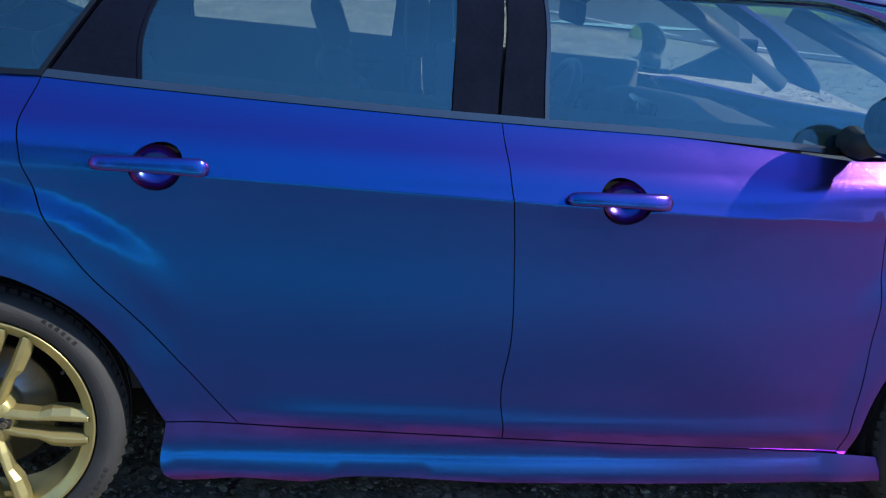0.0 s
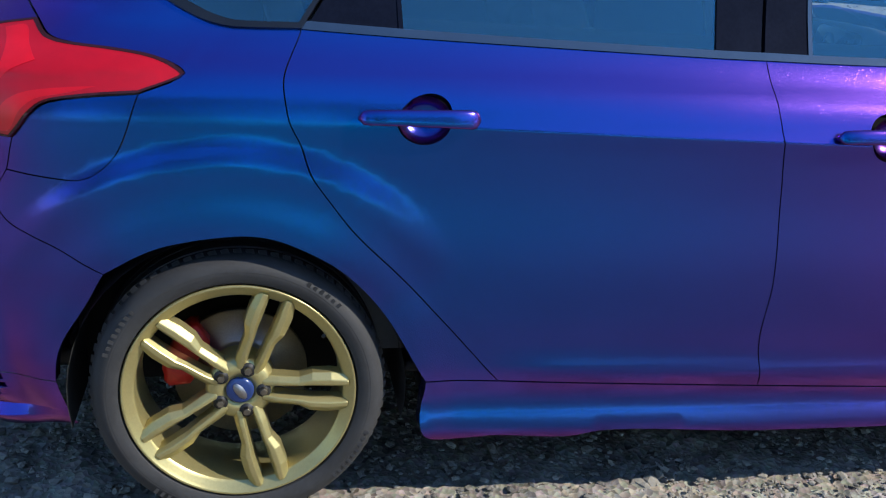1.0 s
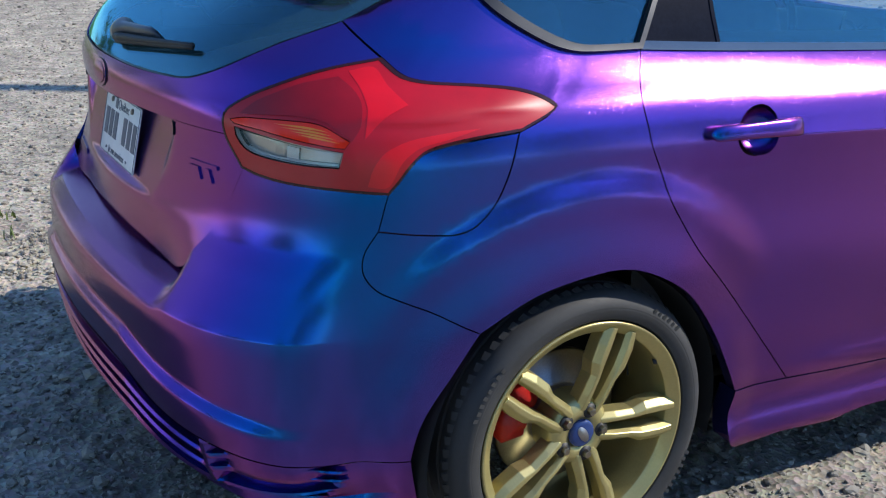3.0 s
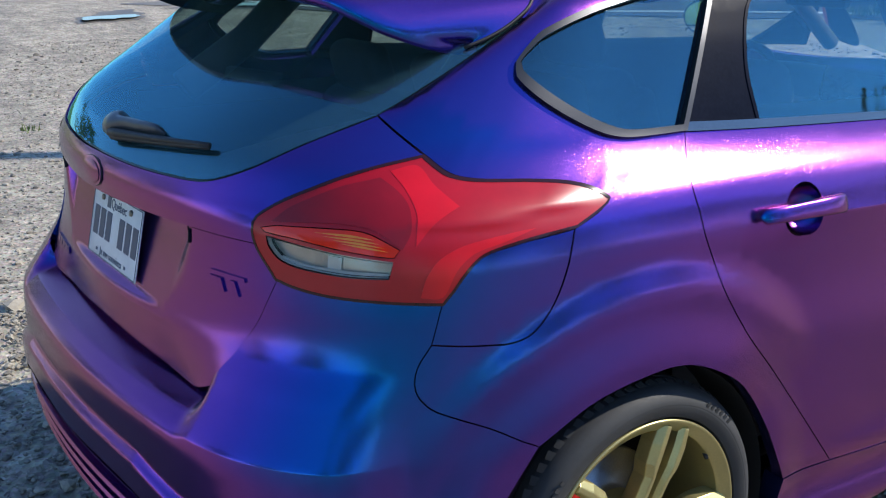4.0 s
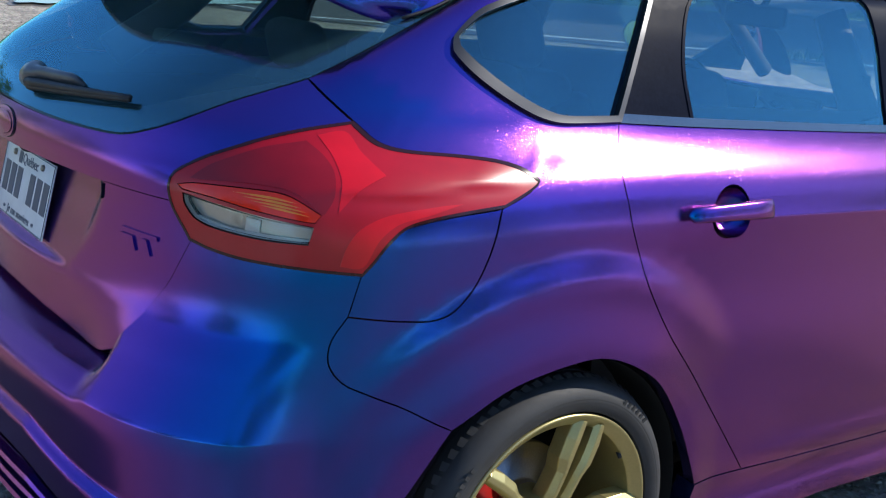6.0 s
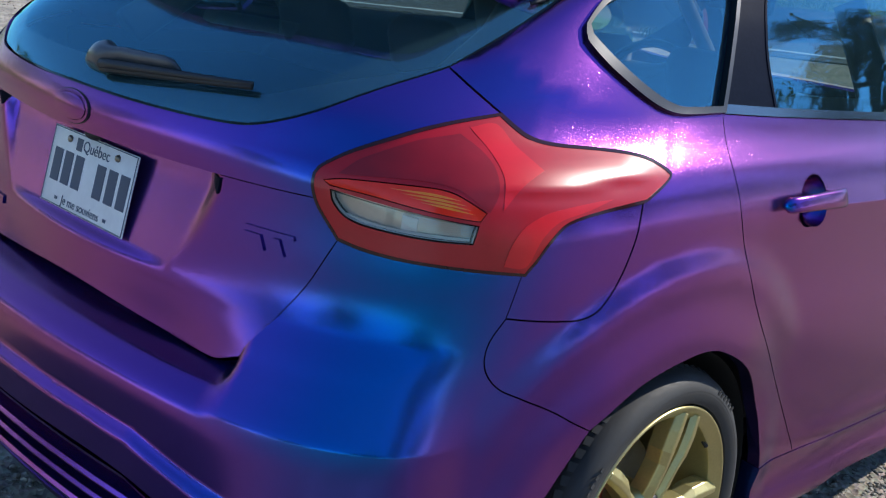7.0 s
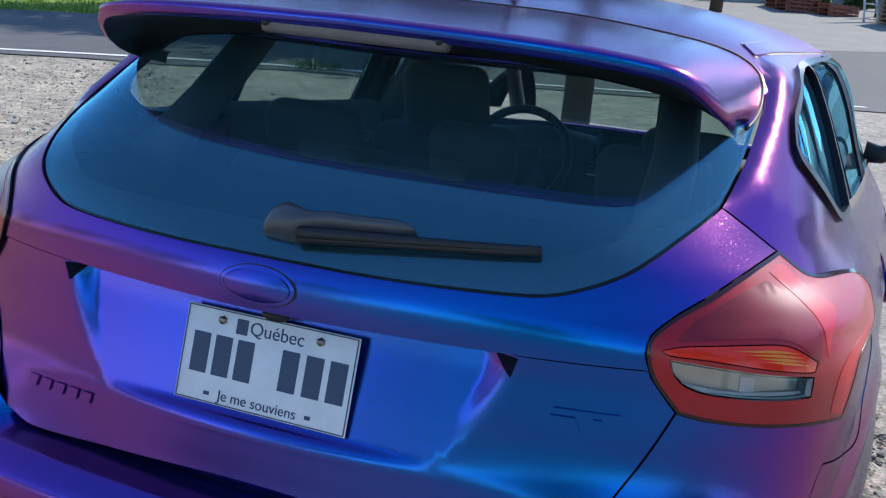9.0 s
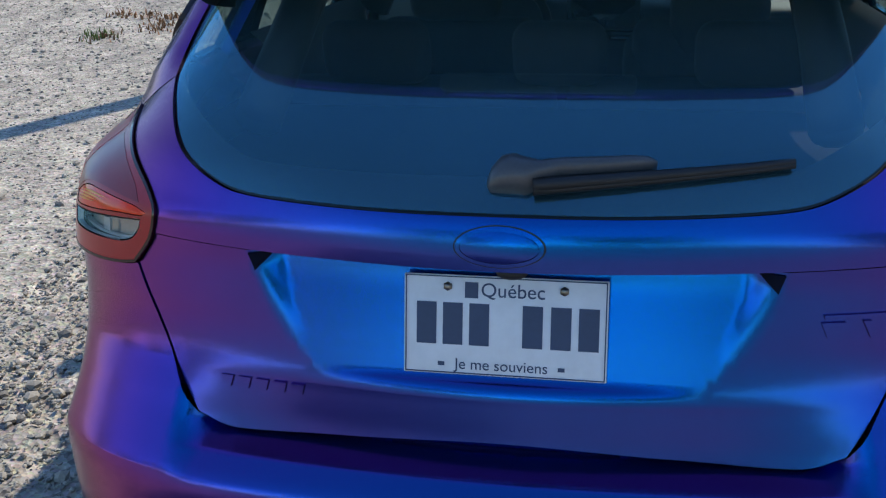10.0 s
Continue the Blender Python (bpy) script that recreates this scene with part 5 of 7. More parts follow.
# inner door trims, pillars and headlining
for s in (-1, 1):
    for x0, x1, name in ((0.22, 1.14, "rear_door_trim"), (1.24, 2.02, "front_door_trim")):
        rows = []
        for x in np.linspace(x0, x1, 10):
            top = 1.165 - 0.03 * (x - 0.2)
            rows.append([(x, 0.735 * s, top), (x, 0.70 * s, top - 0.03), (x, 0.70 * s, 0.85), (x, 0.66 * s, 0.78), (x, 0.72 * s, 0.70), (x, 0.74 * s, 0.36)])
        trim = loft(name, rows, PLASTIC, car)
        bm = bmesh.new()
        block(bm, (0.11, 0.014, 0.035), (x1 - 0.16, 0.692 * s, 1.03), bevel=0.006)
        part("inner_handle", bm, CHROME, trim)
    # inner face of the rear quarter
    rows = [[(x, 0.64 * s, 1.08), (x, 0.60 * s, 0.9), (x, 0.58 * s, 0.6)] for x in np.linspace(-0.46, 0.22, 6)]
    loft("boot_side_trim", rows, PLASTIC, car)
    part("pillar_trim", tube([(1.16, 0.68 * s, 1.10), (1.13, 0.545 * s, 1.36)], [0.05, 0.04], 12), PLASTIC, car)
    part("pillar_trim", tube([(2.60, 0.70 * s, 1.06), (2.25, 0.64 * s, 1.27), (2.0, 0.55 * s, 1.39)], [0.035, 0.03, 0.03], 12), PLASTIC, car)
    part("pillar_trim", tube([(-0.38, 0.50 * s, 1.10), (-0.20, 0.49 * s, 1.22), (-0.06, 0.46 * s, 1.36)], [0.045, 0.042, 0.04], 12), PLASTIC, car)
    # belts
    part("seat_belt", tube([(1.15, 0.67 * s, 1.22), (1.13, 0.69 * s, 0.8), (1.12, 0.70 * s, 0.45)], 0.016, 6), FABRIC, car)
rows = []
for x in np.linspace(-0.10, 1.80, 14):
    rows.append([(x, y, roof_height(x, y) - 0.030) for y in np.linspace(-0.46, 0.46, 13)])
loft("headlining", rows, PALE_PLASTIC, car)
bm = bmesh.new()
block(bm, (0.03, 0.24, 0.07), (1.55, 0, 1.32), bevel=0.015, segments=3)
mirror = part("inside_mirror", bm, BLACK, car)
part("mirror_stalk", tube([(1.56, 0, 1.33), (1.62, 0, 1.39)], 0.01, 8), BLACK, mirror)
# inner gate
rows = [[(-0.66, y, 1.05), (-0.69, y, 0.9), (-0.68, y, 0.72)] for y in np.linspace(-0.52, 0.52, 8)]
loft("gate_trim", rows, PLASTIC, gate)

# daylight passes the panes
for o in car.children_recursive:
    if o.type == "MESH" and o.data.materials and o.data.materials[0] in (GLASS, DARK_GLASS):
        o.visible_shadow = False


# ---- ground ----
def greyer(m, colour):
    """Darkens and greys the ground's colour along the car's right, so the doors mirror it darker; ragged edge under the
    car. Returns the colour to use.
    """
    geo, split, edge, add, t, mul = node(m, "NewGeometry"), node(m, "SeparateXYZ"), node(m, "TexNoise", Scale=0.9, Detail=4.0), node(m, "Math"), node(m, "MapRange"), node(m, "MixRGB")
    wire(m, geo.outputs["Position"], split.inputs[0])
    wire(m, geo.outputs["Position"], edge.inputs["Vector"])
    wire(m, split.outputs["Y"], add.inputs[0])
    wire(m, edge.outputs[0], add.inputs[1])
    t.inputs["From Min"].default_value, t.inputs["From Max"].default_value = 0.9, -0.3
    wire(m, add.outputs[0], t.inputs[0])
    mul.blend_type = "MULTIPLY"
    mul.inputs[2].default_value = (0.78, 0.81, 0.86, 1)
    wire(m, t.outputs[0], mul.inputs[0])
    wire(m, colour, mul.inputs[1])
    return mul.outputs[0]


def gravel():
    m = worn("crushed_gravel", (0.305, 0.272, 0.222), 0.95, scale=30, spread=0.45)
    p = m.node_tree.nodes["Principled BSDF"]
    co = node(m, "TexCoord")
    vor = node(m, "TexVoronoi", Scale=60.0)
    wire(m, co.outputs["Object"], vor.inputs["Vector"])
    fine = grain(m, 8, 6)
    mix = node(m, "MixRGB")
    mix.blend_type = "OVERLAY"
    mix.inputs[0].default_value = 0.8
    base = p.inputs["Base Color"].links[0].from_socket
    hue = node(m, "HueSaturation", Saturation=0.18, Value=1.0)
    wire(m, vor.outputs["Color"], hue.inputs["Color"])
    wire(m, base, mix.inputs[1])
    wire(m, hue.outputs[0], mix.inputs[2])
    patch = ramp(m, fine.outputs[0], (0.38, (0.72, 0.70, 0.66)), (0.62, (1.15, 1.12, 1.06)))
    mul = node(m, "MixRGB")
    mul.blend_type = "MULTIPLY"
    mul.inputs[0].default_value = 1.0
    wire(m, mix.outputs[0], mul.inputs[1])
    wire(m, patch.outputs[0], mul.inputs[2])
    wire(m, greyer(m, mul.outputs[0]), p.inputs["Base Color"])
    bump(m, vor.outputs["Distance"], 0.6, 0.008)
    return m


GRAVEL = gravel()


def ground_height(x, y):
    """Level under the car; ahead of it and to its left the lot climbs slowly to the road."""
    r, way = math.hypot(x, y), math.degrees(math.atan2(y, x))
    near = np.interp(way, [-60, -30, -10, 24, 32, 40, 60, 80, 120], [0, 0.03, 0.043, 0.045, 0.045, 0.04, 0.022, 0.03, 0])
    far = np.interp(way, [-60, -30, -10, 8, 24, 34, 60], [0, 0.05, 0.075, 0.075, 0.045, 0.01, 0])
    return float(-0.012 + near * min(r, 60) * smooth_step(4, 14, r) + far * max(0.0, min(r, 45) - 16))


xs = np.concatenate([np.linspace(-400, -30, 12), np.linspace(-25, -3, 12), np.arange(-2.6, 3.6, 0.022), np.linspace(4, 50, 93), np.linspace(55, 400, 16)])
ys = np.concatenate([np.linspace(-400, -35, 12), np.linspace(-30, -4, 27), np.arange(-3.3, 2.6, 0.022), np.linspace(3, 45, 69), np.linspace(55, 400, 16)])
GX, GY = np.meshgrid(xs, ys, indexing="ij")
GZ = np.array([ground_height(x, y) for x, y in zip(GX.ravel(), GY.ravel())]).reshape(GX.shape)
dense = smooth_step(-2.6, -2.0, GX) * smooth_step(3.6, 3.0, GX) * smooth_step(-3.3, -2.7, GY) * smooth_step(2.6, 2.0, GY)
_rng = np.random.default_rng(21)
rough = _rng.normal(0, 1, GX.shape) * 0.0045
coarse = _rng.normal(0, 1, GX.shape)
for _ in range(10):
    coarse = (coarse + np.roll(coarse, 1, 0) + np.roll(coarse, -1, 0) + np.roll(coarse, 1, 1) + np.roll(coarse, -1, 1)) / 5
GZ = GZ + dense * (rough + 0.035 * coarse - 0.004)
index = np.arange(GX.size).reshape(GX.shape)
me = bpy.data.meshes.new("ground")
me.from_pydata(np.stack([GX, GY, GZ], -1).reshape(-1, 3).tolist(), [], np.stack([index[:-1, :-1], index[1:, :-1], index[1:, 1:], index[:-1, 1:]], -1).reshape(-1, 4).tolist())
me.shade_smooth()
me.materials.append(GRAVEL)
ground = new("ground", me)
tagged(ground, "pale crushed gravel lot with scattered stones", "ground", kind="structure")

# loose stones near the car
STONE = worn("grey_stone", (0.36, 0.33, 0.28), 0.9, scale=70, spread=0.3)
_info = node(STONE, "NewGeometry")
_mul = node(STONE, "MixRGB")
_mul.blend_type = "MULTIPLY"
_mul.inputs[0].default_value = 1.0
_p = STONE.node_tree.nodes["Principled BSDF"]
wire(STONE, _p.inputs["Base Color"].links[0].from_socket, _mul.inputs[1])
wire(STONE, ramp(STONE, _info.outputs["Random Per Island"], (0.0, (0.45, 0.44, 0.43)), (0.5, (0.95, 0.92, 0.86)), (1.0, (1.2, 1.16, 1.08))).outputs[0], _mul.inputs[2])
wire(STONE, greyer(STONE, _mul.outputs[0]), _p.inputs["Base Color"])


def stones(name, count, spread, size, seed, label):
    """Many small broken stones, joined."""
    rng = np.random.default_rng(seed)
    shapes = []
    for k in range(8):
        bm = bmesh.new()
        bmesh.ops.create_icosphere(bm, subdivisions=1, radius=1)
        v = np.array([tuple(q.co) for q in bm.verts]) * rng.uniform(0.62, 1.15, (len(bm.verts), 1)) * np.array([1.0, rng.uniform(0.6, 0.95), rng.uniform(0.45, 0.7)])
        f = [tuple(q.index for q in t.verts) for t in bm.faces]
        bm.free()
        shapes.append((v, f))
    xy = spread(rng, count)
    r = size * np.exp(rng.normal(0, 0.5, count))
    a = rng.uniform(0, 6.28, count)
    z = np.array([ground_height(x, y) for x, y in xy])
    verts, faces, at = [], [], 0
    for k, (v, f) in enumerate(shapes):
        q = v[None] * r[k::8, None, None]
        c, s = np.cos(a[k::8])[:, None], np.sin(a[k::8])[:, None]
        p = np.stack([xy[k::8, :1] + q[..., 0] * c - q[..., 1] * s, xy[k::8, 1:] + q[..., 0] * s + q[..., 1] * c, q[..., 2] + (r[k::8] * 0.18 + z[k::8])[:, None]], -1)
        verts.append(p.reshape(-1, 3))
        faces.append((np.array(f)[None] + at + len(v) * np.arange(len(q))[:, None, None]).reshape(-1, 3))
        at += p.size // 3
    faces = np.vstack(faces).tolist()
    me = bpy.data.meshes.new(name)
    me.from_pydata(np.vstack(verts).tolist(), [], faces)
    me.materials.append(STONE)
    return tagged(new(name, me), label, "gravel", kind="stuff")


stones("loose_gravel", 44000, lambda r, n: np.stack([r.uniform(-1.9, 2.6, n), r.uniform(-2.6, 2.2, n)], 1), 0.0062, 3, "small broken grey stones lying under and round the car")
stones("scattered_gravel", 30000, lambda r, n: np.stack([r.uniform(-1.6, 9.0, n), 1.5 + 9.0 * r.uniform(0, 1, n) ** 1.4], 1), 0.0080, 4, "loose pale stones over the gravel lot")


# ---- across the lot: road, lawn, houses, trees, yard ----
ROAD_AT, ROAD_WAY, ROAD_OFF = Vector((10.3, 6.92)), Vector((0.552, -0.834)), Vector((0.834, 0.552))


def by_road(s, n):
    """A place by its run along the road (towards the car's right) and its distance beyond the near white line."""
    p = ROAD_AT + ROAD_WAY * s + ROAD_OFF * n
    return p.x, p.y


def by_road_run(x, y):
    return (Vector((x, y)) - ROAD_AT).dot(ROAD_WAY), (Vector((x, y)) - ROAD_AT).dot(ROAD_OFF)


def draped(name, edge_a, edge_b, mat, lift, thick=0.0, cols=6):
    """A sheet between two runs of (s, n), lying on the ground."""
    bm = bmesh.new()
    rows = []
    for (sa, na), (sb, nb) in zip(edge_a, edge_b):
        row = []
        for k in np.linspace(0, 1, cols):
            x, y = by_road(sa * (1 - k) + sb * k, na * (1 - k) + nb * k)
            row.append(bm.verts.new((x, y, ground_height(x, y) + lift)))
        rows.append(row)
    for a, b in zip(rows, rows[1:]):
        for i in range(cols - 1):
            bm.faces.new((a[i], a[i + 1], b[i + 1], b[i]))
    bmesh.ops.recalc_face_normals(bm, faces=bm.faces)
    for f in bm.faces:
        if f.normal.z < 0:
            f.normal_flip()
    return part(name, bm, mat)


ASPHALT = worn("weathered_asphalt", (0.105, 0.105, 0.105), 0.9, scale=40, spread=0.3, relief=0.002)
OLD_ASPHALT = worn("pale_worn_driveway_asphalt", (0.26, 0.245, 0.22), 0.92, scale=20, spread=0.25, relief=0.002)
LINE_WHITE = worn("worn_road_paint", (0.72, 0.72, 0.70), 0.7, scale=18, spread=0.2)
GRASS = worn("mown_grass", (0.21, 0.31, 0.030), 0.9, scale=9, spread=0.45, relief=0.02)
BLADE = worn("grass_blades", (0.20, 0.31, 0.030), 0.7, scale=3, spread=0.4)
BARK = worn("grey_brown_bark", (0.10, 0.08, 0.062), 0.95, scale=14, spread=0.4, relief=0.012)
LEAF = worn("green_leaves", (0.060, 0.115, 0.020), 0.6, scale=1.2, spread=0.55)
LEAF_LIGHT = worn("light_green_leaves", (0.13, 0.19, 0.035), 0.6, scale=1.5, spread=0.5)
LEAF_DARK = worn("dark_hedge_leaves", (0.022, 0.042, 0.014), 0.7, scale=1.5, spread=0.5)
DRY = worn("dry_brown_weeds", (0.26, 0.13, 0.055), 0.8, scale=40, spread=0.4)
SIDING = worn("white_house_siding", (0.76, 0.77, 0.78), 0.6, scale=2, spread=0.08)
CONCRETE = worn("grey_concrete", (0.42, 0.42, 0.40), 0.9, scale=6, spread=0.2, relief=0.003)
PALE_STEEL = worn("pale_painted_steel", (0.62, 0.68, 0.70), 0.5, scale=3, spread=0.1)
BLUE_GREY = worn("pale_blue_grey_siding", (0.45, 0.53, 0.58), 0.6, scale=2, spread=0.08)
GREEN_GREY = worn("grey_green_siding", (0.24, 0.29, 0.28), 0.6, scale=2, spread=0.1)
SHINGLE = worn("grey_roof_shingle", (0.17, 0.16, 0.155), 0.95, scale=8, spread=0.3, relief=0.004)
DARK_WOOD = worn("dark_weathered_wood", (0.085, 0.060, 0.045), 0.9, scale=12, spread=0.35)
CRATE = worn("pallet_wood", (0.30, 0.20, 0.13), 0.9, scale=10, spread=0.4)
BRICK = worn("stacked_red_brick", (0.30, 0.11, 0.075), 0.9, scale=14, spread=0.35)
WHITE_PAINT = worn("white_vehicle_paint", (0.74, 0.75, 0.76), 0.3, scale=3, spread=0.05, Coat_Weight=0.5)
TARP = worn("blue_tarpaulin", (0.06, 0.16, 0.34), 0.5, scale=5, spread=0.3)
BIN = worn("dark_grey_bin_plastic", (0.035, 0.040, 0.045), 0.5, scale=20, spread=0.25)
HYDRANT_RED = worn("red_hydrant_paint", (0.52, 0.030, 0.022), 0.5, scale=30, spread=0.25)
SHADE_GLASS = worn("dark_house_glass", (0.03, 0.04, 0.045), 0.08, scale=4, spread=0.3)
WATER = worn("shallow_puddle_water", (0.045, 0.042, 0.036), 0.03, scale=6, spread=0.3, IOR=1.33)
MUD = worn("wet_dark_gravel", (0.20, 0.18, 0.15), 0.6, scale=26, spread=0.45, relief=0.004)

S = list(np.linspace(-28, 34, 63))
road = draped("road", [(s, -0.35 + 0.10 * math.sin(s * 1.9)) for s in S], [(s, 6.3 + 0.06 * math.sin(s * 1.3)) for s in S], ASPHALT, 0.014)
tagged(road, "grey asphalt road in patchy tree shade", "road", kind="structure")
line = draped("road_line", [(s, 0.0) for s in S], [(s, 0.13) for s in S], LINE_WHITE, 0.020, cols=2)
tagged(line, "worn white edge line painted on the road", "road marking", kind="structure")
LEFT = [q for q in S if q < 9.5]
lawn = draped("lawn", [(s, 6.3) for s in LEFT], [(s, 40.0) for s in LEFT], GRASS, 0.012, cols=30)
tagged(lawn, "bright green mown lawn across the road", "lawn", kind="structure")
D = np.linspace(6.29, 26.0, 20)
drive = draped("driveway", [(-1.5 + 0.335 * (n - 6.3), n) for n in D], [(1.2 + 0.24 * (n - 6.3), n) for n in D], OLD_ASPHALT, 0.032)
tagged(drive, "pale worn asphalt driveway through the lawn", "driveway", kind="structure")
RIGHT = [q for q in S if q > 8.4]
yard = draped("pavement", [(s, 6.3) for s in RIGHT], [(s, 32.0) for s in RIGHT], OLD_ASPHALT, 0.012, cols=30)
tagged(yard, "pale worn paving of the yard across the road", "pavement", kind="structure")
# rough grass on the car's left
bm = bmesh.new()
EDGE = [(-14.0, 9.0), (-6.0, 11.2), (-2.0, 13.2), (2.63, 15.98), (5.0, 18.2), (7.54, 20.76), (12.0, 27.0), (16.0, 34.0)]
far_side = [(-40, 60), (-20, 62), (-8, 64), (4, 66), (10, 66), (18, 66), (26, 66), (32, 62)]
rows = []
for a, b in zip(spline([(*p, 0) for p in EDGE], 0.8), evenly(spline([(*p, 0) for p in far_side], 1.0), len(spline([(*p, 0) for p in EDGE], 0.8)))):
    row = []
    for k in np.linspace(0, 1, 24) ** 1.6:
        x, y = a[0] * (1 - k) + b[0] * k, a[1] * (1 - k) + b[1] * k
        row.append(bm.verts.new((x, y, ground_height(x, y) + 0.03)))
    rows.append(row)
for a, b in zip(rows, rows[1:]):
    for i in range(len(a) - 1):
        bm.faces.new((a[i], b[i], b[i + 1], a[i + 1]))
for f in bm.faces:
    f.normal_update()
    if f.normal.z < 0:
        f.normal_flip()
verge = part("grass_verge", bm, GRASS)
tagged(verge, "rough green grass beside the gravel lot", "grass", kind="structure")


def leaf_mass(name, centres, mat, per, spread, size, seed, flat=0.8):
    """Many small leaves about cluster centres, as one mesh."""
    rng = np.random.default_rng(seed)
    c = np.repeat(np.array(centres, float), per, axis=0)
    n = len(c)
    off = rng.normal(0, 1, (n, 3))
    off *= (spread * rng.uniform(0.2, 1, (n, 1)) ** 0.5) / np.linalg.norm(off, axis=1, keepdims=True)
    off[:, 2] *= flat
    p = c + off
    a = rng.normal(0, 1, (n, 3))
    a /= np.linalg.norm(a, axis=1, keepdims=True)
    b = np.cross(a, rng.normal(0, 1, (n, 3)))
    b /= np.linalg.norm(b, axis=1, keepdims=True)
    s = size * rng.uniform(0.6, 1.4, (n, 1))
    fold = np.cross(a, b) * s * 0.25
    quad = np.stack([p - a * s, p + b * s * 0.45 + fold, p + a * s, p - b * s * 0.45 + fold], 1).reshape(-1, 3)
    me = bpy.data.meshes.new(name)
    me.from_pydata(quad.tolist(), [], [(4 * i, 4 * i + 1, 4 * i + 2, 4 * i + 3) for i in range(n)])
    me.materials.append(mat)
    return new(name, me)


def tree(x, y, height, trunk, crown, low, seed, label, mat=None, leaves=60, slim=1.0):
    """A tapered trunk with limbs, under a ragged crown of small leaves."""
    rng = np.random.default_rng(seed)
    z0 = ground_height(x, y)
    t = thing("tree", label, "tree", at=(0, 0, 0))
    bm = bmesh.new()
    spine = [(x + 0.10 * math.sin(k * 2.1 + seed) * k, y + 0.10 * math.cos(k * 1.7 + seed) * k, z0 - 0.1 + k * height * 0.8) for k in np.linspace(0, 1, 9)]
    flare = [trunk * (1.5 if i == 0 else 1.08 - 0.1 * i) for i in range(9)]
    tube(spine, flare, 14, bm)
    centres = []
    for i in range(26):
        k = rng.uniform(low / height, 0.95)
        root = Vector((x, y, z0 + max(low * 0.8, k * height * 0.72)))
        a = rng.uniform(0, 2 * math.pi)
        reach = crown * rng.uniform(0.45, 1.0) * math.sqrt(max(0.08, 1 - ((k - 0.55) / 0.55) ** 2)) * slim
        tip = root + Vector((math.cos(a) * reach, math.sin(a) * reach, 0.35 * reach / max(slim, 0.4) * rng.uniform(0.2, 1.2)))
        mid = root.lerp(tip, 0.5) + Vector((0, 0, 0.12 * reach))
        tube([root, mid, tip], [trunk * 0.30, trunk * 0.18, trunk * 0.05], 7, bm)
        for s in (0.45, 0.7, 0.9, 1.05):
            q = root.lerp(tip, s)
            centres += [tuple(q + Vector(rng.normal(0, crown * 0.10, 3))) for _ in range(3)]
    part("trunk", bm, BARK, t)
    c = leaf_mass("crown", centres, mat or LEAF, leaves, crown * 0.17, 0.085 * math.sqrt(60 / leaves), seed + 1)
    c.parent = t
    return t


def bush(name, x, y, w, d, h, seed, mat, label, n=26, leaves=70, size=0.05, turn=0.0):
    """A shrub: stems under a ragged mass of leaves."""
    rng = np.random.default_rng(seed)
    z0 = ground_height(x, y)
    t = thing(name, label, "shrub")
    bm = bmesh.new()
    centres = []
    for i in range(n):
        a, b = rng.uniform(-0.5, 0.5, 2)
        px, py = x + a * w * math.cos(turn) - b * d * math.sin(turn), y + a * w * math.sin(turn) + b * d * math.cos(turn)
        top = z0 + h * rng.uniform(0.3, 0.95)
        tube([(px * 0.4 + x * 0.6, py * 0.4 + y * 0.6, z0 - 0.02), (px, py, top)], [0.02, 0.008], 5, bm)
        centres += [(px, py, z0 + (top - z0) * s) for s in (0.2, 0.55, 1.0)]
    part("stems", bm, BARK, t)
    c = leaf_mass("foliage", centres, mat, leaves, min(w, d, h) * 0.24, size, seed + 1)
    c.parent = t
    return t


def slab(bm, a, b, depth, z0, z1):
    """An upright box whose front runs from a to b; it reaches back by depth, away from the road."""
    back = ROAD_OFF * depth
    foot = [a, b, (b[0] + back.x, b[1] + back.y), (a[0] + back.x, a[1] + back.y)]
    low = [bm.verts.new((*p, z0)) for p in foot]
    top = [bm.verts.new((*p, z1)) for p in foot]
    for i in range(4):
        j = (i + 1) % 4
        bm.faces.new((low[i], low[j], top[j], top[i]))
    bm.faces.new(top)
    bm.faces.new(low[::-1])
    bmesh.ops.recalc_face_normals(bm, faces=bm.faces)
    return bm


def along(a, b, k, out=0.0):
    """A point on the line from a to b, moved towards the road by out."""
    return a[0] + (b[0] - a[0]) * k - ROAD_OFF.x * out, a[1] + (b[1] - a[1]) * k - ROAD_OFF.y * out


def clad(a, b, z0, z1, pitch, mat, parent, upright=False, name="wall_cladding"):
    """Lapped boards over a wall's front, as one mesh."""
    bm = bmesh.new()
    if upright:
        length = math.dist(a, b)
        n = max(1, int(length / pitch))
        for i in range(n):
            slab(bm, along(a, b, (i + 0.06) / n, 0.030), along(a, b, (i + 0.94) / n, 0.030), 0.025, z0, z1)
    else:
        for i in range(int((z1 - z0) / pitch)):
            z = z0 + i * pitch
            p, q = along(a, b, 0, 0.022), along(a, b, 1, 0.022)
            r, s = along(a, b, 0, 0.006), along(a, b, 1, 0.006)
            vs = [bm.verts.new((*p, z)), bm.verts.new((*q, z)), bm.verts.new((*s, z + pitch)), bm.verts.new((*r, z + pitch))]
            bm.faces.new(vs)
            lo = [bm.verts.new((*along(a, b, 0), z)), bm.verts.new((*along(a, b, 1), z))]
            bm.faces.new((lo[0], lo[1], vs[1], vs[0]))
    return part(name, bm, mat, parent, smooth=False)


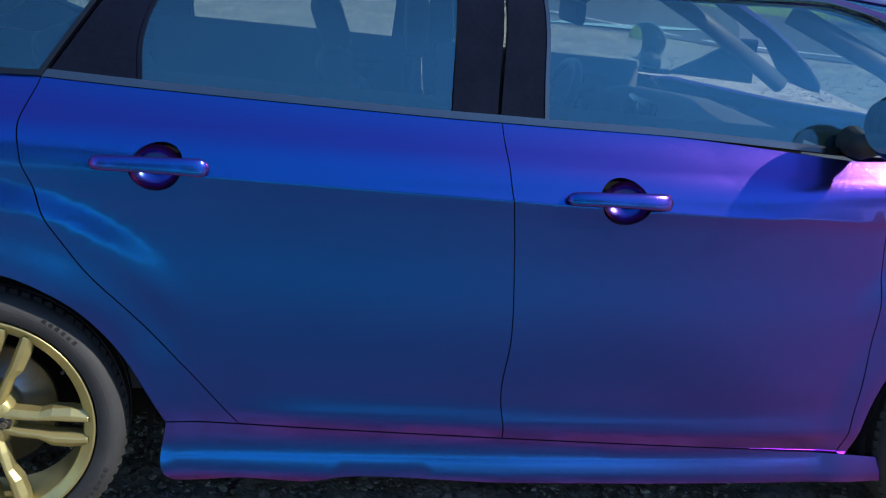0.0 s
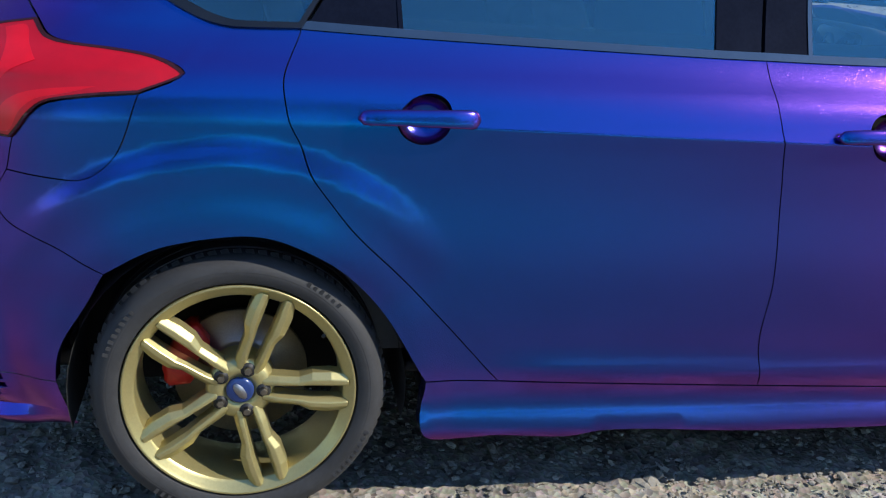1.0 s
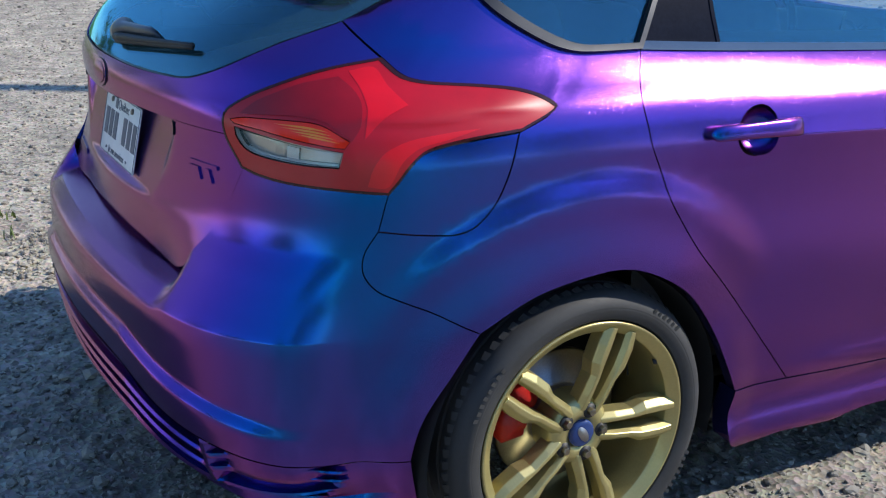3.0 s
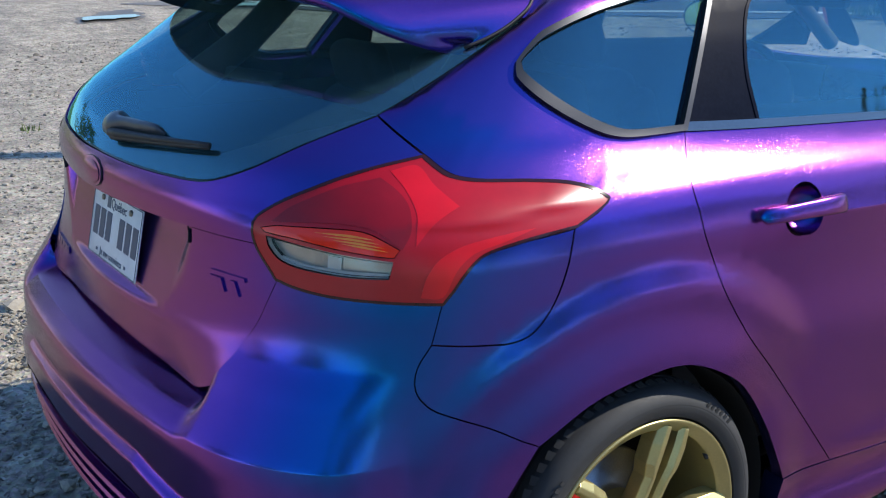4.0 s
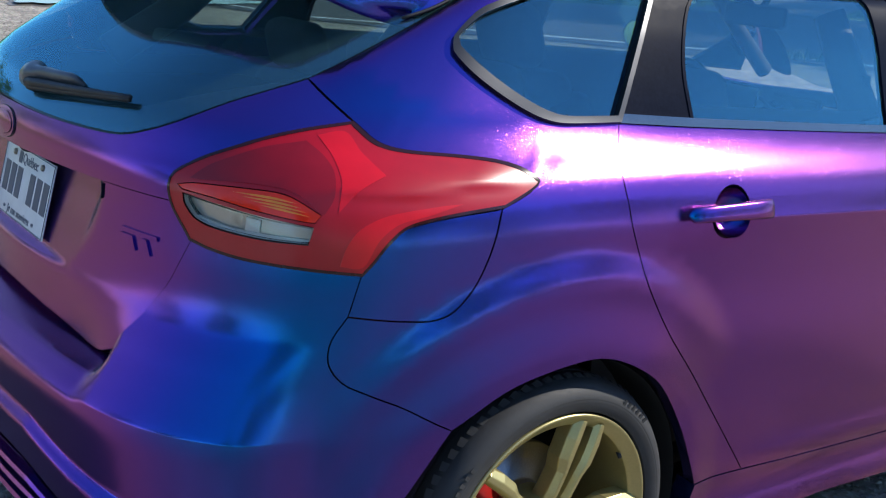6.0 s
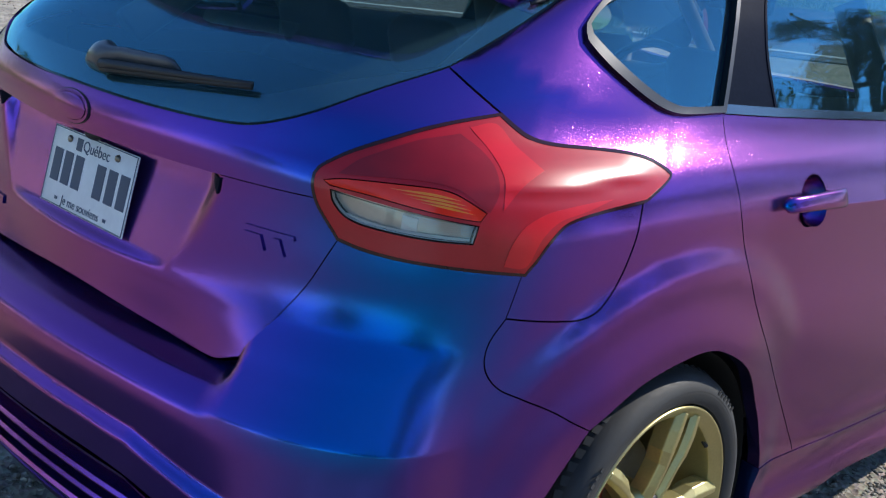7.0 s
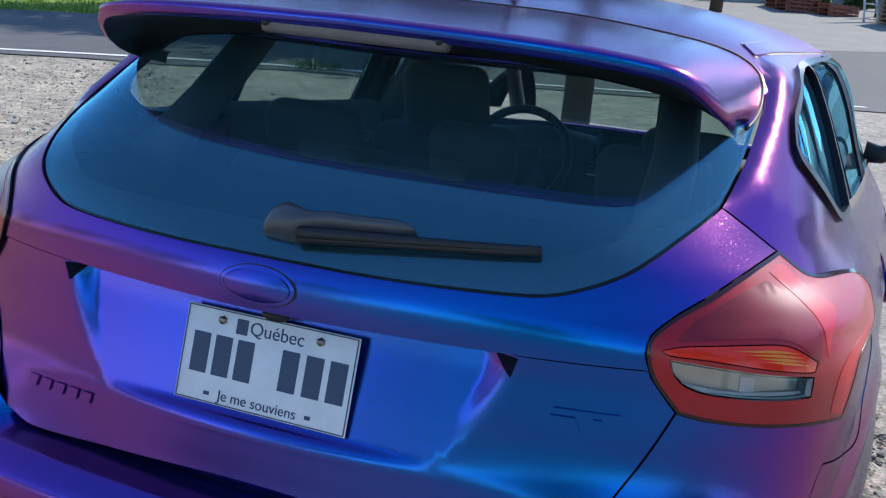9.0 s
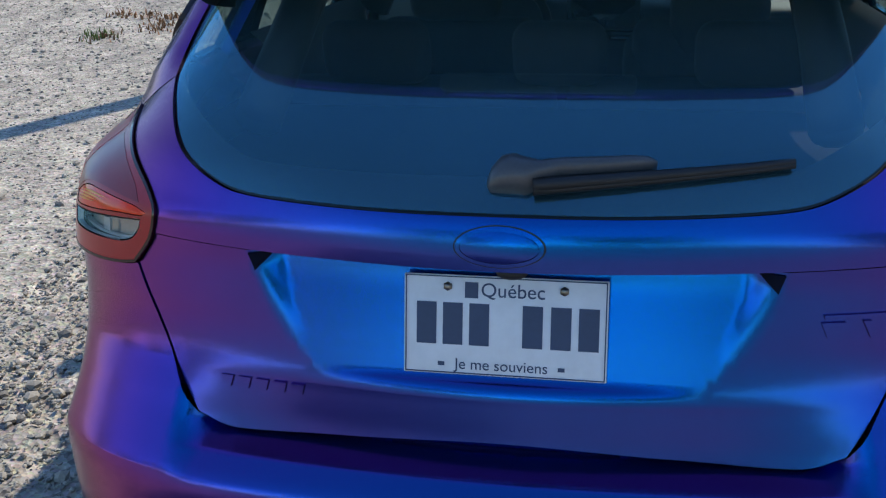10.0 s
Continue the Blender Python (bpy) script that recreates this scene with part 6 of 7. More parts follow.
def gable(bm, a, b, depth, z, rise, over=0.4):
    """A pitched roof, its ridge along the front."""
    p, q = along(a, b, -over / math.dist(a, b), over), along(a, b, 1 + over / math.dist(a, b), over)
    far = depth + 2 * over
    lo = [bm.verts.new((*c, z)) for c in (p, q, (q[0] + ROAD_OFF.x * far, q[1] + ROAD_OFF.y * far), (p[0] + ROAD_OFF.x * far, p[1] + ROAD_OFF.y * far))]
    mid = [bm.verts.new((c[0] + ROAD_OFF.x * far / 2, c[1] + ROAD_OFF.y * far / 2, z + rise)) for c in (p, q)]
    bm.faces.new((lo[0], lo[1], mid[1], mid[0]))
    bm.faces.new((lo[2], lo[3], mid[0], mid[1]))
    bm.faces.new((lo[1], lo[2], mid[1]))
    bm.faces.new((lo[3], lo[0], mid[0]))
    bm.faces.new(lo[::-1])
    bmesh.ops.recalc_face_normals(bm, faces=bm.faces)
    return bm


# white house with a concrete base
A, B = (18.6, 18.9), (22.15, 13.5)
Z = ground_height(*B)
white_house = thing("house", "white sided house on a grey concrete base", "house")
bm = slab(bmesh.new(), A, B, 9, Z - 0.9, Z + 0.36)
part("foundation", bm, CONCRETE, white_house, "grey concrete foundation", smooth=False)
bm = slab(bmesh.new(), along(A, B, 0, 0.06), along(A, B, 1.0, 0.06), 9.1, Z + 0.362, Z + 5.4)
part("wall", bm, SIDING, white_house, smooth=False)
clad(along(A, B, 0, 0.062), along(A, B, 1.0, 0.062), Z + 0.40, Z + 5.4, 0.12, SIDING, white_house)
part("roof", gable(bmesh.new(), A, B, 9, Z + 5.42, 2.4), SHINGLE, white_house, smooth=False)
bm = slab(bmesh.new(), along(A, B, 0.70, 0.02), along(A, B, 0.775, 0.02), 0.04, Z + 0.01, Z + 0.34)
win = part("window", bm, LINE_WHITE, white_house, "small white basement window", smooth=False)
for k in (0.705, 0.742):
    part("pane", slab(bmesh.new(), along(A, B, k, 0.028), along(A, B, k + 0.030, 0.028), 0.02, Z + 0.05, Z + 0.30), SHADE_GLASS, win, smooth=False)
# lattice skirt
lattice = thing("lattice_panel", "white wooden lattice panel under a porch", "lattice")
LA, LB = along(A, B, 0.18, 0.35), along(A, B, 0.52, 0.35)
zl = ground_height(*LB)
bm = bmesh.new()
for i in range(46):
    k = i / 45
    for sgn in (-1, 1):
        p, q = along(LA, LB, k, 0.01 * sgn), along(LA, LB, min(1, max(0, k + 0.14 * sgn)), 0.01 * sgn)
        tube([(*p, zl + 0.02), (*q, zl + 0.42)], 0.013, 4, bm)
part("laths", bm, SIDING, lattice, smooth=False)
for z in (0.0, 0.44):
    part("rail", slab(bmesh.new(), along(LA, LB, 0, 0.04), along(LA, LB, 1, 0.04), 0.05, zl + z, zl + z + 0.06), SIDING, lattice, smooth=False)
part("backing", slab(bmesh.new(), along(LA, LB, 0, -0.05), along(LA, LB, 1, -0.05), 0.1, zl - 0.1, zl + 0.5), BIN, lattice, smooth=False)
hx, hy = along(A, B, 0.50, 0.75)
bush("hedge", hx, hy, 2.0, 0.9, 1.9, 11, LEAF_DARK, "dark clipped hedge in front of a white house", n=60, turn=math.atan2(B[1] - A[1], B[0] - A[0]))
hx, hy = along(A, B, 0.63, 0.7)
bush("shrub", hx, hy, 0.8, 0.7, 1.3, 12, LEAF_LIGHT, "loose green shrub beside a house wall", n=26)
# white board fence
FA, FB = (24.6, 14.8), (25.5, 13.5)
zf = ground_height(*FB)
fence = thing("board_fence", "white upright board fence", "fence")
n = 13
board = None
for i in range(n):
    bm = slab(bmesh.new(), along(FA, FB, (i + 0.04) / n), along(FA, FB, (i + 0.96) / n), 0.022, zf - 0.05, zf + 1.85)
    part("board", bm, SIDING, fence, smooth=False)
for z in (0.3, 1.5):
    part("rail", slab(bmesh.new(), along(FA, FB, 0, -0.03), along(FA, FB, 1, -0.03), 0.04, zf + z, zf + z + 0.09), SIDING, fence, smooth=False)
bx, by = along(FA, FB, -0.12, 0.1)
bush("shrub", bx, by, 0.5, 0.5, 0.8, 13, LEAF, "small green shrub at the end of a fence", n=16)
# pale garage
GA, GB = (28.2, 15.6), (30.6, 11.9)
zg = ground_height(*GB)
garage = thing("garage", "pale blue-grey sided garage", "garage")
part("wall", slab(bmesh.new(), GA, GB, 7, zg - 1.0, zg + 3.0), BLUE_GREY, garage, smooth=False)
clad(GA, GB, zg - 0.1, zg + 3.0, 0.15, BLUE_GREY, garage)
part("roof", gable(bmesh.new(), GA, GB, 7, zg + 3.02, 1.6), SHINGLE, garage, smooth=False)
part("garage_door", slab(bmesh.new(), along(GA, GB, 0.45, 0.05), along(GA, GB, 0.95, 0.05), 0.06, zg - 0.2, zg + 2.2), PALE_STEEL, garage, "pale panelled garage door", smooth=False)
# grey-green house and white wall beyond the car's roof
HA, HB = (29.3, 11.0), (31.5, 7.8)
zh = ground_height(*HA)
green_house = thing("house", "low grey-green sided house with a white corner", "house")
part("wall", slab(bmesh.new(), HA, HB, 8, zh - 1.0, zh + 3.2), GREEN_GREY, green_house, smooth=False)
clad(HA, HB, zh - 0.1, zh + 3.2, 0.13, GREEN_GREY, green_house)
part("foundation", slab(bmesh.new(), along(HA, HB, 0, 0.05), along(HA, HB, 1, 0.05), 0.2, zh - 0.4, zh + 0.35), DARK_WOOD, green_house, smooth=False)
part("corner_board", slab(bmesh.new(), along(HA, HB, 0.90, 0.04), along(HA, HB, 1.01, 0.04), 0.1, zh - 0.2, zh + 3.2), SIDING, green_house, smooth=False)
part("roof", gable(bmesh.new(), HA, HB, 8, zh + 3.22, 1.8), SHINGLE, green_house, smooth=False)
WA, WB = (31.6, 6.6), (32.8, 4.5)
shed = thing("shed", "low white painted shed", "shed")
zs_ = ground_height(*WA)
part("wall", slab(bmesh.new(), WA, WB, 4, zs_ - 0.6, zs_ + 2.3), SIDING, shed, smooth=False)
clad(WA, WB, zs_ - 0.2, zs_ + 2.3, 0.15, SIDING, shed)
part("roof", gable(bmesh.new(), WA, WB, 4, zs_ + 2.32, 0.9, 0.2), SHINGLE, shed, smooth=False)


def pole(x, y, h, r, label):
    t = thing("utility_pole", label, "pole")
    z = ground_height(x, y)
    part("shaft", tube([(x, y, z - 0.2), (x + 0.02, y, z + h * 0.5), (x + 0.05, y, z + h)], [r, r * 0.88, r * 0.7], 14), DARK_WOOD, t)
    bm = bmesh.new()
    block(bm, (0.10, 2.2, 0.12), (x + 0.05, y, z + h - 0.6), bevel=0.01)
    part("cross_arm", bm, DARK_WOOD, t)
    return t


pole(27.7, 3.55, 9.5, 0.17, "dark wooden utility pole beside a yard")
# Second pole is added, hidden by the roof, to throw a shadow band.
pole(7.9, 1.8, 9.0, 0.14, "wooden utility pole added out of view for its shadow")

# panel wall of the yard
PA, PB = (31.1, 4.1), (33.9, -0.2)
yard_wall = thing("panel_wall", "pale concrete panel wall with posts", "wall")
zp = ground_height(*PA)
for i in range(5):
    p, q = along(PA, PB, i / 5 + 0.012), along(PA, PB, (i + 1) / 5 - 0.012)
    part("wall_panel", slab(bmesh.new(), p, q, 0.08, zp - 0.5, zp + 0.62), CONCRETE, yard_wall, smooth=False)
for i in range(6):
    p, q = along(PA, PB, i / 5 - 0.010, 0.03), along(PA, PB, i / 5 + 0.010, 0.03)
    part("post", slab(bmesh.new(), p, q, 0.12, zp - 0.5, zp + 0.68), CONCRETE, yard_wall, smooth=False)
for k, sd in ((0.42, 21), (0.60, 22), (0.86, 23)):
    bx, by = along(PA, PB, k, 0.35)
    bush("shrub", bx, by, 1.0, 0.6, 0.85, sd, LEAF, "green shrub against a concrete panel wall", n=22)
for k, back, sd, mat, h in ((0.05, 4, 24, LEAF_DARK, 3.0), (0.22, 4, 25, LEAF_DARK, 3.0), (0.45, 4, 26, LEAF_LIGHT, 2.6), (0.62, 5, 27, LEAF_DARK, 2.2)):
    bx, by = along(PA, PB, k, -back)
    bush("tall_bush", bx, by, 1.9, 1.5, h, sd, mat, "tall dense bush behind a concrete wall", n=40)
# grey roofed house behind the wall
QA, QB = (39.5, 3.2), (42.5, -1.3)
zq = ground_height(*QA)
back_house = thing("house", "far grey house with a low grey roof", "house")
part("wall", slab(bmesh.new(), QA, QB, 6, zq - 1, zq + 0.9), CONCRETE, back_house, smooth=False)
part("roof", gable(bmesh.new(), QA, QB, 6, zq + 0.92, 2.2), SHINGLE, back_house, smooth=False)


def ladder(x, y, h, label):
    t = thing("ladder", label, "ladder")
    z = ground_height(x, y)
    w = Vector((ROAD_WAY.x, ROAD_WAY.y, 0)) * 0.20
    for s in (-1, 1):
        part("rail", tube([(x + w.x * s, y + w.y * s, z), (x + w.x * s * 0.8 + 0.35, y + w.y * s * 0.8 + 0.2, z + h)], 0.03, 8), PALE_STEEL, t)
    for i in range(7):
        k = (i + 0.5) / 7
        part("rung", tube([(x - w.x + 0.35 * k, y - w.y + 0.2 * k, z + h * k), (x + w.x + 0.35 * k, y + w.y + 0.2 * k, z + h * k)], 0.016, 6), PALE_STEEL, t)


ladder(29.2, -0.25, 1.35, "grey aluminium step ladder standing in a yard")


def pallet_stack(x, y, count, w, mat, label, turn):
    t = thing("pallet_stack", label, "pallets")
    z = ground_height(x, y) - 0.03
    m = Matrix.Translation((x, y, z)) @ Matrix.Rotation(turn, 4, "Z")
    for i in range(count):
        for k in range(5):
            bm = bmesh.new()
            block(bm, (0.12, w, 0.022), (-0.45 + 0.225 * k, 0, 0.07 + 0.11 * i), bevel=0.004)
            bm.transform(m)
            part("plank", bm, mat, t, smooth=False)
        for k in (-1, 0, 1):
            bm = bmesh.new()
            block(bm, (1.0, 0.09, 0.075), (0, k * w * 0.44, 0.02 + 0.11 * i), bevel=0.004)
            bm.transform(m)
            part("bearer", bm, mat, t, smooth=False)


pallet_stack(29.0, -1.15, 8, 1.1, CRATE, "brown wooden pallets in a stack", -0.9)
pallet_stack(30.6, 1.9, 4, 1.4, BRICK, "reddish stacked timber and bricks", -1.0)
pallet_stack(30.4, 0.8, 3, 1.0, BRICK, "low reddish timber stack", -0.8)
# black frame rack
rack = thing("steel_rack", "black steel frame rack behind pallets", "rack")
rx, ry = 30.6, -1.2
rz = ground_height(rx, ry)
for s in (-0.6, 0.6):
    for d in (0, 0.7):
        part("post", tube([(rx + ROAD_WAY.x * s + ROAD_OFF.x * d, ry + ROAD_WAY.y * s + ROAD_OFF.y * d, rz - 0.1), (rx + ROAD_WAY.x * s + ROAD_OFF.x * d, ry + ROAD_WAY.y * s + ROAD_OFF.y * d, rz + 1.15)], 0.03, 6), BLACK, rack)
for d in (0, 0.7):
    for z in (0.75, 1.13):
        part("beam", tube([(rx - ROAD_WAY.x * 0.6 + ROAD_OFF.x * d, ry - ROAD_WAY.y * 0.6 + ROAD_OFF.y * d, rz + z), (rx + ROAD_WAY.x * 0.6 + ROAD_OFF.x * d, ry + ROAD_WAY.y * 0.6 + ROAD_OFF.y * d, rz + z)], 0.028, 6), BLACK, rack)
# workshop with pale columns
VA, VB = (37.0, -1.6), (41.5, -8.5)
zv = ground_height(*VA)
shop = thing("workshop", "pale blue-grey workshop with columns and dark bays", "building")
part("wall", slab(bmesh.new(), VA, VB, 8, zv - 1, zv + 2.2), BLUE_GREY, shop, smooth=False)
part("roof", slab(bmesh.new(), along(VA, VB, -0.03, 0.3), along(VA, VB, 1.03, 0.3), 8.6, zv + 2.2, zv + 2.45), SHINGLE, shop, smooth=False)
for k in (0.08, 0.22, 0.36, 0.50, 0.7, 0.9):
    part("column", slab(bmesh.new(), along(VA, VB, k, 0.35), along(VA, VB, k + 0.035, 0.35), 0.3, zv - 1, zv + 2.2), PALE_STEEL, shop, smooth=False)
    part("bay", slab(bmesh.new(), along(VA, VB, k + 0.05, 0.03), along(VA, VB, k + 0.12, 0.03), 0.1, zv - 1, zv + 1.9), SHADE_GLASS, shop, smooth=False)


def vehicle_body(bm, length, width, sections):
    """A body lofted along x from (x, half width, low, high, shoulder) sections."""
    rings = []
    for x, w, lo, hi, tuck in sections:
        ring = [(x, -w, lo + 0.05), (x, -w * 1.0, lo + (hi - lo) * 0.55), (x, -w * (1 - tuck), hi - 0.05), (x, -w * (1 - tuck) * 0.9, hi), (x, w * (1 - tuck) * 0.9, hi), (x, w * (1 - tuck), hi - 0.05), (x, w, lo + (hi - lo) * 0.55), (x, w, lo + 0.05), (x, w * 0.9, lo), (x, -w * 0.9, lo)]
        rings.append([bm.verts.new(p) for p in ring])
    for a, b in zip(rings, rings[1:]):
        for i in range(len(a)):
            j = (i + 1) % len(a)
            bm.faces.new((a[i], a[j], b[j], b[i]))
    bm.faces.new(rings[0])
    bm.faces.new(rings[-1][::-1])
    bmesh.ops.recalc_face_normals(bm, faces=bm.faces)
    return bm


def road_wheel(parent, x, y, r, m):
    bm = lathe([(r * 0.62, -0.10), (r * 0.92, -0.11), (r, -0.08), (r, 0.08), (r * 0.92, 0.11), (r * 0.62, 0.10)], 28)
    bm.transform(m @ Matrix.Translation((x, y, r)))
    w = part("wheel", bm, RUBBER, parent)
    bm = lathe([(0.01, -0.07), (r * 0.25, -0.085), (r * 0.5, -0.06), (r * 0.63, -0.095), (r * 0.63, 0.095), (r * 0.5, 0.06), (0.01, 0.07)], 24)
    bm.transform(m @ Matrix.Translation((x, y, r)))
    part("rim", bm, STEEL, w)


def pickup(x, y, turn):
    """A crew-cab pickup seen from behind."""
    t = thing("pickup_truck", "white crew-cab pickup with a ladder rack, parked", "truck")
    m = Matrix.Translation((x, y, ground_height(x, y))) @ Matrix.Rotation(turn, 4, "Z")

    def add(name, bm, mat, parent=t, smooth=False):
        bm.transform(m)
        return part(name, bm, mat, parent, smooth=smooth)

    add("bed", vehicle_body(bmesh.new(), 2, 0.98, [(-2.9, 0.97, 0.55, 1.32, 0.02), (-0.9, 0.98, 0.55, 1.34, 0.02)]), WHITE_PAINT)
    add("cab", vehicle_body(bmesh.new(), 2, 0.98, [(-0.88, 0.97, 0.50, 1.30, 0.02), (-0.80, 0.97, 0.50, 1.92, 0.18), (1.0, 0.97, 0.50, 1.93, 0.18), (1.75, 0.97, 0.5, 1.28, 0.05)]), WHITE_PAINT)
    add("bonnet", vehicle_body(bmesh.new(), 2, 0.98, [(1.76, 0.97, 0.5, 1.27, 0.05), (2.9, 0.95, 0.5, 1.15, 0.06)]), WHITE_PAINT)
    bm = bmesh.new()
    block(bm, (0.03, 1.5, 0.56), (-2.915, 0, 0.98), bevel=0.012)
    gate_ = add("tailgate", bm, WHITE_PAINT)
    bm = bmesh.new()
    block(bm, (0.02, 0.26, 0.07), (-2.935, 0, 1.17), bevel=0.006)
    add("handle", bm, BLACK, gate_)
    bm = bmesh.new()
    block(bm, (0.16, 1.96, 0.20), (-2.98, 0, 0.58), bevel=0.03)
    add("rear_bumper", bm, STEEL)
    for s in (-1, 1):
        bm = bmesh.new()
        block(bm, (0.10, 0.15, 0.42), (-2.89, 0.90 * s, 1.06), bevel=0.015)
        add("tail_lamp", bm, LENS_RED)
        for px in (-1.9, 2.0):
            road_wheel(t, px, 0.88 * s, 0.40, m)
        for x0, x1 in ((-0.65, 0.1), (0.2, 0.95)):
            bm = bmesh.new()
            block(bm, (x1 - x0, 0.02, 0.42), ((x0 + x1) / 2, 0.905 * s, 1.55), Matrix.Rotation(radians(16 * s), 4, "X"), bevel=0.008)
            add("side_window", bm, SHADE_GLASS)
        bm = bmesh.new()
        block(bm, (0.14, 0.24, 0.20), (1.0, 1.10 * s, 1.35), bevel=0.03)
        add("wing_mirror", bm, BLACK)
        for px in (-2.7, -0.95):
            add("rack_post", tube([(px, 0.9 * s, 1.30), (px, 0.86 * s, 2.1)], 0.03, 6), PALE_STEEL)
        add("rack_rail", tube([(-2.8, 0.86 * s, 2.1), (1.2, 0.86 * s, 2.1)], 0.03, 6), PALE_STEEL)
    bm = bmesh.new()
    block(bm, (0.03, 1.35, 0.40), (-0.87, 0, 1.58), Matrix.Rotation(radians(7), 4, "Y"), bevel=0.01)
    add("rear_window", bm, SHADE_GLASS)


pickup(33.6, -4.35, 0.06)


def van(x, y, turn):
    t = thing("van", "white panel van with two dark rear windows", "van")
    m = Matrix.Translation((x, y, ground_height(x, y))) @ Matrix.Rotation(turn, 4, "Z")
    bm = vehicle_body(bmesh.new(), 2, 0.9, [(-2.2, 0.88, 0.35, 1.86, 0.10), (-2.1, 0.92, 0.32, 1.95, 0.10), (1.0, 0.92, 0.32, 1.95, 0.10), (1.8, 0.9, 0.32, 1.25, 0.05), (2.5, 0.85, 0.32, 1.0, 0.05)])
    bm.transform(m)
    part("body", bm, WHITE_PAINT, t, smooth=False)
    for s in (-1, 1):
        bm = bmesh.new()
        block(bm, (0.03, 0.55, 0.62), (-2.20, 0.37 * s, 1.38), bevel=0.06, segments=3)
        bm.transform(m)
        part("rear_window", bm, SHADE_GLASS, t, smooth=False)
        bm = bmesh.new()
        block(bm, (0.05, 0.10, 0.5), (-2.19, 0.82 * s, 0.95), bevel=0.02)
        bm.transform(m)
        part("tail_lamp", bm, LENS_RED, t, smooth=False)
        for px in (-1.4, 1.5):
            road_wheel(t, px, 0.80 * s, 0.33, m)


van(35.6, -2.3, 0.05)
for k, (bx, by, w, h) in enumerate(((31.9, -2.75, 0.7, 0.55), (32.0, -3.2, 0.5, 0.7))):
    bz = ground_height(bx, by)
    bm = bmesh.new()
    block(bm, (0.6, w, h), (bx, by, bz + h / 2 - 0.03), Matrix.Rotation(0.4 + k, 4, "Z"), bevel=0.06, segments=3)
    crate = thing("covered_bundle", "goods under a crumpled blue tarpaulin", "bundle")
    part("cover", bm, TARP, crate, smooth=False)
    bm = bmesh.new()
    block(bm, (0.9, w + 0.2, 0.1), (bx, by, bz + 0.0), Matrix.Rotation(0.4 + k, 4, "Z"), bevel=0.01)
    part("pallet", bm, CRATE, crate, smooth=False)


# wheelie bin
def wheelie_bin(x, y, turn):
    t = thing("wheelie_bin", "dark grey wheeled rubbish bin with its lid shut", "bin")
    m = Matrix.Translation((x, y, ground_height(x, y))) @ Matrix.Rotation(turn, 4, "Z")
    bm = bmesh.new()
    lo = [bm.verts.new((a * 0.22, b * 0.22, 0.06)) for a, b in ((-1, -1), (1, -1), (1, 1), (-1, 1))]
    hi = [bm.verts.new((a * 0.28, b * 0.29, 0.93)) for a, b in ((-1, -1), (1, -1), (1, 1), (-1, 1))]
    for i in range(4):
        bm.faces.new((lo[i], lo[(i + 1) % 4], hi[(i + 1) % 4], hi[i]))
    bm.faces.new(lo[::-1])
    bm.faces.new(hi)
    bmesh.ops.bevel(bm, geom=list(bm.edges), offset=0.03, segments=3, affect="EDGES")
    bm.transform(m)
    part("body", bm, BIN, t)
    bm = bmesh.new()
    block(bm, (0.64, 0.62, 0.06), (0.02, 0, 0.975), Matrix.Rotation(radians(5), 4, "Y"), bevel=0.02, segments=3)
    bm.transform(m)
    part("lid", bm, BIN, t)
    bm = tube([(0.33, -0.24, 0.95), (0.36, 0, 0.95), (0.33, 0.24, 0.95)], 0.016, 8)
    bm.transform(m)
    part("handle", bm, BIN, t)
    for s in (-1, 1):
        bm = lathe([(0.01, -0.02), (0.09, -0.025), (0.10, 0.0), (0.09, 0.025), (0.01, 0.02)], 20)
        bm.transform(m @ Matrix.Translation((0.24, 0.26 * s, 0.10)))
        part("wheel", bm, RUBBER, t)


wheelie_bin(25.9, 11.0, 0.6)


# fire hydrant on the grass
def hydrant(x, y):
    t = thing("fire_hydrant", "red fire hydrant standing on rough grass", "hydrant")
    z = ground_height(x, y)
    up = Matrix.Translation((x, y, z)) @ Matrix.Rotation(radians(90), 4, "X")
    bm = lathe([(0.01, -0.05), (0.15, -0.05), (0.15, 0.06), (0.105, 0.08), (0.10, 0.55), (0.125, 0.57), (0.125, 0.61), (0.11, 0.63), (0.10, 0.69), (0.06, 0.76), (0.01, 0.77)], 28)
    bm.transform(up)
    part("barrel", bm, HYDRANT_RED, t)
    for a in (0, 180, 270):
        bm = lathe([(0.055, 0.0), (0.06, 0.15), (0.075, 0.155), (0.075, 0.20), (0.02, 0.21)], 16)
        bm.transform(Matrix.Translation((x, y, z + 0.45)) @ Matrix.Rotation(radians(a + 20), 4, "Z"))
        part("outlet", bm, SIDING if a != 270 else HYDRANT_RED, t, "pale outlet cap" if a != 270 else "")
    bm = bmesh.new()
    bmesh.ops.create_cone(bm, segments=5, radius1=0.03, radius2=0.025, depth=0.07, cap_ends=True, matrix=Matrix.Translation((x, y, z + 0.79)))
    part("top_nut", bm, HYDRANT_RED, t)


hydrant(3.95, 17.9)

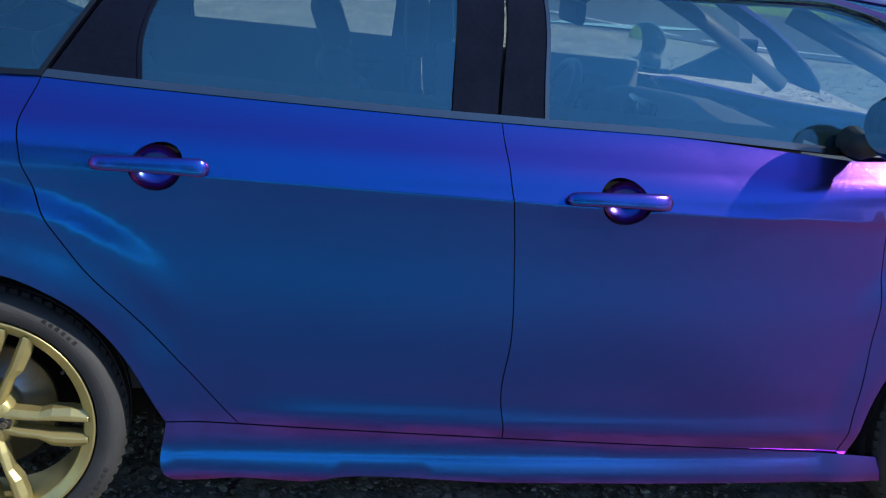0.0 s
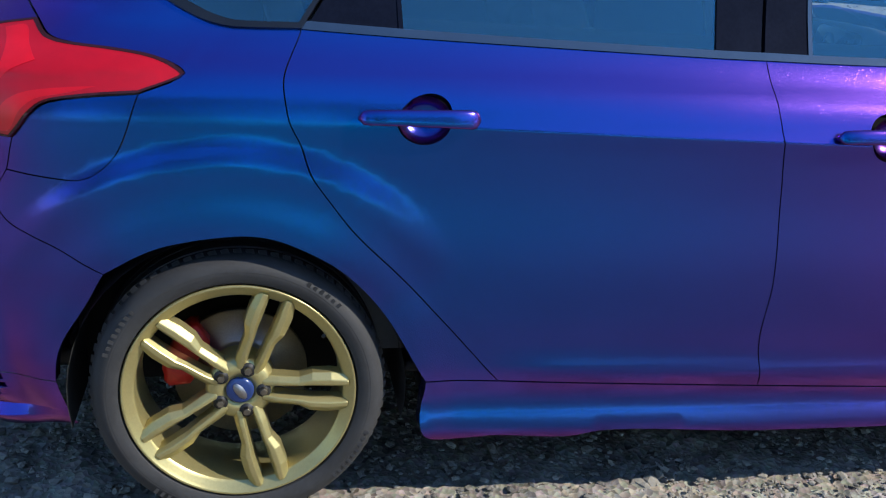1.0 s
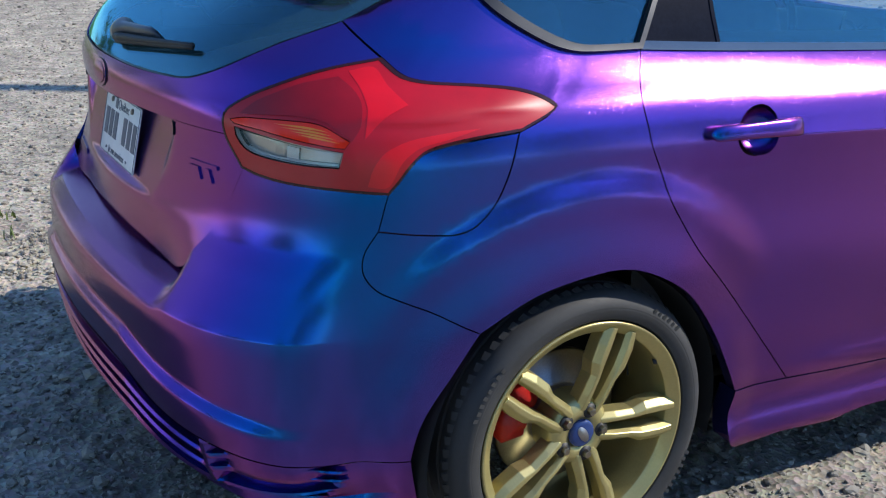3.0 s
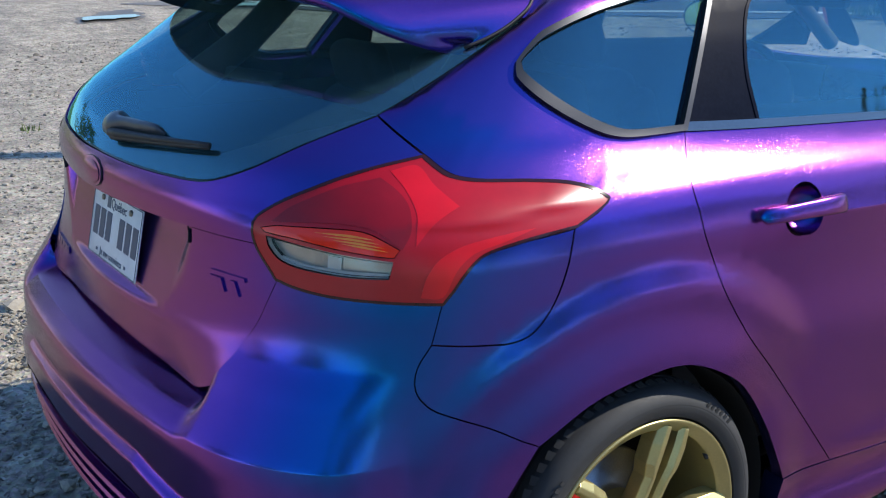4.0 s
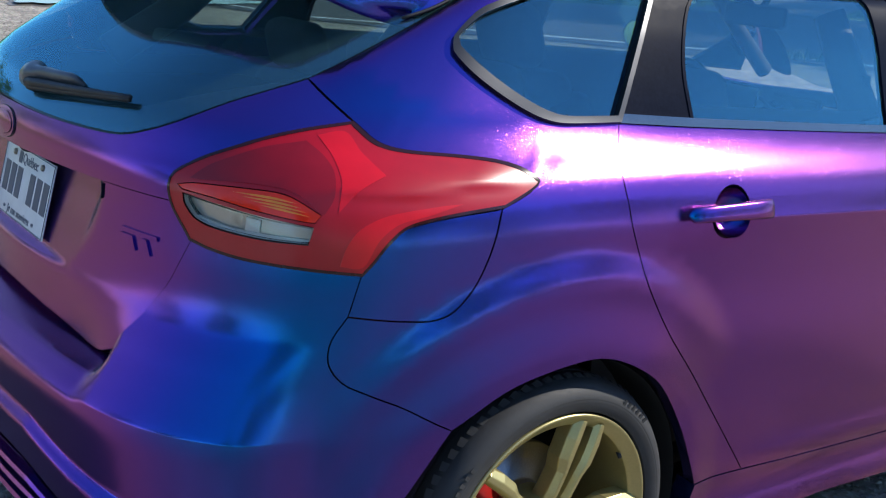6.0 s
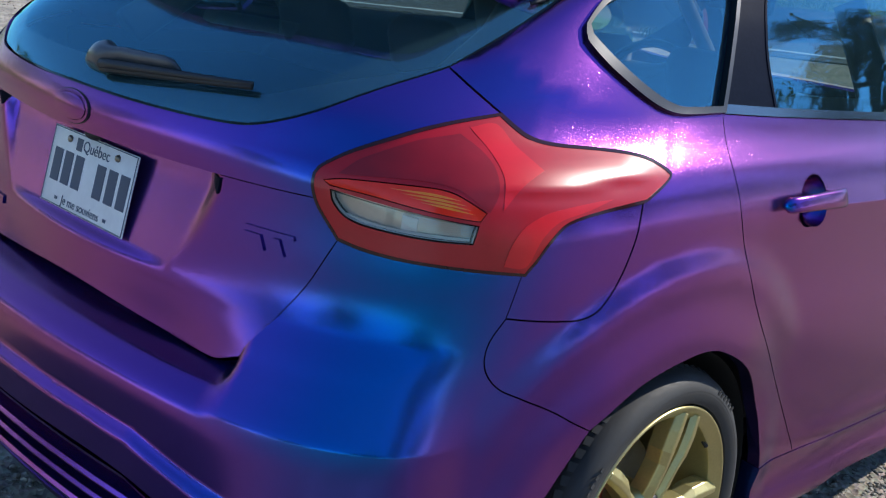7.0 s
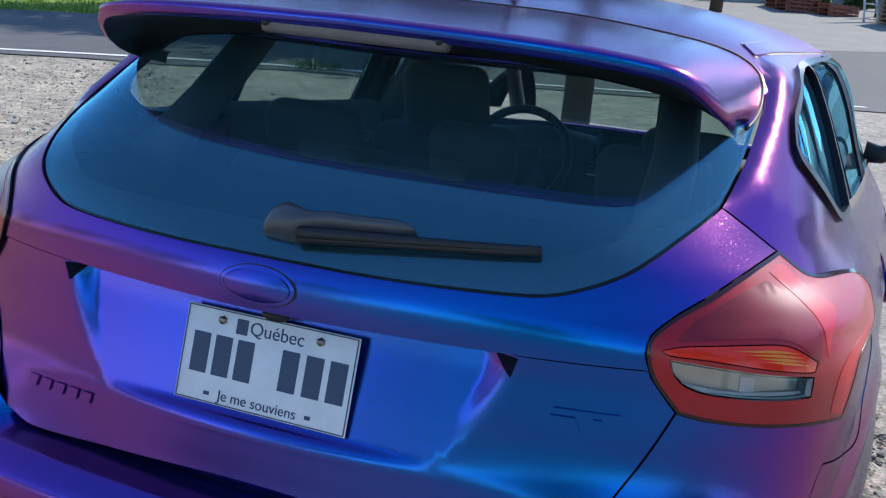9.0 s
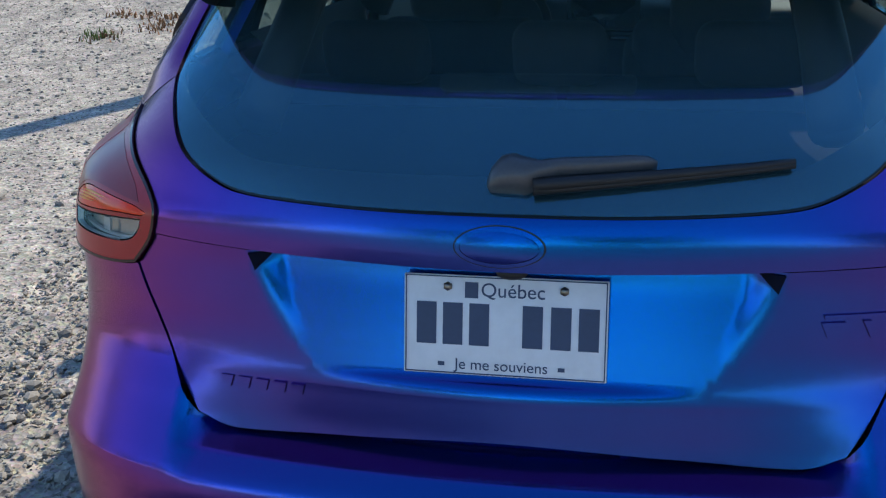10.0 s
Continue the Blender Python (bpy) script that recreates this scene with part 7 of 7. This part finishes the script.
# trees
tree(20.75, 9.45, 10.0, 0.30, 3.2, 3.6, 5, "broad leafy tree shading the road from a lawn", leaves=80)
# Added tree: its crown, out of view, only throws shade on the road.
tree(18.7, 5.5, 7.6, 0.17, 3.1, 3.4, 6, "leafy tree added beyond the road to shade it", leaves=90)
tree(30.3, -11.2, 15.0, 0.24, 3.4, 1.5, 7, "tall narrow dark tree behind the yard", mat=LEAF_DARK, leaves=90, slim=0.8)
# Unseen trees, added as dark green for the paint and glass to mirror.
for k, (tx, ty, th) in enumerate(((-3.5, -17, 11), (4.0, -19, 12), (-12, -15, 12), (-20, -4, 11), (-22, 8, 12), (-18, 20, 11), (12, -22, 11), (20, -20, 11), (27, -17, 11), (-6, 34, 10), (-14, 27, 11))):
    tree(tx, ty, th, 0.24, 4.2, 2.0, 30 + k, "leafy green tree added out of view round the lot", leaves=36)

# puddles
for k, (px, py, rx, ry, a) in enumerate(((3.3, 12.3, 0.62, 0.28, 0.85), (6.3, 13.9, 1.9, 0.7, 0.3))):
    for name, grow, lift, mat in (("wet_gravel", 1.2, 0.006, MUD), ("puddle", 1.0, 0.011, WATER)):
        bm = bmesh.new()
        ring = []
        for i in range(60):
            t = 2 * math.pi * i / 60
            w = grow * (1 + 0.16 * math.sin(3 * t + k) + 0.10 * math.sin(7 * t + 2 * k) + 0.05 * math.sin(13 * t))
            x, y = px + w * (rx * math.cos(t) * math.cos(a) - ry * math.sin(t) * math.sin(a)), py + w * (rx * math.cos(t) * math.sin(a) + ry * math.sin(t) * math.cos(a))
            ring.append(bm.verts.new((x, y, ground_height(px, py) + lift + (0 if name == "puddle" else ground_height(x, y) - ground_height(px, py)))))
        bm.faces.new(ring)
        o = part(name, bm, mat, smooth=False)
        tagged(o, "shallow puddle mirroring the sky" if name == "puddle" else "dark wet gravel round a puddle", "puddle", kind="structure")


def blades(name, places, per, spread, height, mat, seed, label, width=0.005, kind="stuff", category="grass"):
    """Tufts of thin bent blades, as one mesh."""
    rng = np.random.default_rng(seed)
    verts, faces = [], []
    for x, y in places:
        for _ in range(per):
            px, py = x + rng.normal(0, spread), y + rng.normal(0, spread)
            z = ground_height(px, py)
            a, h = rng.uniform(0, 2 * math.pi), height * rng.uniform(0.4, 1.25)
            lean = h * rng.uniform(0.1, 0.9)
            c, s = math.cos(a), math.sin(a)
            w = width * rng.uniform(0.6, 1.4)
            i = len(verts)
            verts += [(px - s * w, py + c * w, z), (px + s * w, py - c * w, z), (px + c * lean * 0.35 + s * w * 0.8, py + s * lean * 0.35 - c * w * 0.8, z + h * 0.6), (px + c * lean * 0.35 - s * w * 0.8, py + s * lean * 0.35 + c * w * 0.8, z + h * 0.6), (px + c * lean, py + s * lean, z + h)]
            faces += [(i, i + 1, i + 2, i + 3), (i + 3, i + 2, i + 4)]
    me = bpy.data.meshes.new(name)
    me.from_pydata(verts, [], faces)
    me.materials.append(mat)
    return tagged(new(name, me), label, category, kind=kind)


rng = random.Random(8)
verge_line = spline([(*p, 0) for p in EDGE], 0.10)
places = [(p[0] - 0.5 * d + rng.gauss(0, 0.1), p[1] + 0.6 * d + rng.gauss(0, 0.1)) for p in verge_line if -3 < p[0] < 9 for d in (0.0, 0.12, 0.3, 0.6, 1.0, 1.6, 2.4, 3.4, 4.6)]
blades("verge_grass", places, 14, 0.09, 0.14, BLADE, 9, "long green grass blades along the gravel edge")
places = [(n_, s_) for n_, s_ in (by_road(rng.uniform(-8, 7.5), 6.4 + rng.uniform(0, 1) ** 1.5 * 9) for _ in range(2600)) if not -1.7 < by_road_run(n_, s_)[0] - 0.30 * (by_road_run(n_, s_)[1] - 6.3) < 1.4]
blades("lawn_grass", places, 10, 0.12, 0.08, BLADE, 10, "short green lawn blades across the road", width=0.008)
# weeds in the gravel
blades("weed_tuft", [(6.68, 4.72), (6.75, 4.65), (7.71, 4.05), (7.85, 4.1), (7.6, 3.95), (7.05, 3.95)], 30, 0.09, 0.06, LEAF_LIGHT, 14, "small green weeds growing through the gravel", width=0.007, category="weeds")
blades("roadside_weeds", [(10.9, 6.15), (11.05, 6.0), (10.75, 6.3)], 60, 0.12, 0.12, LEAF_LIGHT, 17, "green weeds at the road edge", width=0.007, category="weeds")
blades("dry_weeds", [(7.57, 4.89), (7.6, 4.6), (7.5, 4.4), (7.2, 4.32), (7.01, 4.3), (7.55, 4.25), (6.66, 4.6)], 34, 0.08, 0.05, DRY, 15, "dry brown weeds lying on the gravel", width=0.009, category="weeds")
blades("weed_tuft", [(-0.6, 3.9), (-0.8, 2.1), (-0.95, -0.3), (-0.75, 2.4), (0.6, 6.2), (1.9, 8.0)], 22, 0.035, 0.05, LEAF_LIGHT, 16, "small weeds in the gravel beside the car", category="weeds")
